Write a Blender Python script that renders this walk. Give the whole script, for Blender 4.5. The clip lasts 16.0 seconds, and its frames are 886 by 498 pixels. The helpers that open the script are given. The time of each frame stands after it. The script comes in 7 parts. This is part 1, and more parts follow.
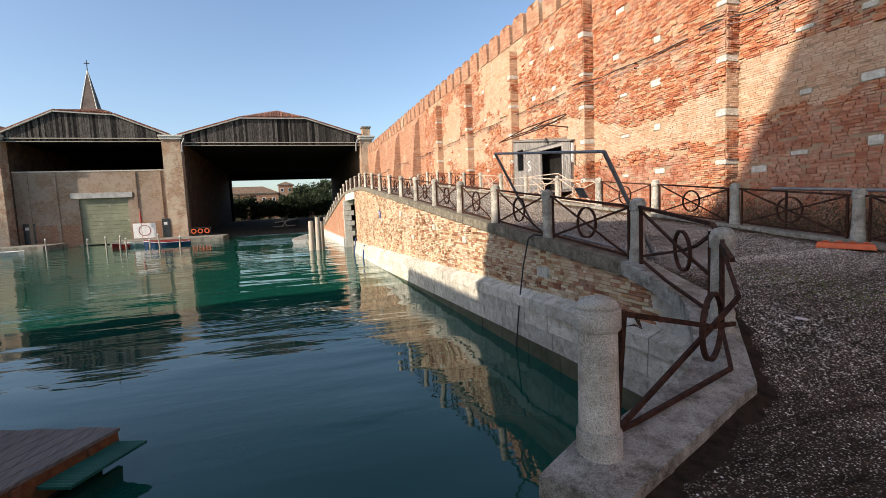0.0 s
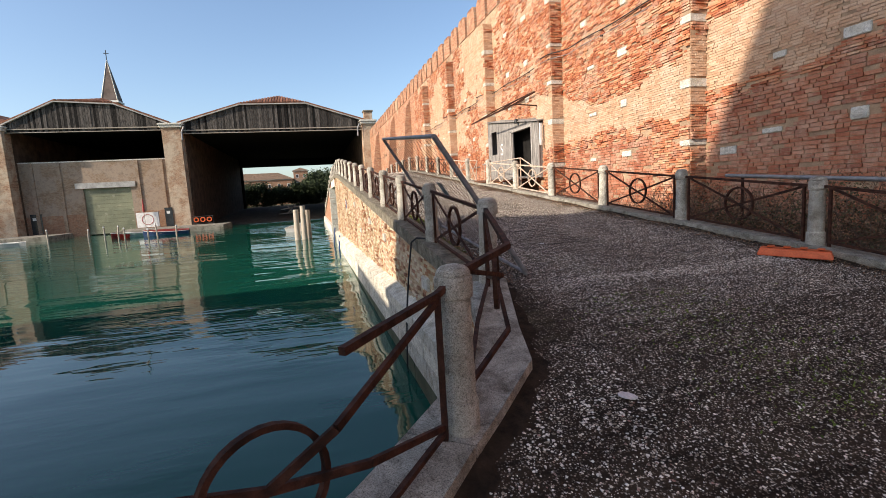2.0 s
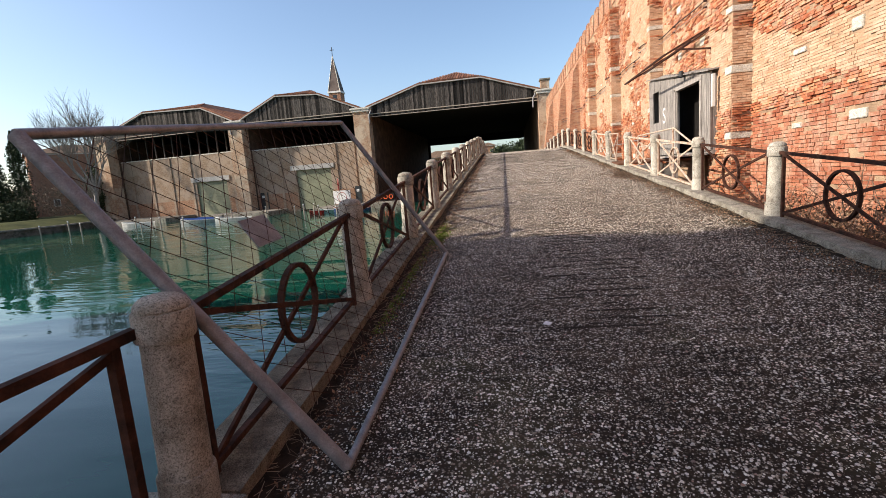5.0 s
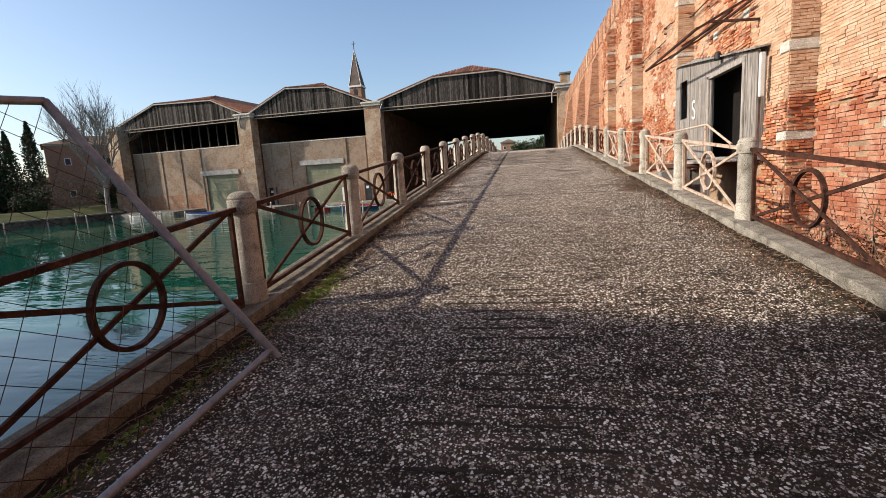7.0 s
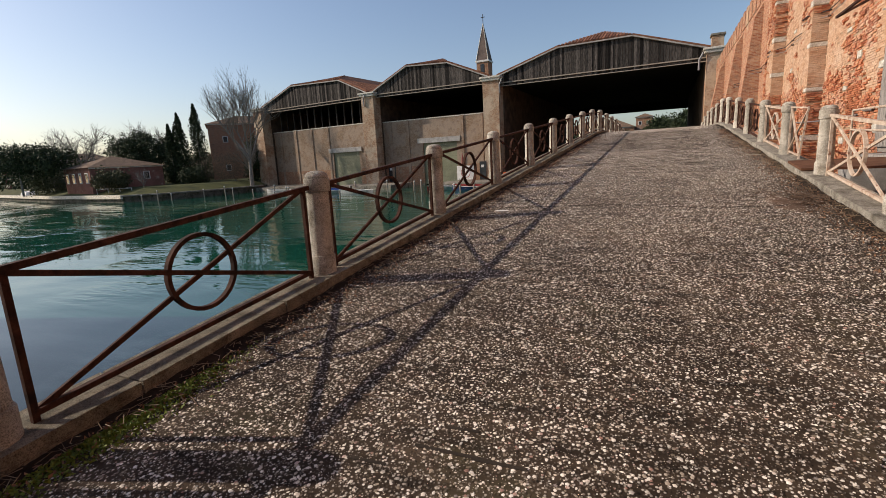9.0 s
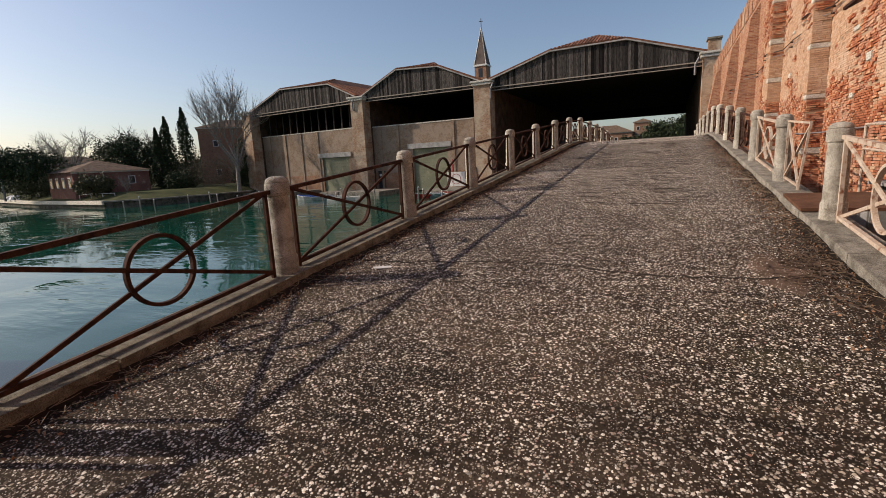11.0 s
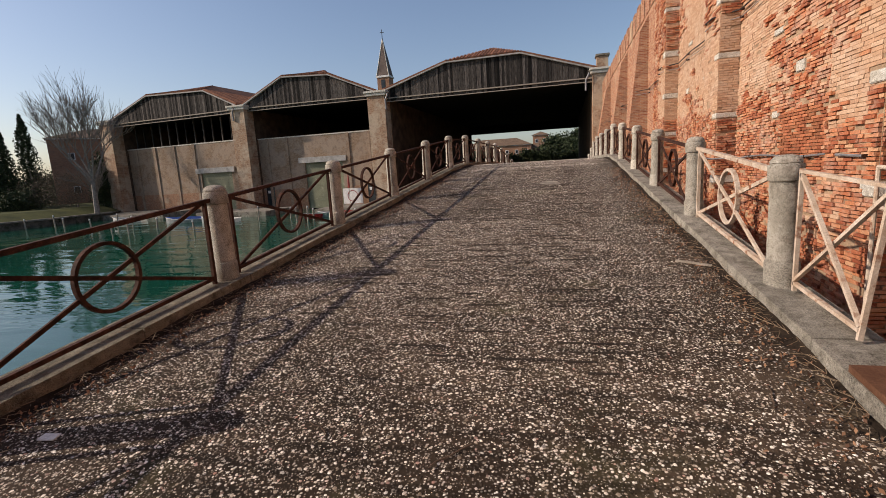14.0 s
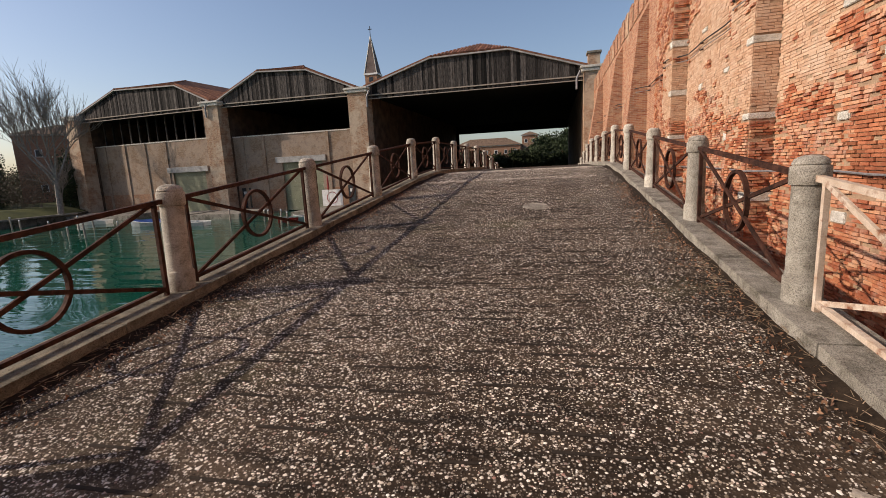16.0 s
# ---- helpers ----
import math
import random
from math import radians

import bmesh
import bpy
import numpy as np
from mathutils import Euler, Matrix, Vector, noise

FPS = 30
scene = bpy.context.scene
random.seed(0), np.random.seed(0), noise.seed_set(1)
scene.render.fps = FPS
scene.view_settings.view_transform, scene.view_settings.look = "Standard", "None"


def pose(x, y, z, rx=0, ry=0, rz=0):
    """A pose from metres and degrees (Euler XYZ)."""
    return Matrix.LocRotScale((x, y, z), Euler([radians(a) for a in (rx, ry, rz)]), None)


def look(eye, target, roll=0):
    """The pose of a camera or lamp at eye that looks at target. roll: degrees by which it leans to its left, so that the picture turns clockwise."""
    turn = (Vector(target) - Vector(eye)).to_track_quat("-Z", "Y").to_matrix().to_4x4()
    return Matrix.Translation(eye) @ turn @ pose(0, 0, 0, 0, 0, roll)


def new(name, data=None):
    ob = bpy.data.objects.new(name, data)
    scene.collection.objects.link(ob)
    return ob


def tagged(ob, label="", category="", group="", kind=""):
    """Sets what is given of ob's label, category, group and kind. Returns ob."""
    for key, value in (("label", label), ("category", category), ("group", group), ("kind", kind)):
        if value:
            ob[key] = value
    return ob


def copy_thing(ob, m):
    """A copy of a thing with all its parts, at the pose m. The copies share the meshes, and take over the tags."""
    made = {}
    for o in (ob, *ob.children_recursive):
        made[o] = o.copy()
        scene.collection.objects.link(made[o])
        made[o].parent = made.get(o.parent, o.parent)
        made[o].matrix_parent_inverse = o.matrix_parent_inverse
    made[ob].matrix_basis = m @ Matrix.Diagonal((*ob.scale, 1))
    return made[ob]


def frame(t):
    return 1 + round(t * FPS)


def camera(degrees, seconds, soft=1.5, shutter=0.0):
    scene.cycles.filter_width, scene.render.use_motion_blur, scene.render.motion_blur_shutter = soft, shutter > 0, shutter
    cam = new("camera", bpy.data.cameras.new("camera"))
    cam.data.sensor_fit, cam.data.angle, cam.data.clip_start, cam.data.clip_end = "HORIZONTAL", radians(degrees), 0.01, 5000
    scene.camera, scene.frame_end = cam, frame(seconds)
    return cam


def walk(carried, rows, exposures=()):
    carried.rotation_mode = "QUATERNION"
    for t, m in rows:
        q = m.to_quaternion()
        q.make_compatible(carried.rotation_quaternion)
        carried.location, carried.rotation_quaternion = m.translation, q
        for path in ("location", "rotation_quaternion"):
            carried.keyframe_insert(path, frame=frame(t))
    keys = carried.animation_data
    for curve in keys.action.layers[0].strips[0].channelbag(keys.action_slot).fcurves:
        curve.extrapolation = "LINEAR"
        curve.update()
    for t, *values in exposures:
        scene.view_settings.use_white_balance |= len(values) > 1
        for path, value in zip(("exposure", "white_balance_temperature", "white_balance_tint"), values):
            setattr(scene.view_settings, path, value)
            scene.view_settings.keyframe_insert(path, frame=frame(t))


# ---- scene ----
cam = camera(86.8, 16.0, soft=0.55)
PATH = [
    (0, (-0.603, 0.909, 1.754), (0.012, 2.804, 1.577), -2.6),
    (0.5, (0.247, 1.052, 1.749), (0.844, 2.952, 1.568), -2.7),
    (1, (1.082, 1.232, 1.757), (1.652, 3.14, 1.568), -3.0),
    (1.5, (1.888, 1.477, 1.779), (2.431, 3.391, 1.578), -3.1),
    (2, (2.642, 1.79, 1.86), (3.162, 3.706, 1.618), -3.4),
    (2.5, (3.403, 2.091, 1.92), (3.874, 4.011, 1.617), -3.3),
    (3, (4.071, 2.47, 1.939), (4.423, 4.406, 1.582), -3.2),
    (3.5, (4.679, 2.982, 1.928), (4.813, 4.942, 1.55), -3.7),
    (4, (5.225, 3.659, 1.982), (5.097, 5.622, 1.618), -4.5),
    (4.2, (5.451, 3.953, 2.044), (5.222, 5.91, 1.7), -5.0),
    (6.3, (6.768, 7.354, 2.246), (6.467, 9.311, 1.964), -4.4),
    (6.5, (6.867, 7.688, 2.287), (6.573, 9.645, 1.995), -4.2),
    (7, (7.133, 8.466, 2.32), (6.764, 10.407, 2.01), -3.6),
    (7.5, (7.37, 9.227, 2.396), (6.818, 11.119, 2.06), -3.1),
    (8, (7.505, 9.938, 2.478), (6.772, 11.762, 2.112), -3.0),
    (8.2, (7.553, 10.2, 2.492), (6.767, 12.0, 2.116), -3.0),
    (10.3, (7.969, 13.128, 2.85), (7.092, 14.887, 2.483), -3.1),
    (10.5, (8.059, 13.349, 2.87), (7.187, 15.112, 2.508), -2.9),
    (11, (8.188, 13.966, 2.866), (7.334, 15.738, 2.505), -2.9),
    (11.5, (8.245, 14.708, 2.946), (7.409, 16.49, 2.592), -3.0),
    (12, (8.254, 15.519, 3.047), (7.447, 17.316, 2.699), -3.0),
    (12.5, (8.221, 16.315, 3.152), (7.481, 18.139, 2.798), -3.1),
    (13, (8.216, 17.119, 3.233), (7.563, 18.976, 2.878), -3.3),
    (13.5, (8.182, 17.916, 3.293), (7.618, 19.803, 2.946), -3.4),
    (14, (8.15, 18.705, 3.379), (7.645, 20.61, 3.042), -3.3),
    (14.5, (8.04, 19.443, 3.476), (7.564, 21.356, 3.14), -3.2),
    (15, (7.993, 20.2, 3.512), (7.531, 22.116, 3.171), -3.2),
    (15.5, (8.021, 21.018, 3.547), (7.556, 22.933, 3.208), -3.0),
    (16, (8.121, 21.849, 3.642), (7.659, 23.764, 3.298), -2.9),
]
walk(cam, [(t, look(eye, target, roll)) for t, eye, target, roll in PATH], [(0, 0.84, 6450, 10), (2.5, 0.88, 6450, 10), (3.5, 1.0, 6450, 11), (4.2, 0.97, 6450, 11), (6.5, 0.66, 6450, 11), (7.5, 0.6, 6450, 11), (8.2, 0.4, 6550, 12), (11, 0.06, 6700, 15), (16, 0.18, 6700, 16)])

# ---- light: low sun from the left and a little behind, clear winter sky ----
SUN_WAY = Vector((1.55, 0.50, -0.95)).normalized()      # the way the light goes
world = bpy.data.worlds.new("sky")
scene.world = world
world.use_nodes = True
sky = world.node_tree.nodes.new("ShaderNodeTexSky")
sky.sky_type, sky.sun_disc = "NISHITA", False
sky.sun_elevation = math.asin(-SUN_WAY.z)
sky.sun_rotation = math.atan2(-SUN_WAY.x, -SUN_WAY.y)
sky.air_density, sky.dust_density, sky.ozone_density = 1.0, 1.6, 1.9
background = world.node_tree.nodes["Background"]
background.inputs["Strength"].default_value = 0.12
world.node_tree.links.new(sky.outputs[0], background.inputs["Color"])
sun = new("sun", bpy.data.lights.new("sun", "SUN"))
sun.data.energy, sun.data.angle, sun.data.color = 3.9, radians(0.6), (1.0, 0.89, 0.75)
sun.matrix_world = look((-60, -20, 45), Vector((-60, -20, 45)) + SUN_WAY)

# ---- building blocks ----
rng = np.random.default_rng(7)


def link(name, bm, material, smooth=False):
    me = bpy.data.meshes.new(name)
    bmesh.ops.recalc_face_normals(bm, faces=bm.faces[:])
    bm.to_mesh(me)
    bm.free()
    me.materials.append(material)
    if smooth:
        me.shade_smooth()
        me.set_sharp_from_angle(angle=radians(38))
    return new(name, me)


def part(name, bm, material, parent, label="", smooth=False):
    ob = link(name, bm, material, smooth)
    ob.parent = parent
    return tagged(ob, label)


def thing(name, label, category, group="", kind="", at=(0, 0, 0)):
    ob = new(name)
    ob.location = at
    ob.empty_display_size = 0.2
    return tagged(ob, label, category, group, kind)


def structure(name, bm, material, label, category, smooth=False):
    return tagged(link(name, bm, material, smooth), label, category, "", "structure")


def from_arrays(name, verts, faces, material, smooth=False):
    me = bpy.data.meshes.new(name)
    me.from_pydata(verts.tolist(), [], faces.tolist() if hasattr(faces, "tolist") else faces)
    me.materials.append(material)
    if smooth:
        me.shade_smooth()
    return new(name, me)


def box(bm, x0, x1, y0, y1, z0, z1, bevel=0.0):
    v = [bm.verts.new(p) for p in ((x0, y0, z0), (x1, y0, z0), (x1, y1, z0), (x0, y1, z0),
                                   (x0, y0, z1), (x1, y0, z1), (x1, y1, z1), (x0, y1, z1))]
    faces = [bm.faces.new([v[i] for i in f]) for f in ((0, 3, 2, 1), (4, 5, 6, 7), (0, 1, 5, 4), (1, 2, 6, 5), (2, 3, 7, 6), (3, 0, 4, 7))]
    if bevel:
        edges = list({e for f in faces for e in f.edges})
        bmesh.ops.bevel(bm, geom=edges, offset=bevel, segments=2, affect="EDGES")
    return bm


def hull(bm, bottom, top):
    """A block between two polygons with the same number of corners."""
    a = [bm.verts.new(p) for p in bottom]
    b = [bm.verts.new(p) for p in top]
    n = len(a)
    bm.faces.new(a[::-1])
    bm.faces.new(b)
    for i in range(n):
        bm.faces.new((a[i], a[(i + 1) % n], b[(i + 1) % n], b[i]))
    return bm


def beam(bm, p, q, w, h, up=(0, 0, 1)):
    """A bar of w x h from p to q."""
    p, q = Vector(p), Vector(q)
    d = (q - p).normalized()
    side = d.cross(Vector(up))
    side = side.normalized() if side.length > 1e-4 else Vector((1, 0, 0))
    upv = side.cross(d).normalized()
    s, u = side * w / 2, upv * h / 2
    return hull(bm, [p - s - u, p + s - u, p + s + u, p - s + u], [q - s - u, q + s - u, q + s + u, q - s + u])


def tube(bm, p, q, r0, r1=None, seg=10, caps=True):
    p, q = Vector(p), Vector(q)
    r1 = r0 if r1 is None else r1
    d = (q - p).normalized()
    a = d.orthogonal().normalized()
    b = d.cross(a)
    rings = []
    for c, r in ((p, r0), (q, r1)):
        rings.append([bm.verts.new(c + a * r * math.cos(2 * math.pi * i / seg) + b * r * math.sin(2 * math.pi * i / seg)) for i in range(seg)])
    for i in range(seg):
        bm.faces.new((rings[0][i], rings[0][(i + 1) % seg], rings[1][(i + 1) % seg], rings[1][i]))
    if caps:
        bm.faces.new(rings[0][::-1])
        bm.faces.new(rings[1])
    return bm


def path_tube(bm, points, r, seg=8):
    for a, b in zip(points, points[1:]):
        tube(bm, a, b, r, r, seg)
    return bm


def lathe(bm, profile, seg=20, at=(0, 0, 0)):
    """A turned shape from (radius, height) pairs, bottom to top."""
    at = Vector(at)
    rings = []
    for r, z in profile:
        if r < 1e-5:
            rings.append([bm.verts.new(at + Vector((0, 0, z)))])
        else:
            rings.append([bm.verts.new(at + Vector((r * math.cos(2 * math.pi * i / seg), r * math.sin(2 * math.pi * i / seg), z))) for i in range(seg)])
    for a, b in zip(rings, rings[1:]):
        for i in range(seg):
            j = (i + 1) % seg
            if len(a) == 1 and len(b) == 1:
                continue
            if len(b) == 1:
                bm.faces.new((a[i], a[j], b[0]))
            elif len(a) == 1:
                bm.faces.new((a[0], b[j], b[i]))
            else:
                bm.faces.new((a[i], a[j], b[j], b[i]))
    if len(rings[0]) > 1:
        bm.faces.new(rings[0][::-1])
    if len(rings[-1]) > 1:
        bm.faces.new(rings[-1])
    return bm


def ring(bm, centre, ax_a, ax_b, r, w, d, seg=32):
    """A flat hoop of radius r in the plane of ax_a and ax_b, w across and d deep."""
    c, a, b = Vector(centre), Vector(ax_a).normalized(), Vector(ax_b).normalized()
    n = a.cross(b)
    rows = []
    for i in range(seg):
        t = 2 * math.pi * i / seg
        o = a * math.cos(t) + b * math.sin(t)
        rows.append([bm.verts.new(c + o * rr + n * dd) for rr, dd in ((r - w / 2, -d / 2), (r + w / 2, -d / 2), (r + w / 2, d / 2), (r - w / 2, d / 2))])
    for i in range(seg):
        p, q = rows[i], rows[(i + 1) % seg]
        for k in range(4):
            bm.faces.new((p[k], p[(k + 1) % 4], q[(k + 1) % 4], q[k]))
    return bm


# ---- materials ----
def material(name):
    m = bpy.data.materials.new(name)
    m.use_nodes = True
    return m, m.node_tree.nodes, m.node_tree.links, m.node_tree.nodes["Principled BSDF"]


def noise_node(nodes, links, scale, detail=6.0, rough=0.6, vector=None):
    n = nodes.new("ShaderNodeTexNoise")
    n.inputs["Scale"].default_value, n.inputs["Detail"].default_value, n.inputs["Roughness"].default_value = scale, detail, rough
    if vector is not None:
        links.new(vector, n.inputs["Vector"])
    return n


def ramp_node(nodes, links, fac, stops):
    r = nodes.new("ShaderNodeValToRGB")
    el = r.color_ramp.elements
    while len(el) < len(stops):
        el.new(0.5)
    for e, (p, c) in zip(el, stops):
        e.position, e.color = p, (*c, 1.0) if len(c) == 3 else c
    links.new(fac, r.inputs["Fac"])
    return r


def mix_node(nodes, links, fac, a, b, blend="MIX"):
    n = nodes.new("ShaderNodeMix")
    n.data_type, n.blend_type = "RGBA", blend
    if isinstance(fac, (int, float)):
        n.inputs[0].default_value = fac
    else:
        links.new(fac, n.inputs[0])
    for v, s in ((a, n.inputs[6]), (b, n.inputs[7])):
        if isinstance(v, tuple):
            s.default_value = (*v, 1.0)
        else:
            links.new(v, s)
    return n.outputs[2]


def bump_node(nodes, links, bsdf, height, strength, distance=0.01):
    b = nodes.new("ShaderNodeBump")
    b.inputs["Strength"].default_value, b.inputs["Distance"].default_value = strength, distance
    links.new(height, b.inputs["Height"])
    links.new(b.outputs[0], bsdf.inputs["Normal"])
    return b


def place_node(nodes):
    return nodes.new("ShaderNodeNewGeometry").outputs["Position"]


def mottled(name, dark, light, scale=6.0, fine=60.0, rough=0.8, bump=0.3, metal=0.0, stain=None, stain_at=0.55, by_object=0.0, by_island=0.0, stain_scale=1.3):
    """Two-scale mottled paint, stone, plaster, wood or rust."""
    m, nodes, links, bsdf = material(name)
    pos = place_node(nodes)
    big = noise_node(nodes, links, scale, 5, 0.6, pos)
    small = noise_node(nodes, links, fine, 4, 0.7, pos)
    col = ramp_node(nodes, links, big.outputs[0], [(0.3, dark), (0.7, light)]).outputs[0]
    grain = ramp_node(nodes, links, small.outputs[0], [(0.3, (0.72, 0.72, 0.72)), (0.7, (1.15, 1.15, 1.15))]).outputs[0]
    col = mix_node(nodes, links, 1.0, col, grain, "MULTIPLY")
    if stain:
        patch = noise_node(nodes, links, stain_scale, 7, 0.65, pos)
        mask = ramp_node(nodes, links, patch.outputs[0], [(stain_at, (0, 0, 0)), (stain_at + 0.12, (1, 1, 1))]).outputs[0]
        col = mix_node(nodes, links, mask, col, stain)
    if by_object or by_island:
        src = nodes.new("ShaderNodeObjectInfo").outputs["Random"] if by_object else nodes.new("ShaderNodeNewGeometry").outputs["Random Per Island"]
        k = by_object or by_island
        tone = ramp_node(nodes, links, src, [(0.0, (1 - k,) * 3), (1.0, (1 + k,) * 3)]).outputs[0]
        col = mix_node(nodes, links, 1.0, col, tone, "MULTIPLY")
    links.new(col, bsdf.inputs["Base Color"])
    bsdf.inputs["Roughness"].default_value, bsdf.inputs["Metallic"].default_value = rough, metal
    bsdf.inputs["Specular IOR Level"].default_value = 0.15 if rough >= 0.75 else 0.4
    bump_node(nodes, links, bsdf, small.outputs[0], bump, 0.01)
    return m


def brickwork(name, axis, tones, mortar, size=(0.26, 0.07), pale=None, pale_at=0.6, dirt=(0.12, 0.09, 0.07), bump=0.6):
    """Brick courses in a wall's plane; axis is the horizontal axis of the wall, S for walls both ways."""
    m, nodes, links, bsdf = material(name)
    pos = place_node(nodes)
    split = nodes.new("ShaderNodeSeparateXYZ")
    links.new(pos, split.inputs[0])
    join = nodes.new("ShaderNodeCombineXYZ")
    if axis == "S":
        both = nodes.new("ShaderNodeMath")
        both.operation = "ADD"
        links.new(split.outputs[0], both.inputs[0])
        links.new(split.outputs[1], both.inputs[1])
        links.new(both.outputs[0], join.inputs[0])
    else:
        links.new(split.outputs["XYZ".index(axis)], join.inputs[0])
    links.new(split.outputs[2], join.inputs[1])
    b = nodes.new("ShaderNodeTexBrick")
    links.new(join.outputs[0], b.inputs["Vector"])
    b.inputs["Scale"].default_value = 1.0
    b.inputs["Brick Width"].default_value, b.inputs["Row Height"].default_value = size
    b.inputs["Mortar Size"].default_value, b.inputs["Mortar Smooth"].default_value = 0.008, 0.3
    b.inputs["Color1"].default_value, b.inputs["Color2"].default_value = (*tones[0], 1), (*tones[1], 1)
    b.inputs["Mortar"].default_value = (*mortar, 1)
    col = b.outputs["Color"]
    big = noise_node(nodes, links, 0.5, 7, 0.65, pos)
    if pale:
        mask = ramp_node(nodes, links, big.outputs[0], [(pale_at, (0, 0, 0)), (pale_at + 0.1, (0.8, 0.8, 0.8))]).outputs[0]
        col = mix_node(nodes, links, mask, col, pale)
    soot = noise_node(nodes, links, 1.7, 6, 0.7, pos)
    mask = ramp_node(nodes, links, soot.outputs[0], [(0.5, (0, 0, 0)), (0.75, (0.6, 0.6, 0.6))]).outputs[0]
    col = mix_node(nodes, links, mask, col, dirt)
    fine = noise_node(nodes, links, 30, 5, 0.7, pos)
    grain = ramp_node(nodes, links, fine.outputs[0], [(0.3, (0.7, 0.7, 0.7)), (0.7, (1.2, 1.2, 1.2))]).outputs[0]
    col = mix_node(nodes, links, 1.0, col, grain, "MULTIPLY")
    links.new(col, bsdf.inputs["Base Color"])
    bsdf.inputs["Roughness"].default_value, bsdf.inputs["Specular IOR Level"].default_value = 0.9, 0.15
    inv = nodes.new("ShaderNodeMath")
    inv.operation = "SUBTRACT"
    links.new(fine.outputs[0], inv.inputs[0])
    links.new(b.outputs["Fac"], inv.inputs[1])
    bump_node(nodes, links, bsdf, inv.outputs[0], bump, 0.02)
    return m


def timber(name, dark, light, stripe=9.0, axis="X", by_island=0.25, by_object=False):
    m, nodes, links, bsdf = material(name)
    pos = place_node(nodes)
    mapping = nodes.new("ShaderNodeMapping")
    mapping.inputs["Scale"].default_value = {"X": (stripe, stripe, 0.6), "Z": (0.6, 0.6, stripe), "Y": (stripe, 0.5, stripe)}[axis]
    links.new(pos, mapping.inputs[0])
    grain = noise_node(nodes, links, 3.0, 8, 0.7, mapping.outputs[0])
    col = ramp_node(nodes, links, grain.outputs[0], [(0.3, dark), (0.68, light)]).outputs[0]
    info = nodes.new("ShaderNodeObjectInfo").outputs["Random"] if by_object else nodes.new("ShaderNodeNewGeometry").outputs["Random Per Island"]
    tone = ramp_node(nodes, links, info, [(0.0, (1 - by_island,) * 3), (1.0, (1 + by_island,) * 3)]).outputs[0]
    col = mix_node(nodes, links, 1.0, col, tone, "MULTIPLY")
    links.new(col, bsdf.inputs["Base Color"])
    bsdf.inputs["Roughness"].default_value, bsdf.inputs["Specular IOR Level"].default_value = 0.85, 0.15
    bump_node(nodes, links, bsdf, grain.outputs[0], 0.5, 0.01)
    return m


def water_material():
    m, nodes, links, bsdf = material("canal_water")
    pos = place_node(nodes)
    murk = noise_node(nodes, links, 0.05, 3, 0.5, pos)
    col = ramp_node(nodes, links, murk.outputs[0], [(0.35, (0.005, 0.054, 0.037)), (0.65, (0.009, 0.080, 0.051))]).outputs[0]
    links.new(col, bsdf.inputs["Base Color"])
    bsdf.inputs["Roughness"].default_value = 0.02
    bsdf.inputs["IOR"].default_value = 1.36
    mapping = nodes.new("ShaderNodeMapping")
    mapping.inputs["Scale"].default_value = (0.30, 1.0, 1.0)
    mapping.inputs["Rotation"].default_value = (0, 0, 0.30)
    links.new(pos, mapping.inputs[0])
    swell = noise_node(nodes, links, 0.75, 1, 0.4, mapping.outputs[0])
    ripple = noise_node(nodes, links, 2.6, 2, 0.5, mapping.outputs[0])
    calm = noise_node(nodes, links, 0.055, 3, 0.55, pos)
    amount = ramp_node(nodes, links, calm.outputs[0], [(0.40, (0.10,) * 3), (0.62, (1.0,) * 3)]).outputs[0]
    gust = noise_node(nodes, links, 0.11, 2, 0.5, pos)
    fine = ramp_node(nodes, links, gust.outputs[0], [(0.50, (0.05,) * 3), (0.60, (0.34,) * 3)]).outputs[0]
    chop = nodes.new("ShaderNodeMath")
    chop.operation = "MULTIPLY"
    links.new(ripple.outputs[0], chop.inputs[0])
    links.new(fine, chop.inputs[1])
    scaled = nodes.new("ShaderNodeMath")
    scaled.operation = "MULTIPLY_ADD"
    links.new(swell.outputs[0], scaled.inputs[0])
    links.new(amount, scaled.inputs[1])
    links.new(chop.outputs[0], scaled.inputs[2])
    bump_node(nodes, links, bsdf, scaled.outputs[0], 0.55, 0.2)
    return m


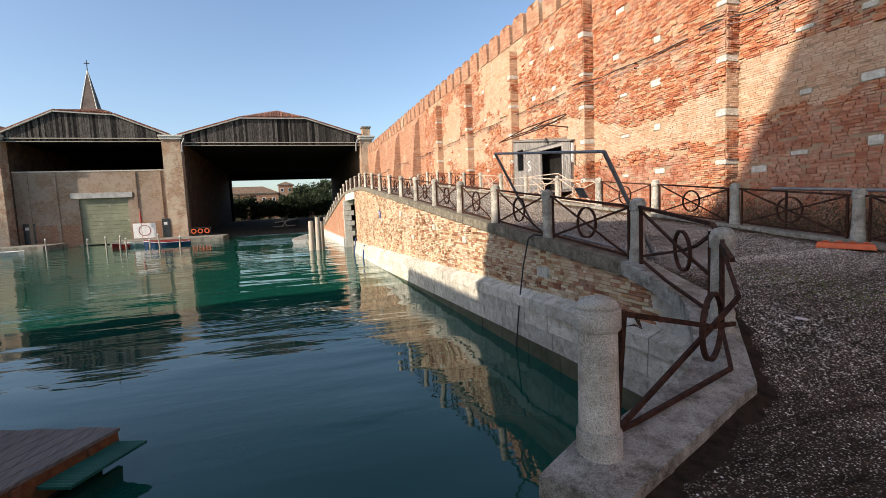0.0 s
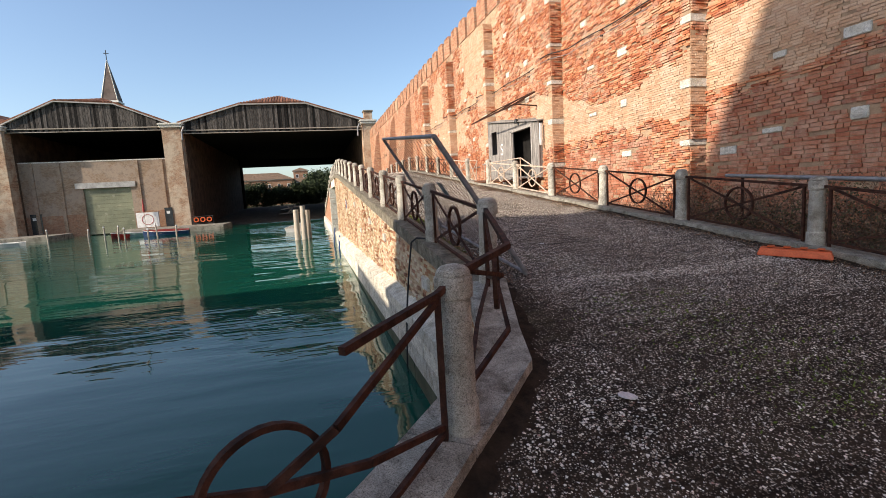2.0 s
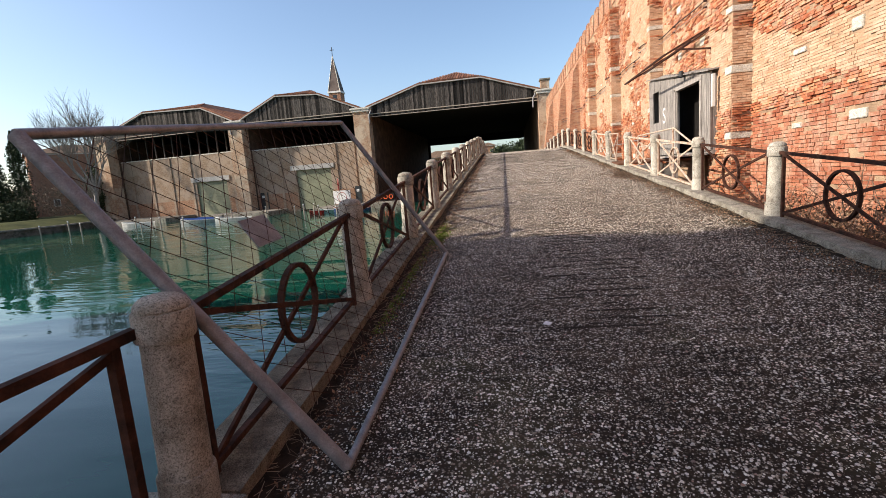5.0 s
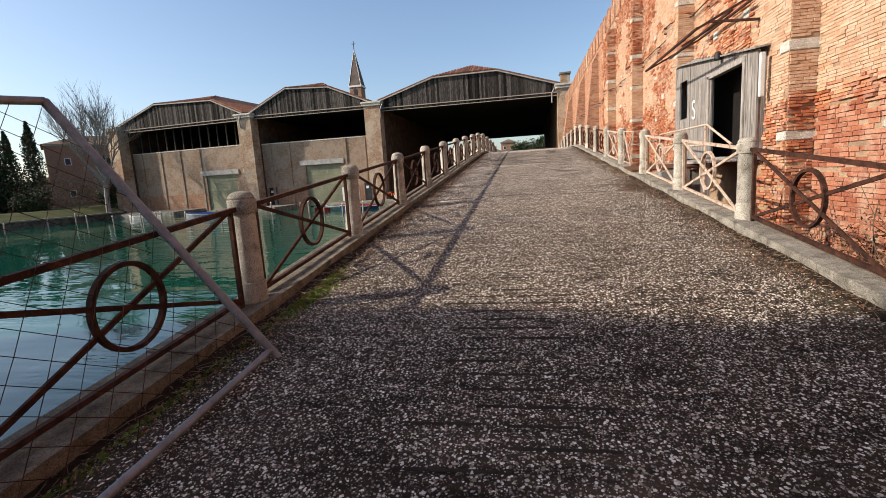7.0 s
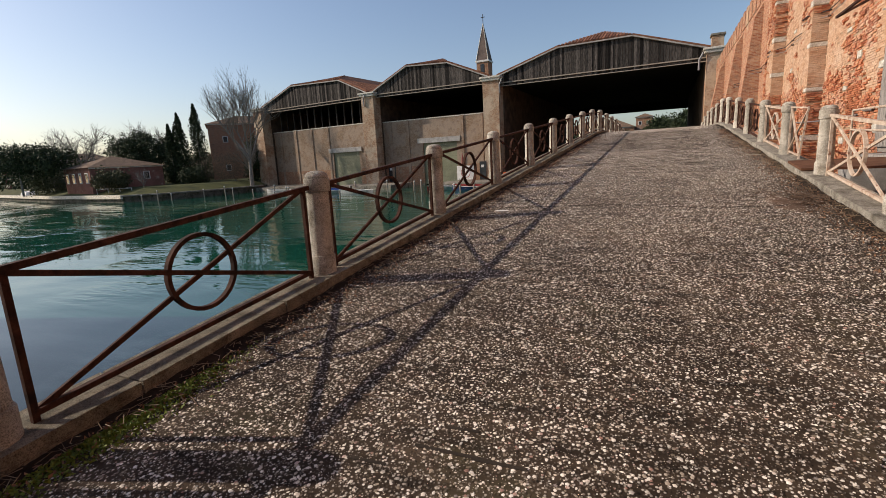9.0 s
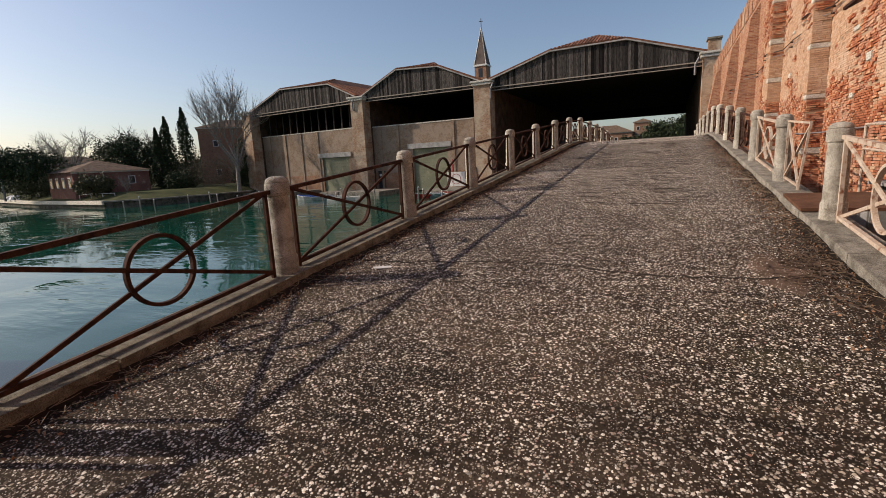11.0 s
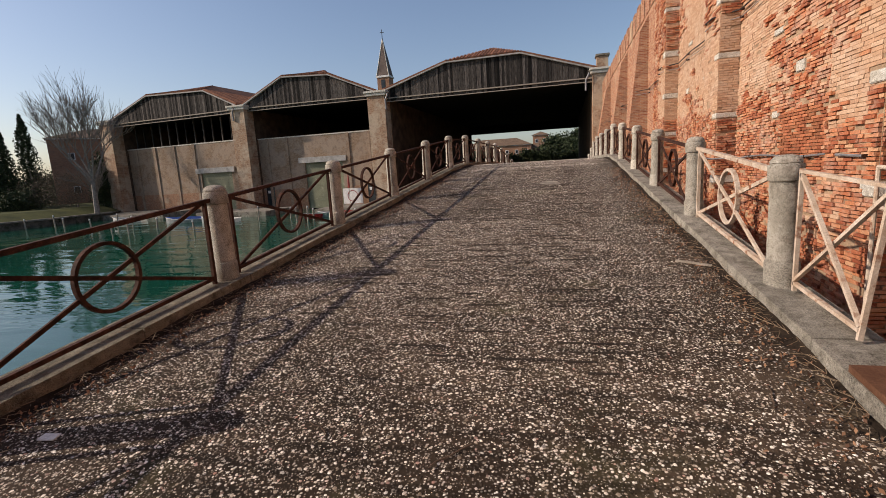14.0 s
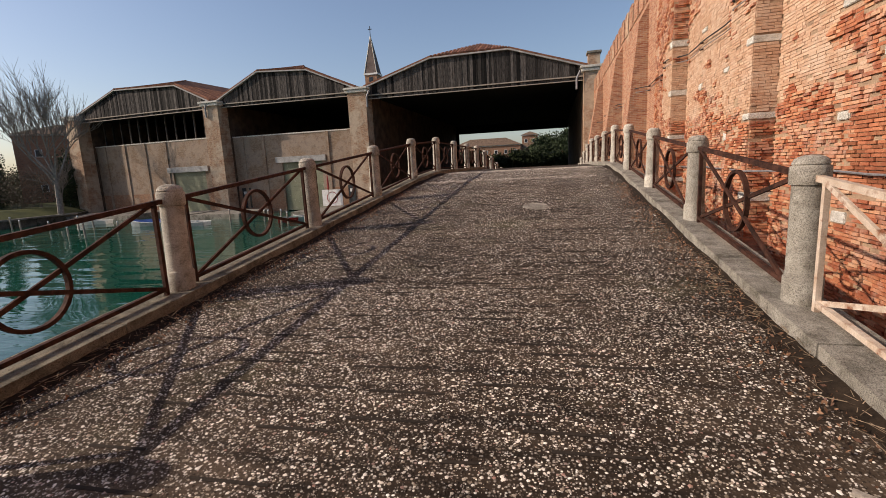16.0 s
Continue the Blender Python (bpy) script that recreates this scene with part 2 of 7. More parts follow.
def road_material():
    """Old exposed-aggregate concrete: dark worn binder full of small pebbles, with earth and moss films and scuffs across the way."""
    m, nodes, links, bsdf = material("aggregate_concrete")
    pos = place_node(nodes)
    cells = nodes.new("ShaderNodeTexVoronoi")
    cells.inputs["Scale"].default_value = 62
    links.new(pos, cells.inputs["Vector"])
    pick = nodes.new("ShaderNodeSeparateColor")
    links.new(cells.outputs["Color"], pick.inputs[0])
    stone = ramp_node(nodes, links, pick.outputs[0], [(0.0, (0.022, 0.015, 0.010)), (0.45, (0.10, 0.076, 0.056)), (0.8, (0.30, 0.25, 0.20)), (1.0, (0.58, 0.52, 0.44))]).outputs[0]
    inside = ramp_node(nodes, links, cells.outputs["Distance"], [(0.30, (1, 1, 1)), (0.46, (0, 0, 0))]).outputs[0]
    earth = noise_node(nodes, links, 0.55, 8, 0.7, pos)
    base = ramp_node(nodes, links, earth.outputs[0], [(0.3, (0.020, 0.014, 0.009)), (0.5, (0.038, 0.026, 0.017)), (0.72, (0.09, 0.063, 0.042))]).outputs[0]
    col = mix_node(nodes, links, inside, base, stone)
    film = noise_node(nodes, links, 0.9, 6, 0.7, pos)
    mask = ramp_node(nodes, links, film.outputs[0], [(0.56, (0, 0, 0)), (0.70, (0.55, 0.55, 0.55))]).outputs[0]
    col = mix_node(nodes, links, mask, col, (0.06, 0.054, 0.024))
    across = nodes.new("ShaderNodeMapping")
    across.inputs["Scale"].default_value = (1.1, 6.0, 1.0)
    links.new(pos, across.inputs[0])
    scuff = noise_node(nodes, links, 1.6, 6, 0.7, across.outputs[0])
    tone = ramp_node(nodes, links, scuff.outputs[0], [(0.34, (0.45,) * 3), (0.5, (1.0,) * 3), (0.66, (1.5,) * 3)]).outputs[0]
    col = mix_node(nodes, links, 1.0, col, tone, "MULTIPLY")
    links.new(col, bsdf.inputs["Base Color"])
    bsdf.inputs["Roughness"].default_value, bsdf.inputs["Specular IOR Level"].default_value = 0.9, 0.12
    bump_node(nodes, links, bsdf, inside, 0.7, 0.008)
    return m


def speckled(name, dark, light, dirt, chip, dirt_at, by_object=0.0):
    """Pitted cast stone: mottled ground, dark pits, pale chips and dirt that gathers in clouds."""
    m, nodes, links, bsdf = material(name)
    pos = place_node(nodes)
    big = noise_node(nodes, links, 5.0, 6, 0.65, pos)
    col = ramp_node(nodes, links, big.outputs[0], [(0.3, dark), (0.7, light)]).outputs[0]
    cloud = noise_node(nodes, links, 4.5, 10, 0.82, pos)
    mask = ramp_node(nodes, links, cloud.outputs[0], [(dirt_at, (0, 0, 0)), (dirt_at + 0.18, (0.85,) * 3)]).outputs[0]
    col = mix_node(nodes, links, mask, col, dirt)
    cells = nodes.new("ShaderNodeTexVoronoi")
    cells.inputs["Scale"].default_value = 230
    links.new(pos, cells.inputs["Vector"])
    pick = nodes.new("ShaderNodeSeparateColor")
    links.new(cells.outputs["Color"], pick.inputs[0])
    chips = ramp_node(nodes, links, pick.outputs[0], [(0.84, (0, 0, 0)), (0.90, (0.2,) * 3)]).outputs[0]
    col = mix_node(nodes, links, chips, col, chip)
    pits = ramp_node(nodes, links, pick.outputs[1], [(0.86, (0, 0, 0)), (0.92, (0.4,) * 3)]).outputs[0]
    col = mix_node(nodes, links, pits, col, dirt)
    fine = noise_node(nodes, links, 120, 6, 0.85, pos)
    grain = ramp_node(nodes, links, fine.outputs[0], [(0.40, (0.28,) * 3), (0.48, (0.95,) * 3), (0.60, (1.28,) * 3)]).outputs[0]
    col = mix_node(nodes, links, 1.0, col, grain, "MULTIPLY")
    if by_object:
        tone = ramp_node(nodes, links, nodes.new("ShaderNodeObjectInfo").outputs["Random"], [(0.0, (1 - by_object,) * 3), (1.0, (1 + by_object,) * 3)]).outputs[0]
        col = mix_node(nodes, links, 1.0, col, tone, "MULTIPLY")
    links.new(col, bsdf.inputs["Base Color"])
    bsdf.inputs["Roughness"].default_value, bsdf.inputs["Specular IOR Level"].default_value = 0.88, 0.2
    rough = noise_node(nodes, links, 22, 6, 0.75, pos)
    lump = nodes.new("ShaderNodeMath")
    lump.operation = "MULTIPLY_ADD"
    links.new(rough.outputs[0], lump.inputs[0])
    lump.inputs[1].default_value = 1.0
    links.new(fine.outputs[0], lump.inputs[2])
    bump_node(nodes, links, bsdf, lump.outputs[0], 1.0, 0.010)
    return m


MAT_WATER = water_material()
MAT_ROAD = road_material()
MAT_STONE = speckled("istrian_stone", (0.46, 0.42, 0.34), (0.76, 0.73, 0.66), (0.16, 0.13, 0.09), (0.80, 0.78, 0.72), 0.54)
MAT_KERB = speckled("worn_kerb_stone", (0.20, 0.178, 0.14), (0.46, 0.42, 0.35), (0.065, 0.054, 0.037), (0.56, 0.52, 0.45), 0.47)
# browner, darker kerb stone for the canal side
MAT_KERB_BROWN = speckled("brown_kerb_stone", (0.14, 0.118, 0.083), (0.34, 0.295, 0.22), (0.045, 0.035, 0.023), (0.46, 0.42, 0.34), 0.46)
MAT_LEDGE = speckled("stained_base_stone", (0.48, 0.42, 0.32), (0.80, 0.75, 0.65), (0.19, 0.145, 0.085), (0.82, 0.79, 0.72), 0.51, 0.18)
MAT_SLAB = speckled("pale_slab_stone", (0.27, 0.245, 0.20), (0.58, 0.54, 0.46), (0.07, 0.055, 0.036), (0.70, 0.66, 0.58), 0.46)
MAT_POST = speckled("weathered_post_stone", (0.30, 0.27, 0.215), (0.60, 0.555, 0.47), (0.105, 0.08, 0.052), (0.72, 0.67, 0.59), 0.50, 0.2)
MAT_RUST = mottled("rusted_brown_iron", (0.026, 0.012, 0.008), (0.098, 0.042, 0.027), 14, 120, 0.78, 0.4, 0.1, stain=(0.022, 0.012, 0.009), stain_at=0.52, stain_scale=5.0)
MAT_CREAM = mottled("flaking_cream_paint", (0.45, 0.32, 0.22), (0.66, 0.56, 0.45), 8, 120, 0.6, 0.4, stain=(0.22, 0.08, 0.035), stain_at=0.54, stain_scale=9.0)
MAT_STEEL = mottled("galvanised_tube", (0.17, 0.165, 0.165), (0.31, 0.30, 0.30), 10, 120, 0.55, 0.2, 0.25)
MAT_BRICK_Y = brickwork("old_brick_along_wall", "S", ((0.31, 0.11, 0.06), (0.50, 0.27, 0.155)), (0.44, 0.35, 0.26), size=(0.27, 0.085), pale=(0.53, 0.38, 0.255), pale_at=0.56)
MAT_BRICK_X = brickwork("old_brick_across", "X", ((0.26, 0.125, 0.07), (0.44, 0.27, 0.165)), (0.44, 0.36, 0.27), pale=(0.52, 0.42, 0.31), pale_at=0.46)
MAT_SHEDWALL = brickwork("shed_infill_brick", "X", ((0.24, 0.145, 0.09), (0.35, 0.25, 0.17)), (0.30, 0.24, 0.18), pale=(0.36, 0.28, 0.215), pale_at=0.44)
MAT_TILE = mottled("red_roof_tile", (0.10, 0.045, 0.03), (0.27, 0.13, 0.08), 0.9, 4.0, 0.85, 0.8)
MAT_BOARD = timber("grey_weathered_boards", (0.004, 0.0035, 0.003), (0.098, 0.086, 0.076), 3.2, "X", 0.95, True)
MAT_LOFT_SHADE = mottled("shaded_roof_timber", (0.012, 0.010, 0.008), (0.03, 0.024, 0.02), 1.0, 10, 0.9, 0.3)
MAT_PALEWOOD = timber("bleached_pile_wood", (0.20, 0.16, 0.12), (0.46, 0.40, 0.33), 20.0)
MAT_GREEN = mottled("green_sheet_metal", (0.15, 0.155, 0.095), (0.25, 0.25, 0.155), 0.5, 20, 0.6, 0.2, stain=(0.36, 0.33, 0.24), stain_at=0.6)
MAT_WHITE = mottled("white_paint", (0.62, 0.60, 0.56), (0.80, 0.79, 0.76), 3, 60, 0.6, 0.2)
MAT_EARTH = mottled("bare_earth", (0.07, 0.055, 0.04), (0.16, 0.12, 0.085), 1.2, 30, 0.95, 0.8)
MAT_GRASS = mottled("winter_grass", (0.03, 0.038, 0.012), (0.085, 0.088, 0.028), 0.5, 12, 0.95, 0.8)
MAT_MORTAR = mottled("eroded_lime_mortar", (0.26, 0.17, 0.11), (0.48, 0.34, 0.22), 2.0, 40, 0.95, 0.8)
MAT_SHADED_BRICK = mottled("shaded_inner_brick", (0.042, 0.028, 0.02), (0.13, 0.085, 0.058), 0.8, 12, 0.95, 0.5)
MAT_QUAY = mottled("dull_quay_stone", (0.16, 0.14, 0.11), (0.34, 0.31, 0.26), 1.2, 30, 0.85, 0.5, stain=(0.10, 0.09, 0.07), stain_at=0.52)
MAT_OLDTILE = mottled("brown_roof_tile", (0.10, 0.065, 0.045), (0.22, 0.15, 0.10), 1.5, 12, 0.9, 0.8)
MAT_VERGE = mottled("bleached_verge_board", (0.26, 0.25, 0.23), (0.48, 0.46, 0.43), 1.5, 25, 0.85, 0.4)
MAT_TILE_ROW = mottled("curved_clay_tile", (0.14, 0.055, 0.032), (0.34, 0.16, 0.095), 1.8, 9.0, 0.9, 0.6, by_island=0.35)
MAT_PLINTH = brickwork("plinth_red_brick", "X", ((0.26, 0.11, 0.06), (0.37, 0.20, 0.12)), (0.33, 0.25, 0.18), pale=(0.38, 0.30, 0.22), pale_at=0.56)
MAT_INTERIOR_SHADE = mottled("interior_shade", (0.01, 0.009, 0.008), (0.025, 0.022, 0.02), 1, 10, 0.9, 0.2)

# ---- plan ----
WATER = -1.52
X_LEFT, X_RIGHT = 4.60, 9.79          # the two lines of posts
BAY, FIRST = 2.656, 6.98              # post spacing; the first post of the straight stretch
X_WALL = 12.72                        # face of the great wall
Y_SHED = 81.4


def kerb_z(y):
    """Top of the kerbs: up the ramp, level over the arch and down again."""
    return float(np.interp(y, [-40, 2.6, 3.24, 4.46, 6.98, 33.5, 36.0, 45.0, 48.0, 73.5, 200],
                           [0.17, 0.17, 0.22, 0.45, 0.766, 3.40, 3.56, 3.56, 3.30, 0.05, 0.05]))


def road_z(y):
    return kerb_z(y) - 0.11


# ---- water and ground ----
bm = bmesh.new()
box(bm, -1500, 1500, -600, 3000, WATER - 3, WATER)
structure("water", bm, MAT_WATER, "dark green canal water with long soft ripples", "water")


def strip(bm, x0, x1, ys, top, bottom):
    """A slab along y whose top follows top(y)."""
    rows = [[bm.verts.new(p) for p in ((x0, y, bottom(y)), (x1, y, bottom(y)), (x1, y, top(y)), (x0, y, top(y)))] for y in ys]
    for a, b in zip(rows, rows[1:]):
        for k in range(4):
            bm.faces.new((a[k], a[(k + 1) % 4], b[(k + 1) % 4], b[k]))
    bm.faces.new(rows[0][::-1])
    bm.faces.new(rows[-1])
    return bm


YS = [5.6 + i * 0.5 for i in range(0, 62)] + [36.2, 38.5]
YS_FAR = [44.6 + i * 0.6 for i in range(0, 50)] + [76.0]
bm = bmesh.new()
strip(bm, 4.84, 9.59, [5.6 + 0.5 * i for i in range(0, 141)] + [78.0], road_z, lambda y: road_z(y) - 0.45)
strip(bm, 4.77, 4.84, [7.05 + 0.5 * i for i in range(0, 138)] + [76.0], road_z, lambda y: road_z(y) - 0.45)
structure("road", bm, MAT_ROAD, "sloping exposed-aggregate concrete road over the bridge", "road")

# the level ground at the start, behind the slanting kerb
bm = bmesh.new()
for x0, x1 in ((-12, 0.0), (0.0, 0.62), (0.62, 0.93), (0.93, 2.1), (2.1, 2.77), (2.77, 3.22), (3.22, 3.67), (3.67, 4.19), (4.19, 4.36), (4.36, 4.8399), (4.84, 7.0), (7.0, 9.56), (9.56, 40)):
    def top_edge(x):
        return float(np.interp(x, [-12, 0.62, 0.93, 2.1, 2.77, 3.67, 4.19, 4.36, 4.8399, 4.84, 40], [2.2, 2.72, 2.83, 3.33, 3.58, 4.50, 5.08, 5.65, 7.0, 5.6, 5.6]))
    for y_low, y_high in ((-30, 0.0), (0.0, 1.6), (1.6, None)):
        a0, a1 = (y_low, y_low)
        b0, b1 = (top_edge(x0), top_edge(x1)) if y_high is None else (y_high, y_high)
        n = 40 if y_high is None else 1
        for k in range(n):
            f0, f1 = k / n, (k + 1) / n
            q = [(x0, a0 + (b0 - a0) * f0), (x1, a1 + (b1 - a1) * f0), (x1, a1 + (b1 - a1) * f1), (x0, a0 + (b0 - a0) * f1)]
            hull(bm, [(x, y, -2.5) for x, y in q], [(x, y, road_z(y)) for x, y in q])
bmesh.ops.remove_doubles(bm, verts=bm.verts[:], dist=0.001)
structure("ground", bm, MAT_ROAD, "worn exposed-aggregate concrete ground by the quay", "ground")

# low strip between the ramp and the great wall
bm = bmesh.new()
strip(bm, 9.931, 12.9, [5.6 + 1.0 * i for i in range(0, 72)], lambda y: min(road_z(y) - 0.25, 0.55 - 0.02 * (y - 5)), lambda y: -3.0)
structure("ground_strip", bm, MAT_EARTH, "earth strip with dry leaves at the foot of the wall", "ground")


# ---- quay wall of the ramp ----
def ledge(y):
    """Outer edge of the stone base of the quay wall."""
    return float(np.interp(y, [5.0, 8.0, 12.4, 16.0, 23.0, 34.0], [-0.24, -0.24, -0.32, -0.39, -0.52, -0.72]))


def quay_wall(ys, name):
    w = thing(name, "old brick quay wall on an Istrian stone base", "quay wall", kind="structure")
    bm = bmesh.new()
    strip(bm, 4.45, 4.84, ys, lambda y: kerb_z(y) - 0.22, lambda y: -3.0)
    part("brick_face", bm, MAT_BRICK_Y, w)
    bm = bmesh.new()
    strip(bm, 4.20, 4.46, ys, lambda y: ledge(y) - 0.02, lambda y: -3.0)
    part("stone_base", bm, MAT_STONE, w, "pale stone base with green algae at the waterline")
    return w


quay_wall([5.0, 5.8, 6.6] + [y for y in YS if y > 6.6], "quay_wall_near")
quay_wall(YS_FAR, "quay_wall_far")
bm = bmesh.new()
strip(bm, 9.59, 9.93, [5.6] + YS, lambda y: kerb_z(y) - 0.22, lambda y: -3.0)
strip(bm, 9.59, 9.93, YS_FAR, lambda y: kerb_z(y) - 0.22, lambda y: -3.0)
structure("ramp_wall_inner", bm, MAT_BRICK_Y, "brick retaining wall of the ramp on its inner side", "wall")
# the deck over the arch
bm = bmesh.new()
strip(bm, 4.4, 10.12, [38.5, 41.5, 44.6], lambda y: kerb_z(y) - 0.22, lambda y: 2.75)
structure("bridge_deck", bm, MAT_STONE, "flat stone bridge deck over the water gate", "bridge")

# kerbs: long stone blocks, one by one
def kerb_run(name, x0, x1, y0, y1, label, mat):
    k = thing(name, label, "kerb", kind="structure")
    y = y0
    i = 0
    while y < y1 - 0.05:
        n = min(y + (1.25, 1.55, 1.4, 1.7)[i % 4], y1)
        bm = bmesh.new()
        a, b = y + 0.008, n - 0.007
        lift = 0.006 * math.sin(i * 2.7)
        za, zb = kerb_z(a) + lift, kerb_z(b) - 0.7 * lift
        x0, x1 = x0 + 0.004 * math.sin(i * 1.9), x1 + 0.004 * math.cos(i * 2.3)
        hull(bm, [(x0, a, za - 0.24), (x1, a, za - 0.24), (x1, b, zb - 0.24), (x0, b, zb - 0.24)],
             [(x0, a, za), (x1, a, za), (x1, b, zb), (x0, b, zb)])
        bmesh.ops.bevel(bm, geom=[e for e in bm.edges if e.calc_face_angle(0) > 0.5], offset=0.016, segments=2, affect="EDGES")
        part("kerb_stone", bm, mat, k)
        y, i = n, i + 1
    return k


kerb_run("kerb_canal_side", 4.37, 4.79, 7.05, 76.0, "worn grey stone kerb of the ramp on the canal side", MAT_KERB_BROWN)
kerb_run("kerb_wall_side", 9.58, 9.95, -3.0, 76.0, "worn grey stone kerb of the ramp by the wall", MAT_KERB)

# the two slanting kerb slabs at the foot of the ramp
plates = (([(0.64, 3.17), (0.93, 2.80), (1.12, 2.90), (2.10, 3.29), (2.40, 3.405), (2.22, 3.78), (1.47, 3.50), (1.04, 3.39)], "kerb_slab"),
          ([(2.226, 3.786), (2.406, 3.412), (2.77, 3.53), (3.22, 3.99), (3.42, 4.20), (3.06, 4.42), (2.71, 4.07), (2.42, 3.86)], "kerb_slab"),
          ([(3.066, 4.428), (3.428, 4.208), (3.67, 4.45), (4.19, 5.03), (4.36, 5.62), (4.84, 7.04), (4.33, 7.04), (4.10, 6.1), (3.83, 5.36), (3.46, 4.86)], "kerb_slab"))
slabs = thing("kerb_slanting", "worn grey stone kerb slabs bending towards the quay steps", "kerb", kind="structure")
for poly, name in plates:
    bm = bmesh.new()
    hull(bm, [(x, y, kerb_z(y) - 0.20) for x, y in poly], [(x, y, kerb_z(y)) for x, y in poly])
    bmesh.ops.bevel(bm, geom=[e for e in bm.edges if e.calc_face_angle(0) > 0.5], offset=0.018, segments=2, affect="EDGES")
    part(name, bm, MAT_SLAB, slabs)
# the quay face under them
bm = bmesh.new()
poly = [(0.68, 3.16), (1.04, 3.37), (1.47, 3.47), (2.21, 3.75), (2.42, 3.83), (2.71, 4.04), (3.06, 4.39), (3.34, 4.66), (4.20, 5.25), (4.46, 6.6), (4.84, 6.6), (4.60, 6.3), (4.35, 5.63), (4.18, 5.05), (3.66, 4.46), (2.76, 3.54), (2.1, 3.31), (0.94, 2.82)]
hull(bm, [(x, y, -3.0) for x, y in poly], [(x, y, kerb_z(y) - 0.195) for x, y in poly])
structure("quay_wall_corner", bm, MAT_STONE, "pale stone quay corner under the slanting kerb", "quay wall")

# stone abutment of the water gate
for k in range(10):
    bm = bmesh.new()
    z = -1.9 + 0.47 * k
    w_ = 0.95 if k % 2 else 0.7
    box(bm, 4.18, 4.18 + w_, 44.50, 44.9, z + 0.01, z + 0.46, 0.03)
    structure("gate_quoin", bm, MAT_STONE, "pale stone quoin of the water gate", "quoin")

# ---- great wall ----
bm = bmesh.new()
box(bm, X_WALL, X_WALL + 1.6, 6.0, 46.0, -3, 11.2)
WALL = structure("wall_great", bm, MAT_MORTAR, "tall old red brick boundary wall with patched courses", "wall")
for ya, yb in ((-30, 5.99), (46.01, Y_SHED + 60)):
    bm = bmesh.new()
    box(bm, X_WALL, X_WALL + 1.6, ya, yb, -3, 11.2)
    structure("wall_great_far", bm, MAT_BRICK_Y, "tall old red brick boundary wall with patched courses", "wall")
bm = bmesh.new()
box(bm, X_WALL + 0.45, X_WALL + 1.3, -30, Y_SHED, 11.2, 11.35)
structure("wall_walk", bm, MAT_BRICK_Y, "brick wall top behind the merlons", "wall")
battlement = thing("wall_battlement", "row of swallow-tailed brick merlons along the wall top", "battlement", kind="structure")


def merlon_mesh():
    """A swallow-tailed merlon: two curved horns with a narrow notch between them."""
    half = [(0.0, 0.78), (0.05, 0.92), (0.12, 1.10), (0.22, 1.24), (0.34, 1.31), (0.46, 1.30), (0.57, 1.20), (0.64, 1.05), (0.66, 0.85), (0.66, 0.0)]
    outline = [(-a, b) for a, b in half[::-1]] + half[1:]
    bm = bmesh.new()
    front = [bm.verts.new((0.0, a, b)) for a, b in outline]
    back = [bm.verts.new((0.42, a, b)) for a, b in outline]
    n = len(outline)
    for i in range(n // 2):
        j = n - 1 - i
        if i + 1 < j - 1:
            bm.faces.new((front[i], front[j], front[j - 1], front[i + 1]))
            bm.faces.new((back[i], back[i + 1], back[j - 1], back[j]))
        elif i + 1 == j - 1:
            bm.faces.new((front[i], front[j], front[i + 1]))
            bm.faces.new((back[i], back[i + 1], back[j]))
    for i in range(n):
        bm.faces.new((front[i], front[(i + 1) % n], back[(i + 1) % n], back[i]))
    bmesh.ops.recalc_face_normals(bm, faces=bm.faces[:])
    me = bpy.data.meshes.new("merlon")
    bm.to_mesh(me)
    bm.free()
    me.materials.append(MAT_BRICK_Y)
    return me


MERLON = merlon_mesh()
for k in range(64):
    o = new("merlon", MERLON)
    o.parent = battlement
    o.location = (X_WALL - 0.04, -29.0 + 1.72 * k, 11.2 - 0.02 * math.sin(k * 2.1))
for k in range(-5, 5):
    y = 12.0 + 7.15 * k
    bm = bmesh.new()
    box(bm, X_WALL - 0.5, X_WALL + 0.02, y, y + 1.4, -3, 10.6)
    structure("wall_pilaster", bm, MAT_MORTAR if k >= 0 else MAT_BRICK_Y, "brick pilaster strip with white stone blocks", "pilaster")
for y, d in ((48.0, 1.7), (57.0, 2.0), (70.0, 2.4)):
    bm = bmesh.new()
    hull(bm, [(X_WALL - d, y, -2), (X_WALL, y, -2), (X_WALL, y + 1.8, -2), (X_WALL - d, y + 1.8, -2)],
         [(X_WALL - 0.45, y, 10.2), (X_WALL, y, 11.0), (X_WALL, y + 1.8, 11.0), (X_WALL - 0.45, y + 1.8, 10.2)])
    structure("wall_buttress", bm, MAT_BRICK_Y, "battered brick buttress leaning on the wall", "buttress")

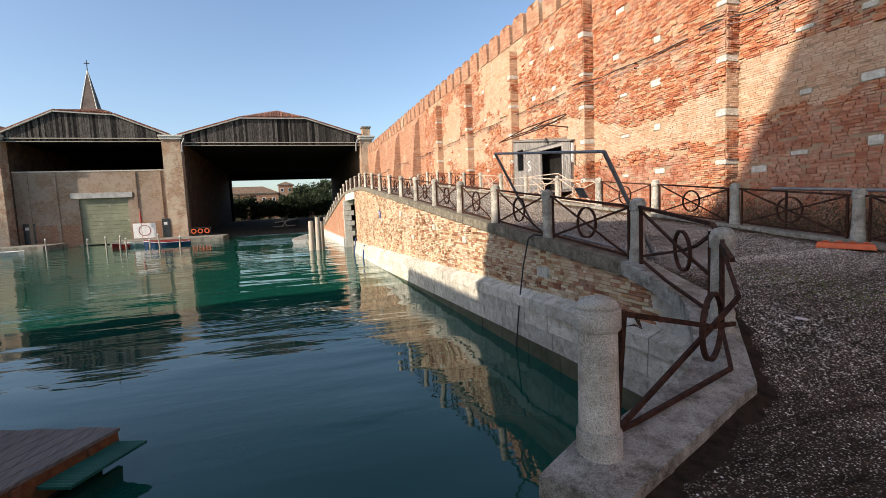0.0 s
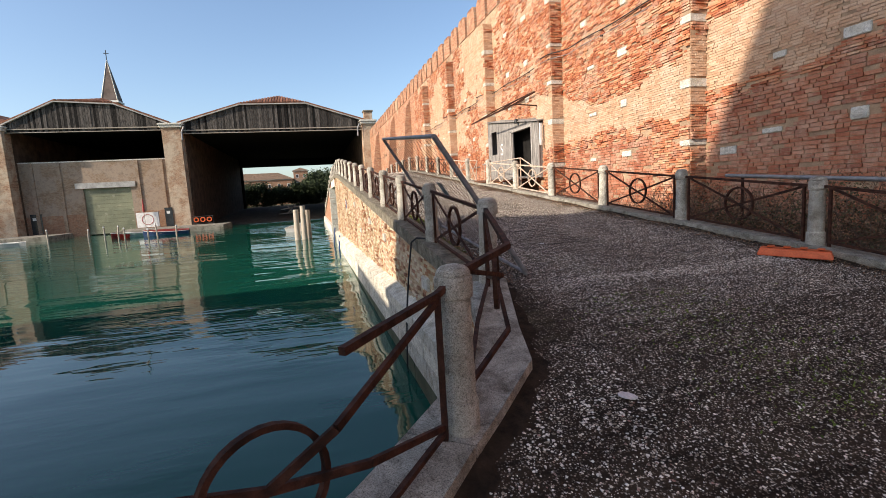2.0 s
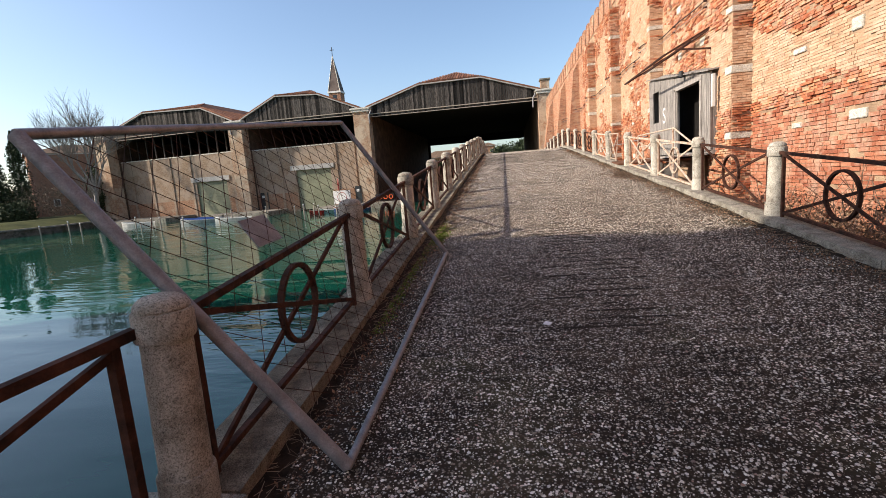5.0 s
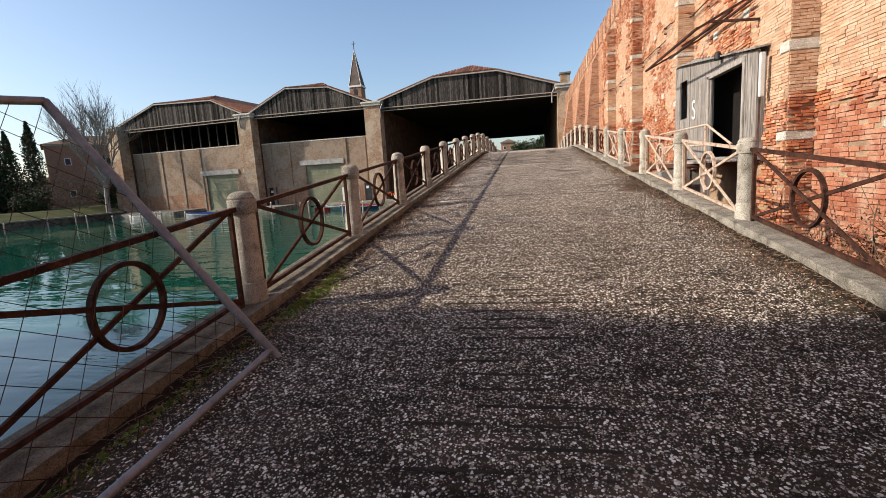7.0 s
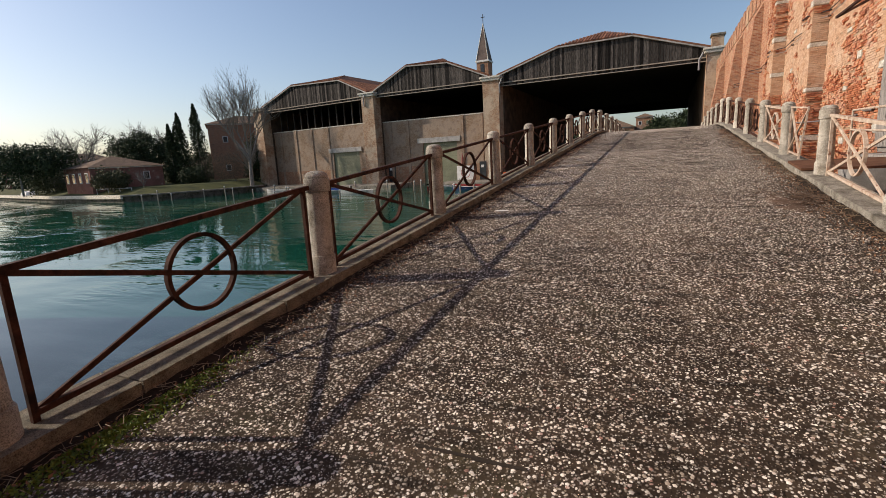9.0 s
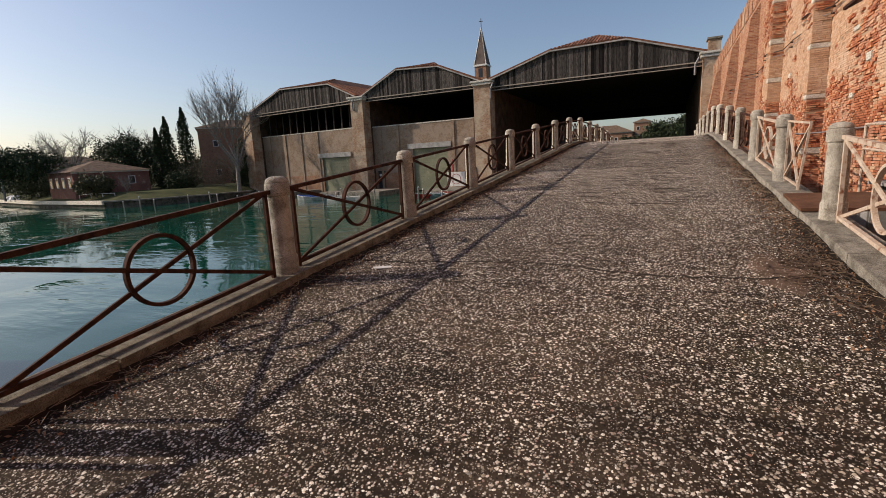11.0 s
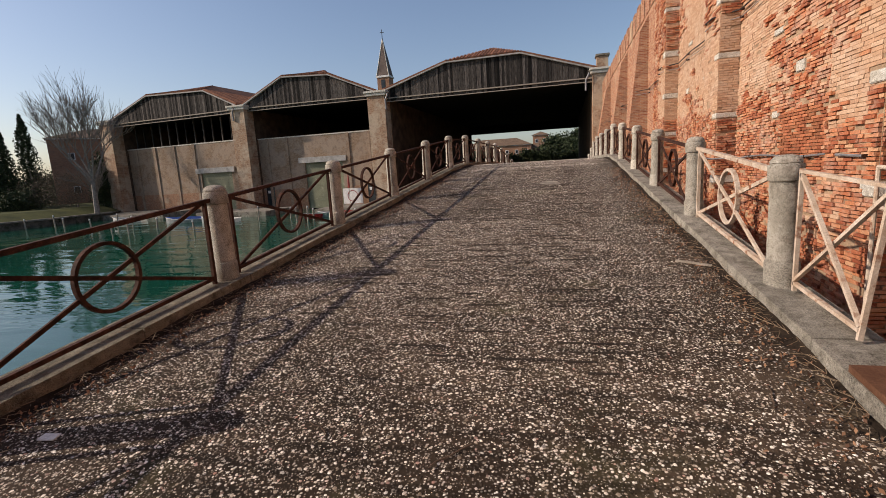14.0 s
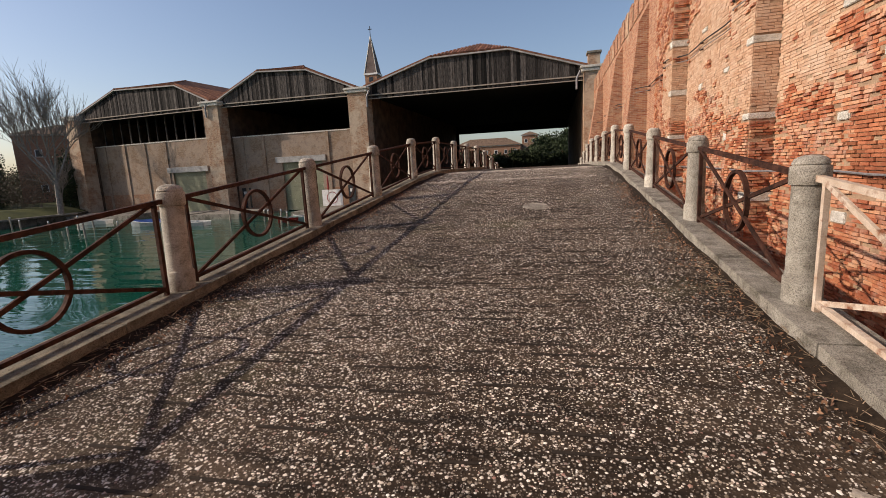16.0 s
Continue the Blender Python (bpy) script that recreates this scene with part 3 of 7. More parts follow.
# ---- the three boat sheds ----
def shed(x0, x1, cap, fascia, breaks, ridge, depth, closed, wall_top, door, wall_back):
    s = thing("boat_shed", "large old boat shed with brick piers and a boarded gable", "boat shed", "row of boat sheds", at=(0, 0, 0))
    y = Y_SHED
    bl, br = breaks
    # boarded gable, board by board in one mesh
    def top_at(x):
        return float(np.interp(x, [x0, bl[0], br[0], x1], [cap, bl[1], br[1], cap]))
    x = x0
    while x < x1 - 0.05:
        bm = bmesh.new()
        w = 0.26 + 0.14 * rng.random()
        xe = min(x + w, x1)
        o = 0.05 * rng.random()
        zb = fascia + 0.24 * rng.random()
        hull(bm, [(x, y - o, zb), (xe - 0.02, y - o, zb), (xe - 0.02, y + 0.12, zb), (x, y + 0.12, zb)],
             [(x, y - o, top_at(x)), (xe - 0.02, y - o, top_at(xe)), (xe - 0.02, y + 0.12, top_at(xe)), (x, y + 0.12, top_at(x))])
        part("gable_board", bm, MAT_BOARD, s)
        x = xe
    bm = bmesh.new()
    zf = fascia + 0.55
    beam(bm, (x0, y - 0.12, zf), (x1, y - 0.12, zf), 0.16, 0.14)
    beam(bm, (x0, y - 0.10, fascia + 0.1), (x1, y - 0.10, fascia + 0.1), 0.12, 0.10)
    part("gable_rail", bm, MAT_PALEWOOD, s, "pale timber rail with a gutter")
    for a, b in (((x0 - 0.4, cap - 0.15), bl), (bl, br), (br, (x1 + 0.4, cap - 0.15))):
        bm = bmesh.new()
        beam(bm, (a[0], y - 0.1, a[1] + 0.08), (b[0], y - 0.1, b[1] + 0.08), 0.5, 0.16)
        part("verge_board", bm, MAT_VERGE, s, "bleached grey verge board")
    # roof: two flanks and a hipped top
    yb = y + depth
    e = 0.12
    rx, rz = ridge[0], ridge[1] + 0.3
    bm = bmesh.new()
    def slab(points, t=0.18):
        hull(bm, [(px, py, pz) for px, py, pz in points], [(px, py, pz + t) for px, py, pz in points])
    slab([(x0 - 0.5, y - 0.25, cap + e - 0.15), (bl[0], y - 0.25, bl[1] + e), (bl[0], yb, bl[1] + e), (x0 - 0.5, yb, cap + e - 0.15)])
    slab([(br[0], y - 0.25, br[1] + e), (x1 + 0.5, y - 0.25, cap + e - 0.15), (x1 + 0.5, yb, cap + e - 0.15), (br[0], yb, br[1] + e)])
    slab([(bl[0], y - 0.25, bl[1] + e), (rx, y + 5.5, rz), (rx, yb, rz), (bl[0], yb, bl[1] + e)])
    slab([(rx, y + 5.5, rz), (br[0], y - 0.25, br[1] + e), (br[0], yb, br[1] + e), (rx, yb, rz)])
    slab([(bl[0], y - 0.25, bl[1] + e), (br[0], y - 0.25, br[1] + e), (rx, y + 5.5, rz)])
    part("roof", bm, MAT_TILE, s, "red clay tile roof")
    # rows of curved cover tiles down each slope
    bm = bmesh.new()
    x = bl[0] + 0.2
    while x < br[0]:
        f = (x - bl[0]) / (rx - bl[0]) if x < rx else (br[0] - x) / (br[0] - rx)
        zf_ = float(np.interp(x, [bl[0], br[0]], [bl[1], br[1]])) + e + 0.2
        beam(bm, (x, y - 0.3, zf_), (x, y - 0.25 + 5.75 * f, zf_ + (rz + 0.2 - zf_) * f), 0.24, 0.14)
        x += 0.42
    yy = y
    while yy < y + 20:
        beam(bm, (br[0], yy, br[1] + e + 0.22), (x1 + 0.5, yy, cap + e + 0.07), 0.24, 0.14)
        beam(bm, (bl[0], yy, bl[1] + e + 0.22), (x0 - 0.5, yy, cap + e + 0.07), 0.24, 0.14)
        yy += 0.45
    part("tile_cover", bm, MAT_TILE_ROW, s, "rows of red curved roof tiles")["kind"] = "stuff"
    # dark roof space and side walls; their colours carry the shade inside
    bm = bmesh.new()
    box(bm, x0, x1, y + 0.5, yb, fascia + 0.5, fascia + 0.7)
    part("loft_floor", bm, MAT_LOFT_SHADE, s)
    # brick colour is darkened to hold the shade between the side walls
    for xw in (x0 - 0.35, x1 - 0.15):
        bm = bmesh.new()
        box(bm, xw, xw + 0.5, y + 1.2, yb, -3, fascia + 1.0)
        part("side_wall", bm, MAT_SHADED_BRICK, s, "brick side wall darkened for the shade inside")
    if closed:
        yw = y + wall_back
        d0, d1, dz = door
        for a, b, z0, z1 in ((x0, d0, -3, wall_top), (d1, x1, -3, wall_top), (d0, d1, dz, wall_top)):
            bm = bmesh.new()
            box(bm, a, b, yw, yw + 0.5, z0, z1)
            part("infill_wall", bm, MAT_SHEDWALL, s, "pale brick infill wall")
        bm = bmesh.new()
        box(bm, x0, x1, yw - 0.08, yw + 0.58, wall_top, wall_top + 0.16)
        part("wall_coping", bm, MAT_STONE, s)
        for a, b in ((x0, d0 - 0.02), (d1 + 0.02, x1)):
            bm = bmesh.new()
            z, k = -1.5, 0
            while z < 1.6:
                box(bm, a + 0.4 * rng.random(), b - 0.4 * rng.random() * (z > 0.4), yw - 0.035 - 0.012 * rng.random(), yw + 0.02, z, z + 0.19)
                z += 0.2
            part("plinth", bm, MAT_PLINTH, s, "exposed red brick courses at the foot of the wall")["kind"] = "stuff"
        n = 6
        for k in range(n):
            px = x0 + (x1 - x0) * (k + 0.5) / n
            if d0 - 0.3 < px < d1 + 0.3:
                continue
            bm = bmesh.new()
            box(bm, px - 0.22, px + 0.22, yw - 0.14, yw, -1.6, wall_top + 0.05)
            part("wall_pier", bm, MAT_SHEDWALL, s)
        bm = bmesh.new()
        box(bm, d0 - 0.9, d1 + 0.7, yw - 0.25, yw + 0.02, dz, dz + 0.8)
        part("door_lintel", bm, MAT_VERGE, s, "long concrete lintel")
        bm = bmesh.new()
        k = 0
        z = -1.4
        while z < dz - 0.05:
            bm = bmesh.new()
            box(bm, d0, d1, yw + 0.22 + 0.02 * (k % 2), yw + 0.4, z, min(z + 0.55, dz))
            part("door_slat", bm, MAT_GREEN, s, "faded green door slat")
            z += 0.56
            k += 1
    # near-black colour stands in for the deep shade at the shed's far end
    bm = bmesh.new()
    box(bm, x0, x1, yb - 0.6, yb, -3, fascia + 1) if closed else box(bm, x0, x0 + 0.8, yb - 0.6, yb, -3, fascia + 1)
    part("rear_wall", bm, MAT_INTERIOR_SHADE, s)
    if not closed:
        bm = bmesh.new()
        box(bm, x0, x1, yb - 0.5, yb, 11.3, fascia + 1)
        part("rear_header", bm, MAT_INTERIOR_SHADE, s)
    return s


left_shed = shed(-64.3, -39.4, 14.3, 13.1, ((-56.1, 17.25), (-44.6, 16.8)), (-48.0, 18.3), 45, True, 9.4, (-49.0, -42.9, 4.75), 1.6)
shed(-37.3, -17.3, 14.4, 13.3, ((-30.9, 17.5), (-23.6, 17.1)), (-27.0, 18.6), 57, True, 9.3, (-29.6, -23.4, 5.4), 1.6)
shed(-15.2, 11.7, 14.3, 12.7, ((-6.7, 16.9), (3.0, 17.0)), (-1.2, 18.9), 57, False, 0, None, 0)
# the end shed stands a little askew to the other two
ASKEW = Matrix.Translation((-38.4, Y_SHED, WATER)) @ Matrix.Rotation(radians(-5.6), 4, "Z") @ Matrix.Diagonal((1.042, 1, 1.012, 1)) @ Matrix.Translation((38.4, -Y_SHED, -WATER))
left_shed.matrix_world = ASKEW
for xa, xb in ((-66.6, -64.2), (-39.6, -37.2), (-17.7, -15.2), (11.6, 13.6)):
    p = thing("shed_pier", "tall brick pier of the boat sheds with a stone cap", "brick pier", "piers of the boat sheds", kind="structure")
    bm = bmesh.new()
    box(bm, xa, xb, Y_SHED - 0.9, Y_SHED + 1.4, -3, 13.6)
    part("shaft", bm, MAT_BRICK_X, p)
    bm = bmesh.new()
    box(bm, xa - 0.25, xb + 0.25, Y_SHED - 1.15, Y_SHED + 1.5, 13.6, 13.95, 0.06)
    box(bm, xa - 0.4, xb + 0.4, Y_SHED - 1.3, Y_SHED + 1.6, 13.95, 14.25, 0.06)
    part("cap", bm, MAT_STONE, p)
    if xa > 0:
        bm = bmesh.new()
        box(bm, xa + 0.5, xb - 0.2, Y_SHED - 0.6, Y_SHED + 0.9, 14.25, 15.6, 0.03)
        part("stub", bm, MAT_BRICK_X, p)
        bm = bmesh.new()
        box(bm, xa + 0.35, xb - 0.05, Y_SHED - 0.75, Y_SHED + 1.05, 15.6, 15.85, 0.03)
        part("stub_cap", bm, MAT_QUAY, p)
    if xa < -60:
        p.matrix_world = ASKEW

# ---- unseen block added to shade the start, behind the walk ----
h = thing("quay_house", "unseen white block added to shade the start of the walk", "house")
bm = bmesh.new()
light_y, light_z = SUN_WAY.y / SUN_WAY.x, SUN_WAY.z / SUN_WAY.x
xa, xb = -13.0, -17.0
for y0, y1, z in ((8.6, 16.0, 7.9),):
    box(bm, xb, xa + 3, y0 - 6, y1, -3, z)
# white, so that it throws some light back into its shade
part("low_wing", bm, MAT_WHITE, h)
bm = bmesh.new()
prof = [(-7, -3), (5.93, -3), (5.93, 13.4), (3.95, 15.4), (3.61, 17.6), (3.25, 18.8), (2.58, 19.93), (2.13, 21.04), (1.57, 22.15), (0.9, 23.6), (-7, 23.6)]
hull(bm, [(xa, a, b) for a, b in prof], [(xb, a, b) for a, b in prof])
part("main_block", bm, MAT_WHITE, h)

# ---- stone posts ----
def right_y(i):
    return 6.99 + 2.640 * i


def make_post():
    p = thing("stone_post", "round weathered stone bollard post with a domed cap", "stone post", "posts of the bridge railing")
    bm = bmesh.new()
    lathe(bm, [(0.099, 0.20), (0.0985, 0.32), (0.097, 0.45), (0.0955, 0.62), (0.094, 0.80)], 28)
    part("shaft", bm, MAT_POST, p, smooth=True)
    bm = bmesh.new()
    lathe(bm, [(0.112, -0.06), (0.112, 0.168), (0.108, 0.178), (0.102, 0.180), (0.099, 0.20)], 28)
    part("base_drum", bm, MAT_POST, p, smooth=True)
    bm = bmesh.new()
    lathe(bm, [(0.094, 0.80), (0.107, 0.803), (0.111, 0.812), (0.111, 0.916), (0.107, 0.928), (0.096, 0.930), (0.096, 0.936), (0.101, 0.938), (0.0995, 0.950), (0.090, 0.970), (0.068, 0.988), (0.035, 0.997), (0.0, 1.0)], 28)
    part("cap", bm, MAT_POST, p, smooth=True)
    return p


post = make_post()
post.matrix_basis = pose(1.10, 3.24, 0.19) @ Matrix.Diagonal((1.22, 1.22, 1, 1))
spots = [(3.40, 4.40)] + [(X_LEFT, FIRST + BAY * i) for i in range(0, 27)] + [(X_RIGHT, right_y(i)) for i in range(-3, 27)]
def fat(i, x):
    return 0.85 if i == 0 else 0.91 if x < 7 else 0.87


for i, (x, y) in enumerate(spots):
    copy_thing(post, pose(x, y, kerb_z(y), 0.8 * math.sin(i * 2.1), 0.9 * math.sin(i * 1.3), 37 * i) @ Matrix.Diagonal((fat(i, x),) * 2 + (1, 1)))

for piece in post.children:
    piece.data = piece.data.copy()
    piece.data.materials[0] = MAT_LEDGE


# ---- railing panels ----
def rail_panel(x, y0, y1, mat, label, skip=()):
    """An iron panel between two posts: two rails, two uprights, crossed bars and a hoop."""
    a, b = y0 + 0.19, y1 - 0.19
    za, zb = kerb_z(y0 + 0.13), kerb_z(y1 - 0.13)
    g = thing("railing_panel", label, "railing", "iron panels of the bridge railing")
    lo, hi = 0.055, 0.86
    def bar(name, p, q, w=0.022, h=0.042):
        if name in skip:
            return
        bm = bmesh.new()
        beam(bm, p, q, w, h)
        part(name, bm, mat, g)
    bar("top_rail", (x, a - 0.09, za + hi - 0.01), (x, b + 0.09, zb + hi), 0.045, 0.04)
    bar("bottom_rail", (x, a, za + lo), (x, b, zb + lo), 0.04, 0.035)
    bar("upright", (x, a, za - 0.02), (x, a, za + hi), 0.035, 0.035)
    bar("upright", (x, b, zb - 0.02), (x, b, zb + hi), 0.035, 0.035)
    bar("diagonal", (x - 0.012, a + 0.01, za + lo), (x - 0.012, b - 0.01, zb + hi - 0.02), 0.02, 0.035)
    bar("diagonal", (x + 0.012, a + 0.01, za + hi - 0.02), (x + 0.012, b - 0.01, zb + lo), 0.02, 0.035)
    c = (x, (a + b) / 2, (za + zb) / 2 + (lo + hi) / 2)
    bm = bmesh.new()
    ring(bm, c, (0, 1, 0), (0, 0, 1), 0.275, 0.03, 0.04)
    part("hoop", bm, mat, g)
    return g


BROWN = "rusty dark brown iron panel with crossed bars and a hoop"
PALE = "cream painted iron panel with crossed bars, flaking to rust"
for i in range(0, 26):
    rail_panel(X_LEFT, FIRST + BAY * i, FIRST + BAY * (i + 1), MAT_RUST, BROWN)
for i in range(-3, 26):
    if i == 5:
        continue
    pale = i in (3, 4, 6)
    rail_panel(X_RIGHT, right_y(i), right_y(i + 1), MAT_CREAM if pale else MAT_RUST, PALE if pale else BROWN)

# ---- bent railing at the foot of the ramp ----
def bent_bar(name, points, parent, w=0.04, h=0.04):
    bm = bmesh.new()
    for a, b in zip(points, points[1:]):
        beam(bm, a, b, w, h)
    part(name, bm, MAT_RUST, parent)


g = thing("bent_railing_panel", "rusty iron railing panel bent out over the canal", "railing", "iron panels of the bridge railing")
u = Vector((0.887, 0.461, 0))                      # along the slanting kerb
p0, p1 = Vector((1.10, 3.24, 0.20)), Vector((3.45, 4.46, 0.45))
a0, b0 = p0 + u * 0.22, p1 - u * 0.19
out = Vector((-0.461, 0.887, 0))
foot_b, head_b = Vector((3.266, 4.28, 0.43)), Vector((3.27, 4.29, 1.29))
corner, mid, loose = Vector((1.31, 3.27, 1.05)), Vector((2.38, 3.59, 0.765)), Vector((2.705, 3.70, 1.235))
kink, low_kink = Vector((2.655, 3.60, 0.961)), Vector((2.79, 3.75, 0.70))
bent_bar("upright", [a0, corner + Vector((0, 0, 0.02))], g, 0.035, 0.035)
bent_bar("upright", [foot_b, head_b], g, 0.035, 0.035)
bent_bar("bottom_rail", [a0 + Vector((0, 0, 0.05)), Vector((2.69, 3.69, 0.36)), foot_b + Vector((0, 0, 0.05))], g, 0.03, 0.03)
bent_bar("middle_rail", [corner, mid, low_kink, foot_b + Vector((0, 0, 0.08))], g, 0.025, 0.036)
bent_bar("diagonal", [a0 + Vector((0, 0, 0.06)), mid, kink, head_b - Vector((0, 0, 0.03))], g, 0.025, 0.036)
bent_bar("top_rail", [Vector((3.42, 4.40, 1.36)), head_b, loose], g, 0.036, 0.036)
bm = bmesh.new()
ring(bm, mid, u, (0, 0, 1), 0.25, 0.026, 0.036)
part("hoop", bm, MAT_RUST, g)
bm = bmesh.new()
for k in range(4):
    path_tube(bm, [corner + Vector((0.09 + 0.012 * k, 0.02, -0.02)), corner + Vector((0.11 + 0.01 * k, 0.0, -0.075 - 0.012 * k)), corner + Vector((0.05 + 0.02 * k, 0.03, -0.09))], 0.003, 4)
part("wire_tie", bm, MAT_RUST, g, "loose twist of rusty wire")

g = thing("bent_railing_panel", "rusty iron railing panel with a buckled top rail", "railing", "iron panels of the bridge railing")
q0, q1 = Vector((3.42, 4.40, 0.44)), Vector((4.60, 6.98, 0.766))
w = (q1 - q0).normalized()
side = Vector((-w.y, w.x, 0)).normalized()
c0, c1 = q0 + w * 0.29, q1 - w * 0.2
up = Vector((0, 0, 1))
dent = Vector((4.06, 5.11, 1.42))
bent_bar("top_rail", [q0 + w * 0.1 + up * 0.91, dent, q1 - w * 0.1 + up * 0.87], g, 0.045, 0.045)
bent_bar("upright", [c0, c0 + up * 0.91], g, 0.035, 0.035)
bent_bar("upright", [c1, c1 + up * 0.86], g)
low, hub = Vector((4.00, 5.02, 0.79)), Vector((4.17, 5.66, 1.06))
bent_bar("bottom_rail", [c0 + up * 0.06, (c0 + c1) / 2 + side * 0.03 + up * 0.06, c1 + up * 0.07], g, 0.035, 0.03)
bent_bar("diagonal", [c0 + up * 0.87, Vector((4.12, 5.40, 1.14)), hub, c1 + up * 0.12], g, 0.03, 0.035)
bent_bar("diagonal", [c0 + up * 0.08, low, hub, c1 + up * 0.82], g, 0.03, 0.035)
bm = bmesh.new()
ring(bm, hub, w, (0, 0, 1), 0.25, 0.03, 0.04)
part("hoop", bm, MAT_RUST, g)

# ---- chain-link frame leaning on the railing ----
A, B, C = Vector((4.03, 7.02, 2.49)), Vector((4.09, 11.09, 2.95)), Vector((5.26, 11.42, 1.15))
D = Vector((5.24, 7.30, 0.745))
g = thing("mesh_fence_frame", "steel tube fence frame with sagging wire mesh leaning on the railing", "fence frame")
for p, q, r, nm in ((A, B, 0.026, "frame_tube"), (B, C + (C - B) * 0.04, 0.03, "frame_tube"), (A, D, 0.034, "frame_tube"), (C, D, 0.024, "frame_tube")):
    bm = bmesh.new()
    tube(bm, p, q, r, r, 10)
    part(nm, bm, MAT_STEEL, g, smooth=True)
bm = bmesh.new()
n_u, n_v = 20, 11


def on_frame(s, t):
    p = A.lerp(B, s).lerp(D.lerp(C, s), t)
    return p + Vector((0.05, 0, -0.05)) * math.sin(math.pi * s) * math.sin(math.pi * t)


for k in range(-n_v, n_u):
    for sgn in (1, -1):
        pts = []
        for t in range(n_v + 1):
            s = (k + t) / n_u if sgn == 1 else (n_u - k - t) / n_u
            if 0 <= s <= 1:
                pts.append(on_frame(s, t / n_v))
        for a, b in zip(pts[::2], pts[2::2]):
            tube(bm, a, b, 0.0024, 0.0024, 3, False)
part("wire_mesh", bm, MAT_RUST, g, "thin dark rusted wire")
bm = bmesh.new()
hull(bm, [(4.36, 8.05, 1.98), (4.38, 8.35, 2.0), (4.50, 8.36, 1.82), (4.48, 8.06, 1.80)], [(4.37, 8.05, 1.984), (4.39, 8.35, 2.004), (4.51, 8.36, 1.824), (4.49, 8.06, 1.804)])
part("notice_plate", bm, MAT_STEEL, g, "small blank grey metal plate")

# ---- orange barrier block, litter ----
MAT_ORANGE = mottled("orange_plastic", (0.55, 0.09, 0.02), (0.72, 0.14, 0.04), 6, 60, 0.5, 0.15)
g = thing("plastic_barrier", "orange plastic barrier foot lying on the road by the kerb", "barrier")
g.matrix_world = pose(9.22, 6.86, road_z(6.86) - 0.01, 0, 0, 34.5) @ Matrix.Diagonal((0.88, 0.88, 0.85, 1))
bm = bmesh.new()
hull(bm, [(-0.19, -0.5, 0), (0.19, -0.5, 0), (0.19, 0.5, 0.05), (-0.19, 0.5, 0.05)], [(-0.15, -0.46, 0.12), (0.15, -0.46, 0.12), (0.15, 0.46, 0.17), (-0.15, 0.46, 0.17)])
bmesh.ops.bevel(bm, geom=bm.edges[:], offset=0.015, segments=2, affect="EDGES")
body = part("body", bm, MAT_ORANGE, g)
for k in range(4):
    bm = bmesh.new()
    y = -0.34 + 0.22 * k
    box(bm, -0.09, 0.09, y - 0.05, y + 0.05, 0.137 + 0.05 * (y + 0.5), 0.155 + 0.05 * (y + 0.5), 0.006)
    part("raised_pad", bm, MAT_ORANGE, g)
MAT_FOIL = mottled("crushed_tin", (0.55, 0.52, 0.52), (0.82, 0.79, 0.79), 40, 200, 0.4, 0.6, 0.3)
g = thing("crushed_can", "flattened pale drinks can on the ground", "can")
g.matrix_world = pose(4.66, 4.50, road_z(4.50) + 0.004, 8, 0, 60) @ Matrix.Diagonal((1.25, 1.15, 1.2, 1))
bm = bmesh.new()
lathe(bm, [(0.0, 0.0), (0.033, 0.002), (0.036, 0.010), (0.030, 0.016), (0.0, 0.012)], 14)
bmesh.ops.scale(bm, vec=(1, 1.7, 1), verts=bm.verts[:])
part("can_body", bm, MAT_FOIL, g)
bm = bmesh.new()
ring(bm, (0, 0.03, 0.018), (1, 0, 0), (0, 1, 0), 0.02, 0.004, 0.004, 14)
part("can_rim", bm, MAT_FOIL, g)
for x, y, r, a, b in ((5.41, 18.19, 40, 0.10, 0.035), (5.30, 20.5, 10, 0.05, 0.03), (6.4, 9.1, 70, 0.04, 0.03)):
    g = link("paper_scrap", box(bmesh.new(), -a, a, -b, b, 0.004, 0.012, 0.002), MAT_WHITE)
    g.matrix_world = pose(x, y, road_z(y), 5.4, 2, r)
    tagged(g, "small white paper scrap on the road", "litter")
g = link("wooden_stick", beam(bmesh.new(), (-0.16, 0.05, 0.02), (0.16, -0.05, 0.02), 0.028, 0.016), MAT_PALEWOOD)
g.matrix_world = pose(9.36, 23.66, road_z(23.66), 5.6, 0, -20)
tagged(g, "short pale wooden stick lying by the kerb", "stick")

# ---- cable, sign and pipe on the quay wall ----
MAT_BLACK = mottled("black_rubber", (0.012, 0.012, 0.012), (0.03, 0.03, 0.03), 10, 100, 0.6, 0.2)
bm = bmesh.new()
path_tube(bm, [(4.55, 9.75, 1.06), (4.36, 9.85, 1.08), (4.28, 9.95, 1.0), (4.22, 10.1, 0.4), (4.15, 10.2, -0.4), (4.13, 10.35, -1.3), (4.12, 10.4, -1.8)], 0.016)
tagged(link("hanging_cable", bm, MAT_BLACK, True), "black cable hanging from the kerb into the water", "cable")
MAT_BLUE = mottled("blue_enamel", (0.02, 0.05, 0.18), (0.03, 0.08, 0.26), 5, 60, 0.4, 0.1)
bm = bmesh.new()
box(bm, 4.42, 4.45, 27.8, 28.35, 1.28, 1.78, 0.006)
s = thing("wall_sign", "small blue enamel sign fixed to the quay wall", "sign")
part("plate", bm, MAT_BLUE, s)
bm = bmesh.new()
for k in range(3):
    box(bm, 4.414, 4.418, 27.9, 28.25, 1.40 + 0.11 * k, 1.44 + 0.11 * k)
part("lettering", bm, MAT_WHITE, s, "white unreadable lettering")
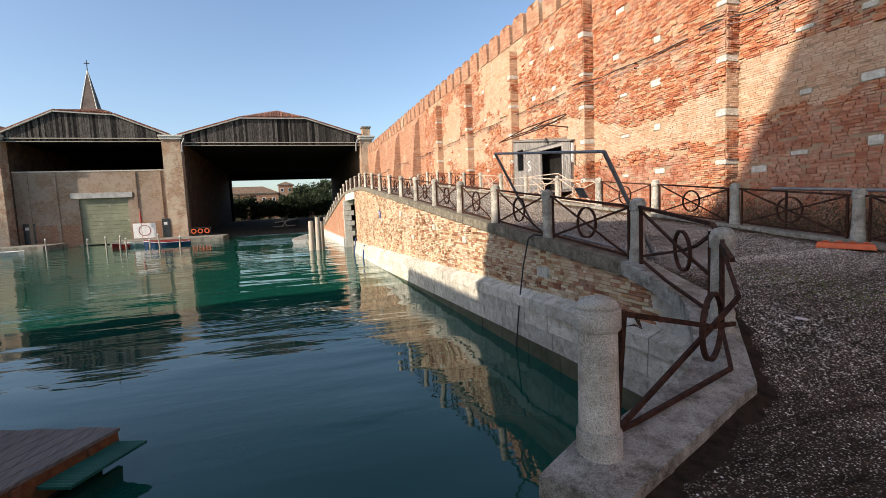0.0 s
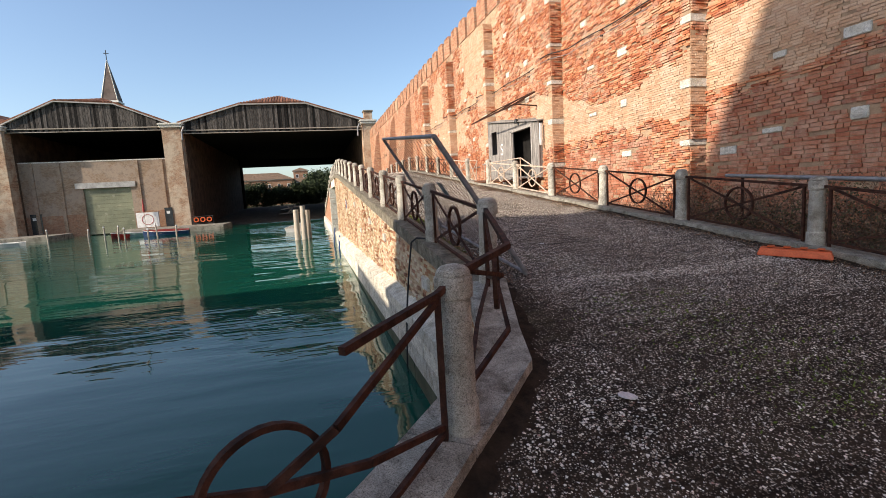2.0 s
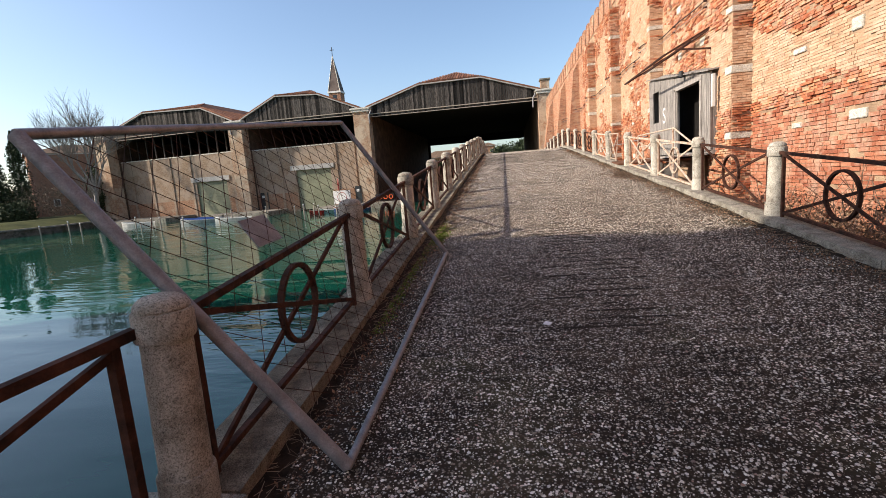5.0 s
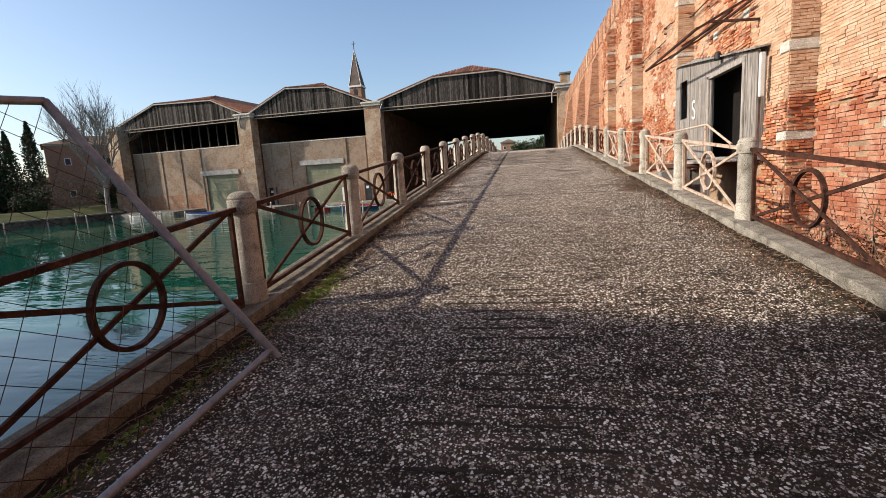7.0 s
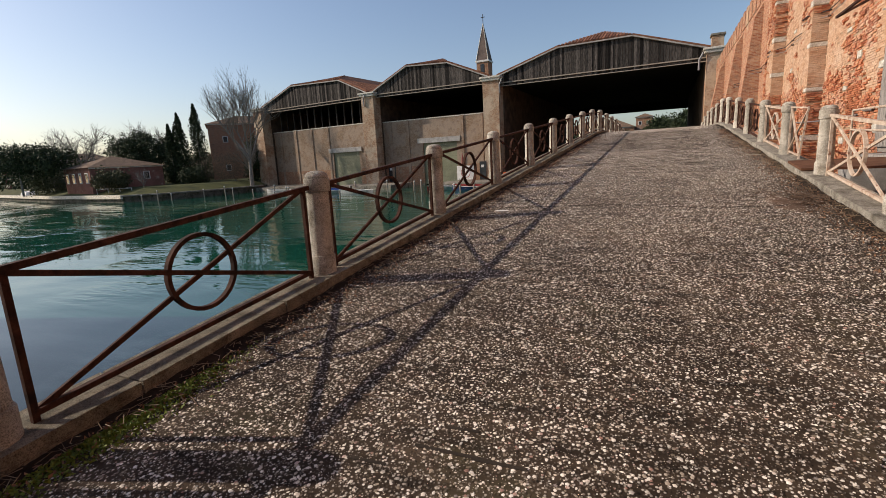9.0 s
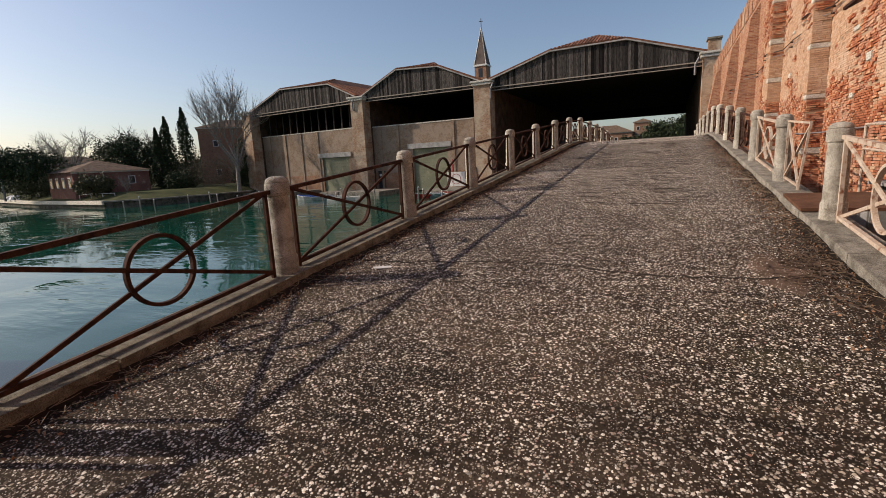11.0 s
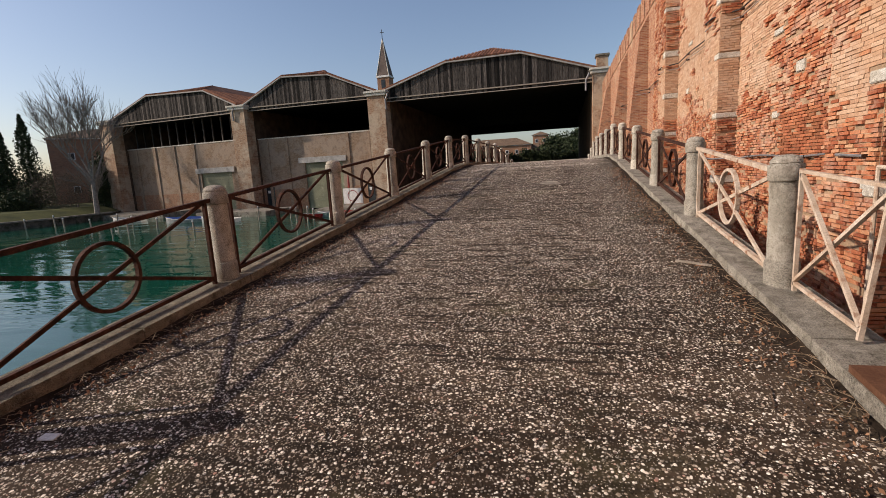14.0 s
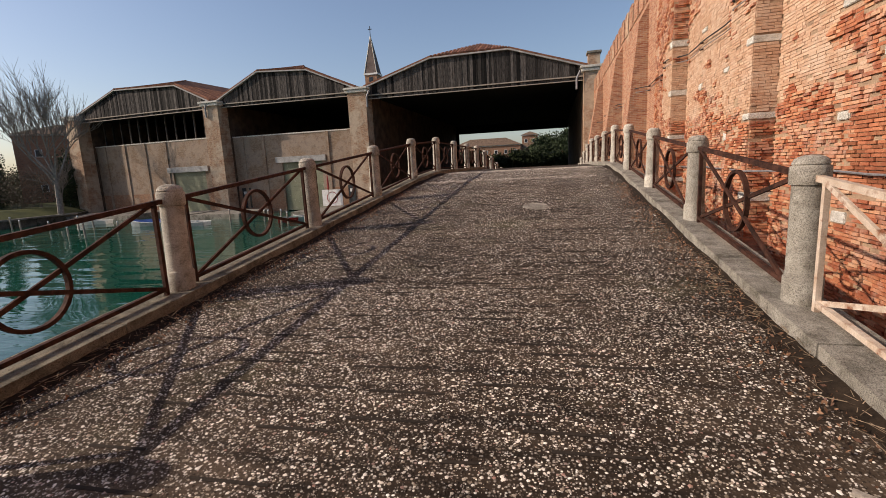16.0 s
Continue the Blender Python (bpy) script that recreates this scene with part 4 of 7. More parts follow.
bm = bmesh.new()
path_tube(bm, [(4.12, 33.6, -1.7), (4.15, 33.4, -0.9), (4.2, 33.2, -0.6)], 0.05)
tagged(link("blue_pipe", bm, MAT_BLUE, True), "blue plastic pipe standing at the quay wall", "pipe")

# ---- floating landing stage ----
MAT_DECK = timber("grey_deck_planks", (0.10, 0.085, 0.07), (0.24, 0.21, 0.18), 12.0, "Y")
MAT_GRATE = mottled("green_grating", (0.015, 0.10, 0.07), (0.03, 0.17, 0.12), 8, 80, 0.5, 0.2)
MAT_RUSTY = mottled("orange_rust", (0.10, 0.04, 0.02), (0.28, 0.12, 0.05), 6, 70, 0.85, 0.6)
g = thing("landing_stage", "floating landing stage of grey planks on a rusty frame", "landing stage")
g.matrix_world = pose(-3.02, 8.27, -1.12, 0, -4.6, -29.7)
for k in range(9):
    bm = bmesh.new()
    box(bm, -0.26 * (k + 1) + 0.006, -0.26 * k, -6.0, 0.02 * (k % 3), 0.0, 0.05, 0.006)
    part("plank", bm, MAT_DECK, g)
bm = bmesh.new()
box(bm, -0.10, -0.02, -6, -0.03, -0.30, -0.002)
part("frame_beam", bm, MAT_RUSTY, g)
for k in range(5):
    bm = bmesh.new()
    box(bm, -0.03, 0.03, -0.5 - 0.9 * k, -0.4 - 0.9 * k, -0.28, -0.01)
    part("bracket", bm, MAT_RUSTY, g)
bm = bmesh.new()
for k in range(10):
    box(bm, 0.02 + 0.05 * k, 0.035 + 0.05 * k, -1.15, -0.1, -0.14, -0.10)
for k in range(20):
    box(bm, 0.02, 0.50, -1.15 + 0.055 * k, -1.138 + 0.055 * k, -0.139, -0.101)
part("grating", bm, MAT_GRATE, g, "green grating step")
bm = bmesh.new()
box(bm, -2.3, -0.12, -6, -0.2, -0.8, -0.06, 0.05)
part("float", bm, MAT_BLACK, g)

# ---- hut front in the wall ----
MAT_HUT = timber("bleached_hut_boards", (0.07, 0.062, 0.055), (0.46, 0.42, 0.38), 10.0, "X", 0.35)
g = thing("wooden_hut", "weathered grey wooden hut against the wall with an open doorway", "hut")
XH = 12.02
y_l, y_r, z_b = 25.75, 20.0, 2.35


def hut_top(y):
    return float(np.interp(y, [20.0, 23.9, 25.7], [4.55, 5.22, 5.3]))


y = y_r
while y < y_l - 0.02:
    n = min(y + 0.24, y_l)
    for z0, z1 in ([(z_b, hut_top(y))] if not (20.6 < (y + n) / 2 < 22.75) else [(4.42, hut_top(y))]):
        if 24.65 < (y + n) / 2 < 25.3:
            spans = [(z0, 3.6), (4.75, z1)]
        else:
            spans = [(z0, z1)]
        for s0, s1 in spans:
            bm = bmesh.new()
            box(bm, XH - 0.012 * rng.random(), XH + 0.04, y + 0.004, n - 0.004, s0, s1)
            part("board", bm, MAT_HUT, g)
    y = n
for yy, za, zb in ((20.6, z_b, 4.45), (22.75, z_b, 4.5)):
    bm = bmesh.new()
    box(bm, XH - 0.05, XH + 0.1, yy - 0.06, yy + 0.06, za, zb, 0.008)
    part("door_jamb", bm, MAT_HUT, g)
bm = bmesh.new()
box(bm, XH - 0.05, XH + 0.1, 20.54, 22.81, 4.42, 4.54, 0.008)
part("door_head", bm, MAT_HUT, g)
bm = bmesh.new()
box(bm, XH - 0.03, XH + 0.06, 19.80, 19.89, 3.55, 4.45, 0.01)
part("corner_board", bm, MAT_WHITE, g, "white painted corner board")
bm = bmesh.new()
hull(bm, [(XH - 0.1, 19.9, 4.55), (X_WALL, 19.9, 4.66), (X_WALL, 25.85, 5.45), (XH - 0.1, 25.85, 5.34)],
     [(XH - 0.1, 19.9, 4.59), (X_WALL, 19.9, 4.70), (X_WALL, 25.85, 5.49), (XH - 0.1, 25.85, 5.38)])
part("roof_board", bm, MAT_HUT, g)
bm = bmesh.new()
box(bm, XH + 0.05, X_WALL, 20.0, 25.7, z_b - 0.12, z_b)
part("floor", bm, MAT_HUT, g)
# near-black panel stands in for the shade behind the doorway
bm = bmesh.new()
box(bm, X_WALL - 0.07, X_WALL - 0.03, 20.1, 25.6, z_b, 4.7)
part("back_panel", bm, MAT_INTERIOR_SHADE, g)
for yy in (20.02, 25.66):
    bm = bmesh.new()
    box(bm, XH + 0.04, X_WALL, yy, yy + 0.04, z_b - 0.1, 4.5 if yy < 22 else 5.1)
    part("side_panel", bm, MAT_HUT, g)
bm = bmesh.new()
lathe(bm, [(0.0, 0.0), (0.09, 0.0), (0.09, 0.12), (0.05, 0.2), (0.0, 0.2)], 12, (XH - 0.12, 21.9, 4.75))
part("lamp", bm, MAT_BLACK, g, "small dark lamp over the door", True)
letter = bpy.data.curves.new("painted_letter", "FONT")
letter.body, letter.size, letter.extrude = "S", 0.8, 0.002
letter.materials.append(MAT_WHITE)
o = tagged(new("painted_letter", letter), "large white painted letter")
o.parent = g
o.matrix_world = Matrix(((0, 0, -1, XH - 0.022), (-1, 0, 0, 24.1), (0, 1, 0, 3.5), (0, 0, 0, 1)))
# iron frame of the vanished awning
g = thing("awning_frame", "bare rusty angle-iron frame of a lost awning on the wall", "awning frame")
for p, q in (((11.0, 25.4, 5.25), (11.0, 20.6, 5.25)), ((12.5, 25.0, 6.0), (12.5, 20.0, 6.0)), ((11.0, 25.4, 5.25), (12.6, 25.2, 6.05)), ((11.0, 20.8, 5.25), (12.6, 20.4, 6.05)),
             ((11.4, 23.1, 5.42), (12.6, 22.9, 6.05)), ((11.7, 25.3, 5.55), (11.7, 20.6, 5.55)), ((12.6, 20.3, 5.2), (11.3, 20.7, 5.38))):
    bm = bmesh.new()
    beam(bm, p, q, 0.05, 0.05)
    part("iron_bar", bm, MAT_RUST, g)
# white stair rail in front of the hut
g = thing("stair_rail", "white tubular handrail of the hut steps", "handrail")
for pts in ([(11.2, 24.4, 3.15), (10.7, 19.0, 3.0), (10.75, 17.9, 2.55)], [(11.2, 24.4, 2.75), (10.7, 19.1, 2.6)], [(10.7, 19.05, 3.0), (10.7, 19.05, 1.5)], [(11.2, 24.4, 3.15), (11.2, 24.4, 1.6)]):
    bm = bmesh.new()
    path_tube(bm, pts, 0.022)
    part("rail_tube", bm, MAT_CREAM, g, smooth=True)
g = thing("hut_landing", "rough timber landing in front of the hut", "landing")
for k in range(8):
    bm = bmesh.new()
    box(bm, 11.0 + 0.13 * k, 11.12 + 0.13 * k, 20.2, 23.4, 2.22, 2.27, 0.005)
    part("plank", bm, MAT_HUT, g)
for yy in (20.4, 21.8, 23.2):
    bm = bmesh.new()
    box(bm, 11.1, 11.25, yy - 0.07, yy + 0.07, -0.2, 2.22)
    part("support_post", bm, MAT_HUT, g)

# ---- opening with an iron plate and an open gate leaf ----
MAT_PLATE = mottled("rust_brown_plate", (0.10, 0.045, 0.025), (0.20, 0.10, 0.06), 4, 60, 0.75, 0.3, 0.3)
y_a, y_b = right_y(5), right_y(6)
ya, yb = 20.5, 21.45
pz = [kerb_z(v) for v in (ya, yb)]
g = link("iron_plate", hull(bmesh.new(), [(9.575, ya, pz[0] + 0.012), (11.7, ya, pz[0] + 0.012), (11.7, yb, pz[1] + 0.012), (9.575, yb, pz[1] + 0.012)],
                            [(9.575, ya, pz[0] + 0.05), (11.7, ya, pz[0] + 0.05), (11.7, yb, pz[1] + 0.05), (9.575, yb, pz[1] + 0.05)]), MAT_PLATE)
tagged(g, "rusty iron gangplank over the kerb gap", "iron plate")
MAT_CAST = mottled("grey_cast_concrete", (0.22, 0.21, 0.20), (0.38, 0.37, 0.35), 4, 60, 0.85, 0.4)
g = link("concrete_block", box(bmesh.new(), 10.55, 11.7, 21.75, 22.5, 0.0, 2.06, 0.02), MAT_CAST)
tagged(g, "plain grey concrete block behind the gate", "concrete block")
g = thing("gate_leaf", "open iron gate leaf with crossed bars and flaking cream paint", "gate")
hx, hy = X_RIGHT, y_b - 0.22
hz = kerb_z(hy) + 0.02
drop = -0.075
for p, q, nm in (((0, 0, 0.06), (0, -0.82, 0.06 + drop), "bottom_bar"), ((0, 0, 0.88), (0.09, -0.82, 0.88 + drop), "top_bar"), ((0, 0, 0), (0, 0, 0.9), "stile"), ((0, -0.82, drop), (0.09, -0.82, 0.9 + drop), "stile"),
                 ((0, 0, 0.08), (0.09, -0.82, 0.86 + drop), "brace"), ((0, 0, 0.86), (0, -0.82, 0.08 + drop), "brace")):
    bm = bmesh.new()
    beam(bm, (hx + p[0], hy + p[1], hz + p[2]), (hx + q[0], hy + q[1], hz + q[2]), 0.024, 0.028, (1, 0, 0))
    part(nm, bm, MAT_CREAM, g)

# ---- cables and pipes along the great wall ----
for nm, z0, r, y0, y1, mat, label in (("wall_cable", 7.05, 0.02, -6, 78, MAT_BLACK, "thick dark cable running along the wall on iron brackets"),
                                      ("wall_conduit", 6.86, 0.012, -6, 60, MAT_STEEL, "thin grey conduit running along the wall"),
                                      ("low_wall_conduit", 3.27, 0.02, 26.5, 60, MAT_STEEL, "grey conduit along the foot of the wall")):
    g = thing(nm, label, "cable")
    pts, y = [], y0
    while y < y1:
        k = (y - 12.0) % 7.15
        x = X_WALL - 0.58 if k < 1.4 else X_WALL - 0.1
        pts.append((x, y, z0 - 0.05 * math.sin(y * 0.9) ** 2))
        y += 0.7
    bm = bmesh.new()
    path_tube(bm, pts, r, 6)
    part("cable_run", bm, mat, g)
    for p in pts[::4]:
        bm = bmesh.new()
        box(bm, p[0] - 0.025, p[0] + 0.10, p[1] - 0.012, p[1] + 0.012, p[2] - 0.03, p[2] + 0.025)
        part("bracket", bm, MAT_RUST, g)
g = thing("pipe_rail", "grey steel pipe resting along the railing by the wall", "pipe")
bm = bmesh.new()
tube(bm, (10.55, 2.0, 1.35), (10.45, 9.2, 1.85), 0.035)
part("tube", bm, MAT_STEEL, g, smooth=True)
for yy, zz in ((3.0, 1.42), (8.9, 1.83)):
    bm = bmesh.new()
    box(bm, 10.50, 10.54, yy - 0.02, yy + 0.02, 0.0, zz, 0.004)
    part("support", bm, MAT_RUST, g)

# ---- plants ----
def foliage(name, dark, light):
    m, nodes, links, bsdf = material(name)
    info = nodes.new("ShaderNodeNewGeometry").outputs["Random Per Island"]
    col = ramp_node(nodes, links, info, [(0.0, dark), (1.0, light)]).outputs[0]
    links.new(col, bsdf.inputs["Base Color"])
    bsdf.inputs["Roughness"].default_value, bsdf.inputs["Specular IOR Level"].default_value = 0.7, 0.25
    return m


MAT_EVERGREEN = foliage("evergreen_leaves", (0.016, 0.026, 0.010), (0.055, 0.075, 0.03))
MAT_OLIVE = foliage("olive_leaves", (0.04, 0.05, 0.02), (0.11, 0.12, 0.06))
MAT_DRY = foliage("dry_leaves", (0.10, 0.05, 0.03), (0.33, 0.18, 0.10))
MAT_HEDGE = foliage("bare_hedge", (0.05, 0.038, 0.025), (0.13, 0.10, 0.065))
MAT_IVY = foliage("ivy_leaves", (0.03, 0.036, 0.016), (0.12, 0.11, 0.05))
MAT_BARK = mottled("grey_bark", (0.15, 0.13, 0.11), (0.36, 0.325, 0.285), 3, 30, 0.9, 0.6)
MAT_TWIG = mottled("dry_twig", (0.06, 0.04, 0.028), (0.20, 0.135, 0.095), 10, 90, 0.9, 0.4)


def leaf_cloud(points, size, seed):
    """Small four-cornered leaves turned every way, one at each point."""
    r = np.random.default_rng(seed)
    n = len(points)
    a = r.normal(size=(n, 3)); a /= np.linalg.norm(a, axis=1)[:, None]
    b = r.normal(size=(n, 3)); b -= a * (a * b).sum(1)[:, None]; b /= np.linalg.norm(b, axis=1)[:, None]
    s = size * r.uniform(0.6, 1.4, (n, 1))
    v = np.stack([points - a * s, points + b * s * 0.5, points + a * s, points - b * s * 0.5], 1).reshape(-1, 3)
    return v, np.arange(4 * n).reshape(n, 4)


def clumps(centre, radii, count, leaves, spread, seed):
    """Leaf places gathered in clumps through an uneven ellipsoid."""
    r = np.random.default_rng(seed)
    d = r.normal(size=(count, 3)); d /= np.linalg.norm(d, axis=1)[:, None]
    c = d * (r.uniform(0.35, 1.0, (count, 1)) ** 0.6) * np.array(radii) * r.uniform(0.8, 1.15, (count, 1))
    p = np.repeat(c, leaves, 0) + r.normal(size=(count * leaves, 3)) * spread
    return p + np.array(centre)


BANK_SHIFT = Vector((2.3, 2.3, 0))


def leafy(name, label, category, base, trunk_h, centre, radii, count, leaves, spread, size, mat, seed, trunk_r=0.2):
    t = thing(name, label, category)
    if base[0] < -70:
        t.location = BANK_SHIFT
    bm = bmesh.new()
    tube(bm, (base[0], base[1], base[2] - 0.3), (base[0], base[1], base[2] + trunk_h), trunk_r, trunk_r * 0.6, 8)
    part("trunk", bm, MAT_BARK, t)
    v, f = leaf_cloud(clumps(centre, radii, count, leaves, spread, seed), size, seed)
    crown = from_arrays("crown", v, f, mat)
    crown.parent = t
    crown["kind"] = "stuff"
    return t


def branches(bm, p, d, length, r, level, rnd, spread=0.5, lift=0.25):
    """A bare limb that forks again and again."""
    n = 3
    q = p
    for k in range(n):
        d = (d + Vector((rnd.gauss(0, 0.10), rnd.gauss(0, 0.10), rnd.gauss(0, 0.06) + 0.04))).normalized()
        q2 = q + d * length / n
        tube(bm, q, q2, r * (1 - 0.2 * k), r * (0.8 - 0.2 * k), 5 if level > 2 else 3, False)
        q = q2
        if level > 0 and k > 0 or (level > 0 and level < 3):
            for _ in range(2 if level > 1 else 3):
                nd = (d + Vector((rnd.gauss(0, spread), rnd.gauss(0, spread), rnd.gauss(lift, 0.25)))).normalized()
                branches(bm, q, nd, length * rnd.uniform(0.55, 0.75), r * 0.5, level - 1, rnd, spread, lift)


def bare_tree(x, y, z, h, seed, levels=3, spread=0.45, lift=0.3):
    t = thing("bare_tree", "leafless winter tree with a grey branching crown", "tree", "bare trees of the far bank")
    t.location = BANK_SHIFT
    rnd = random.Random(seed)
    bm = bmesh.new()
    top = Vector((x + 0.3, y, z + h * 0.28))
    tube(bm, (x, y, z - 0.3), top, h * 0.022, h * 0.016, 8)
    part("trunk", bm, MAT_BARK, t)
    bm = bmesh.new()
    limbs = 7 if levels > 2 else 6
    for k in range(limbs):
        ang = k * 6.283 / limbs + rnd.random()
        d = Vector((math.cos(ang) * (0.28 + 0.3 * (k % 2)), math.sin(ang) * (0.28 + 0.3 * (k % 2)), 1)).normalized()
        branches(bm, top - Vector((0, 0, h * 0.03 * (k % 3))), d, h * 0.36, h * 0.011, levels, rnd, spread, lift)
    part("crown", bm, MAT_BARK, t)["kind"] = "stuff"
    return t


# ---- the far bank ----
MAT_BANK = mottled("dark_bank_stone", (0.05, 0.045, 0.035), (0.17, 0.15, 0.12), 0.9, 12, 0.85, 0.5, stain=(0.035, 0.04, 0.02), stain_at=0.5)
bm = bmesh.new()
poly = [(-62, 78), (-62.5, 69), (-66, 61.5), (-71.5, 57.8), (-97, 60.5), (-150, 72), (-320, 120), (-320, 420), (-66.6, 420), (-66.6, 84)]
hull(bm, [(x, y, -3) for x, y in poly], [(x, y, -0.50) for x, y in poly])
for first, last, mat, label in ((0, 3, MAT_QUAY, "weathered stone coping along the far quay"), (3, 6, MAT_LEDGE, "pale stone coping along the far quay")):
    edge = bmesh.new()
    for p, q in zip(poly[first:last], poly[first + 1:last + 1]):
        beam(edge, (p[0], p[1], -0.46 - 0.18 * (first > 0)), (q[0], q[1], -0.46 - 0.18 * (first > 0)), 0.7, 0.22 + 0.36 * (first > 0))
    structure("quay_coping", edge, mat, label, "coping")
structure("quay_far_bank", bm, MAT_BANK, "dark stone quay of the far bank", "quay")
bm = bmesh.new()
inner = [(-63.2, 78), (-63.8, 69.6), (-67, 62.8), (-72, 59.2), (-97, 62), (-150, 73.6), (-318, 122), (-318, 418), (-67, 418), (-67, 84)]
upper = [(-67, 79), (-67.8, 71.5), (-70.5, 66), (-74, 63.6), (-97, 66.4), (-150, 78.6), (-316, 127), (-316, 416), (-71, 416), (-71, 84.5)]
hull(bm, [(x, y, -0.60) for x, y in inner], [(x, y, -0.42) for x, y in inner])
hull(bm, [(x, y, -0.43) for x, y in inner], [(x, y, 0.55) for x, y in upper])
structure("lawn", bm, MAT_GRASS, "short winter grass behind the far quay", "lawn")
MAT_PINK = mottled("faded_pink_render", (0.18, 0.08, 0.062), (0.27, 0.13, 0.10), 0.8, 14, 0.9, 0.3, stain=(0.36, 0.28, 0.22), stain_at=0.58)
MAT_OCHRE = brickwork("ochre_building_brick", "X", ((0.29, 0.13, 0.075), (0.38, 0.20, 0.12)), (0.33, 0.23, 0.16))
MAT_PANE = mottled("dark_window", (0.015, 0.017, 0.02), (0.04, 0.045, 0.05), 2, 10, 0.2, 0.0)


def house(x, y, z, length, depth, wall_h, roof_h, turn, mat, label, rows=1, cols=4, hip=0.5, side_cols=0):
    """A plain hip-roofed house; its long front looks along -y before it is turned."""
    h = thing("house", label, "house", "houses round the basin")
    h.matrix_world = pose(x, y, z, 0, 0, turn) if y > 150 else Matrix.Translation(BANK_SHIFT) @ pose(x, y, z, 0, 0, turn)
    bm = bmesh.new()
    box(bm, 0, length, 0, depth, -2.2, wall_h)
    part("wall", bm, mat, h)
    bm = bmesh.new()
    e = 0.5
    k = min(depth / 2, length / 2) * hip
    low = [(-e, -e, wall_h), (length + e, -e, wall_h), (length + e, depth + e, wall_h), (-e, depth + e, wall_h)]
    a, b = (k, depth / 2, wall_h + roof_h), (length - k, depth / 2, wall_h + roof_h)
    v = [bm.verts.new(p) for p in low] + [bm.verts.new(a), bm.verts.new(b)]
    for f in ((3, 2, 1, 0), (0, 1, 5, 4), (1, 2, 5), (2, 3, 4, 5), (3, 0, 4)):
        bm.faces.new([v[i] for i in f])
    part("roof", bm, MAT_OLDTILE, h)
    for r in range(rows):
        for c in range(cols):
            wx = length * (c + 0.5) / cols
            wz = wall_h * (r + 0.35) / rows
            bm = bmesh.new()
            box(bm, wx - 0.6, wx + 0.6, -0.06, 0.02, wz, wz + 1.5)
            win = part("window", bm, MAT_WHITE, h, "pale stone window surround")
            bm = bmesh.new()
            box(bm, wx - 0.45, wx + 0.45, -0.08, -0.062, wz + 0.12, wz + 1.38)
            part("pane", bm, MAT_PANE, win)
    for c in range(side_cols):
        wy = depth * (c + 0.5) / side_cols
        bm = bmesh.new()
        box(bm, -0.06, 0.02, wy - 0.7, wy + 0.7, wall_h * 0.28, wall_h * 0.28 + 1.9)
        win = part("window", bm, MAT_WHITE, h, "pale stone window surround")
        bm = bmesh.new()
        box(bm, -0.08, -0.062, wy - 0.5, wy + 0.5, wall_h * 0.28 + 0.15, wall_h * 0.28 + 1.7)
        part("pane", bm, MAT_PANE, win)
    bm = bmesh.new()
    box(bm, -0.12, length + 0.12, -0.12, -0.002, wall_h - 0.25, wall_h - 0.004)
    part("cornice", bm, MAT_WHITE, h, "thin pale eaves cornice")
    return h


house(-88.5, 59.2, 0.6, 12.5, 13, 3.9, 2.2, 80, MAT_PINK, "low pink house with a red tile hip roof", 1, 2, 1.0, 4)
house(-96.5, 91.5, 0.2, 22, 14, 13.9, 2.5, 50, MAT_OCHRE, "tall plain brick building behind the trees", 2, 3, 1.0)
house(-150, 130, 0, 30, 12, 8, 2.5, 30, MAT_OCHRE, "long brick building far behind the bank", 2, 6, 1.0)
house(-70.5, 92, 0.2, 8, 6, 5.0, 1.8, 10, MAT_OCHRE, "low brick outhouse beside the shed", 1, 2, 1.0)
house(-190, 88, 0, 30, 12, 9, 2.5, 60, MAT_PINK, "long pink house far along the bank", 2, 6, 1.0)
for i, (x, y, top, r, seed) in enumerate(((-87.2, 76.9, 14.6, 2.0, 1), (-85.1, 79.4, 16.4, 2.2, 2), (-88.6, 75.6, 12.4, 1.6, 3))):
    t = thing("cypress", "tall narrow dark green cypress", "tree", "cypresses of the far bank")
    t.location = BANK_SHIFT
    bm = bmesh.new()
    tube(bm, (x, y, -0.3), (x, y, top * 0.6), 0.25, 0.1, 7)
    part("trunk", bm, MAT_BARK, t)
    rr = np.random.default_rng(seed)
    n = 5200
    u_ = rr.uniform(0, 1, n) ** 0.8
    ang = rr.uniform(0, 6.283, n)
    lump = 0.75 + 0.35 * np.sin(ang * 3 + u_ * 17 + seed)
    rad = r * np.sqrt(rr.uniform(0.15, 1, n)) * np.interp(u_, [0, 0.08, 0.35, 0.8, 1], [0.5, 0.9, 1, 0.5, 0.03]) * lump
    pts = np.stack([x + rad * np.cos(ang), y + rad * np.sin(ang), 0.3 + u_ * top], 1)
    v, f = leaf_cloud(pts, 0.22, seed)
    o = from_arrays("crown", v, f, MAT_EVERGREEN)
    o.parent = t
    o["kind"] = "stuff"
leafy("evergreen_tree", "broad dark evergreen oak behind the house", "tree", (-99.8, 76.5, 0.2), 5, (-99.8, 76.5, 7.4), (6.5, 7.0, 4.4), 170, 90, 0.6, 0.22, MAT_EVERGREEN, 11)
leafy("evergreen_tree", "dark spreading pine at the end of the bank", "tree", (-104, 55.5, 0.2), 5, (-104, 57, 6.4), (7, 8, 2.6), 150, 70, 0.6, 0.24, MAT_EVERGREEN, 12)
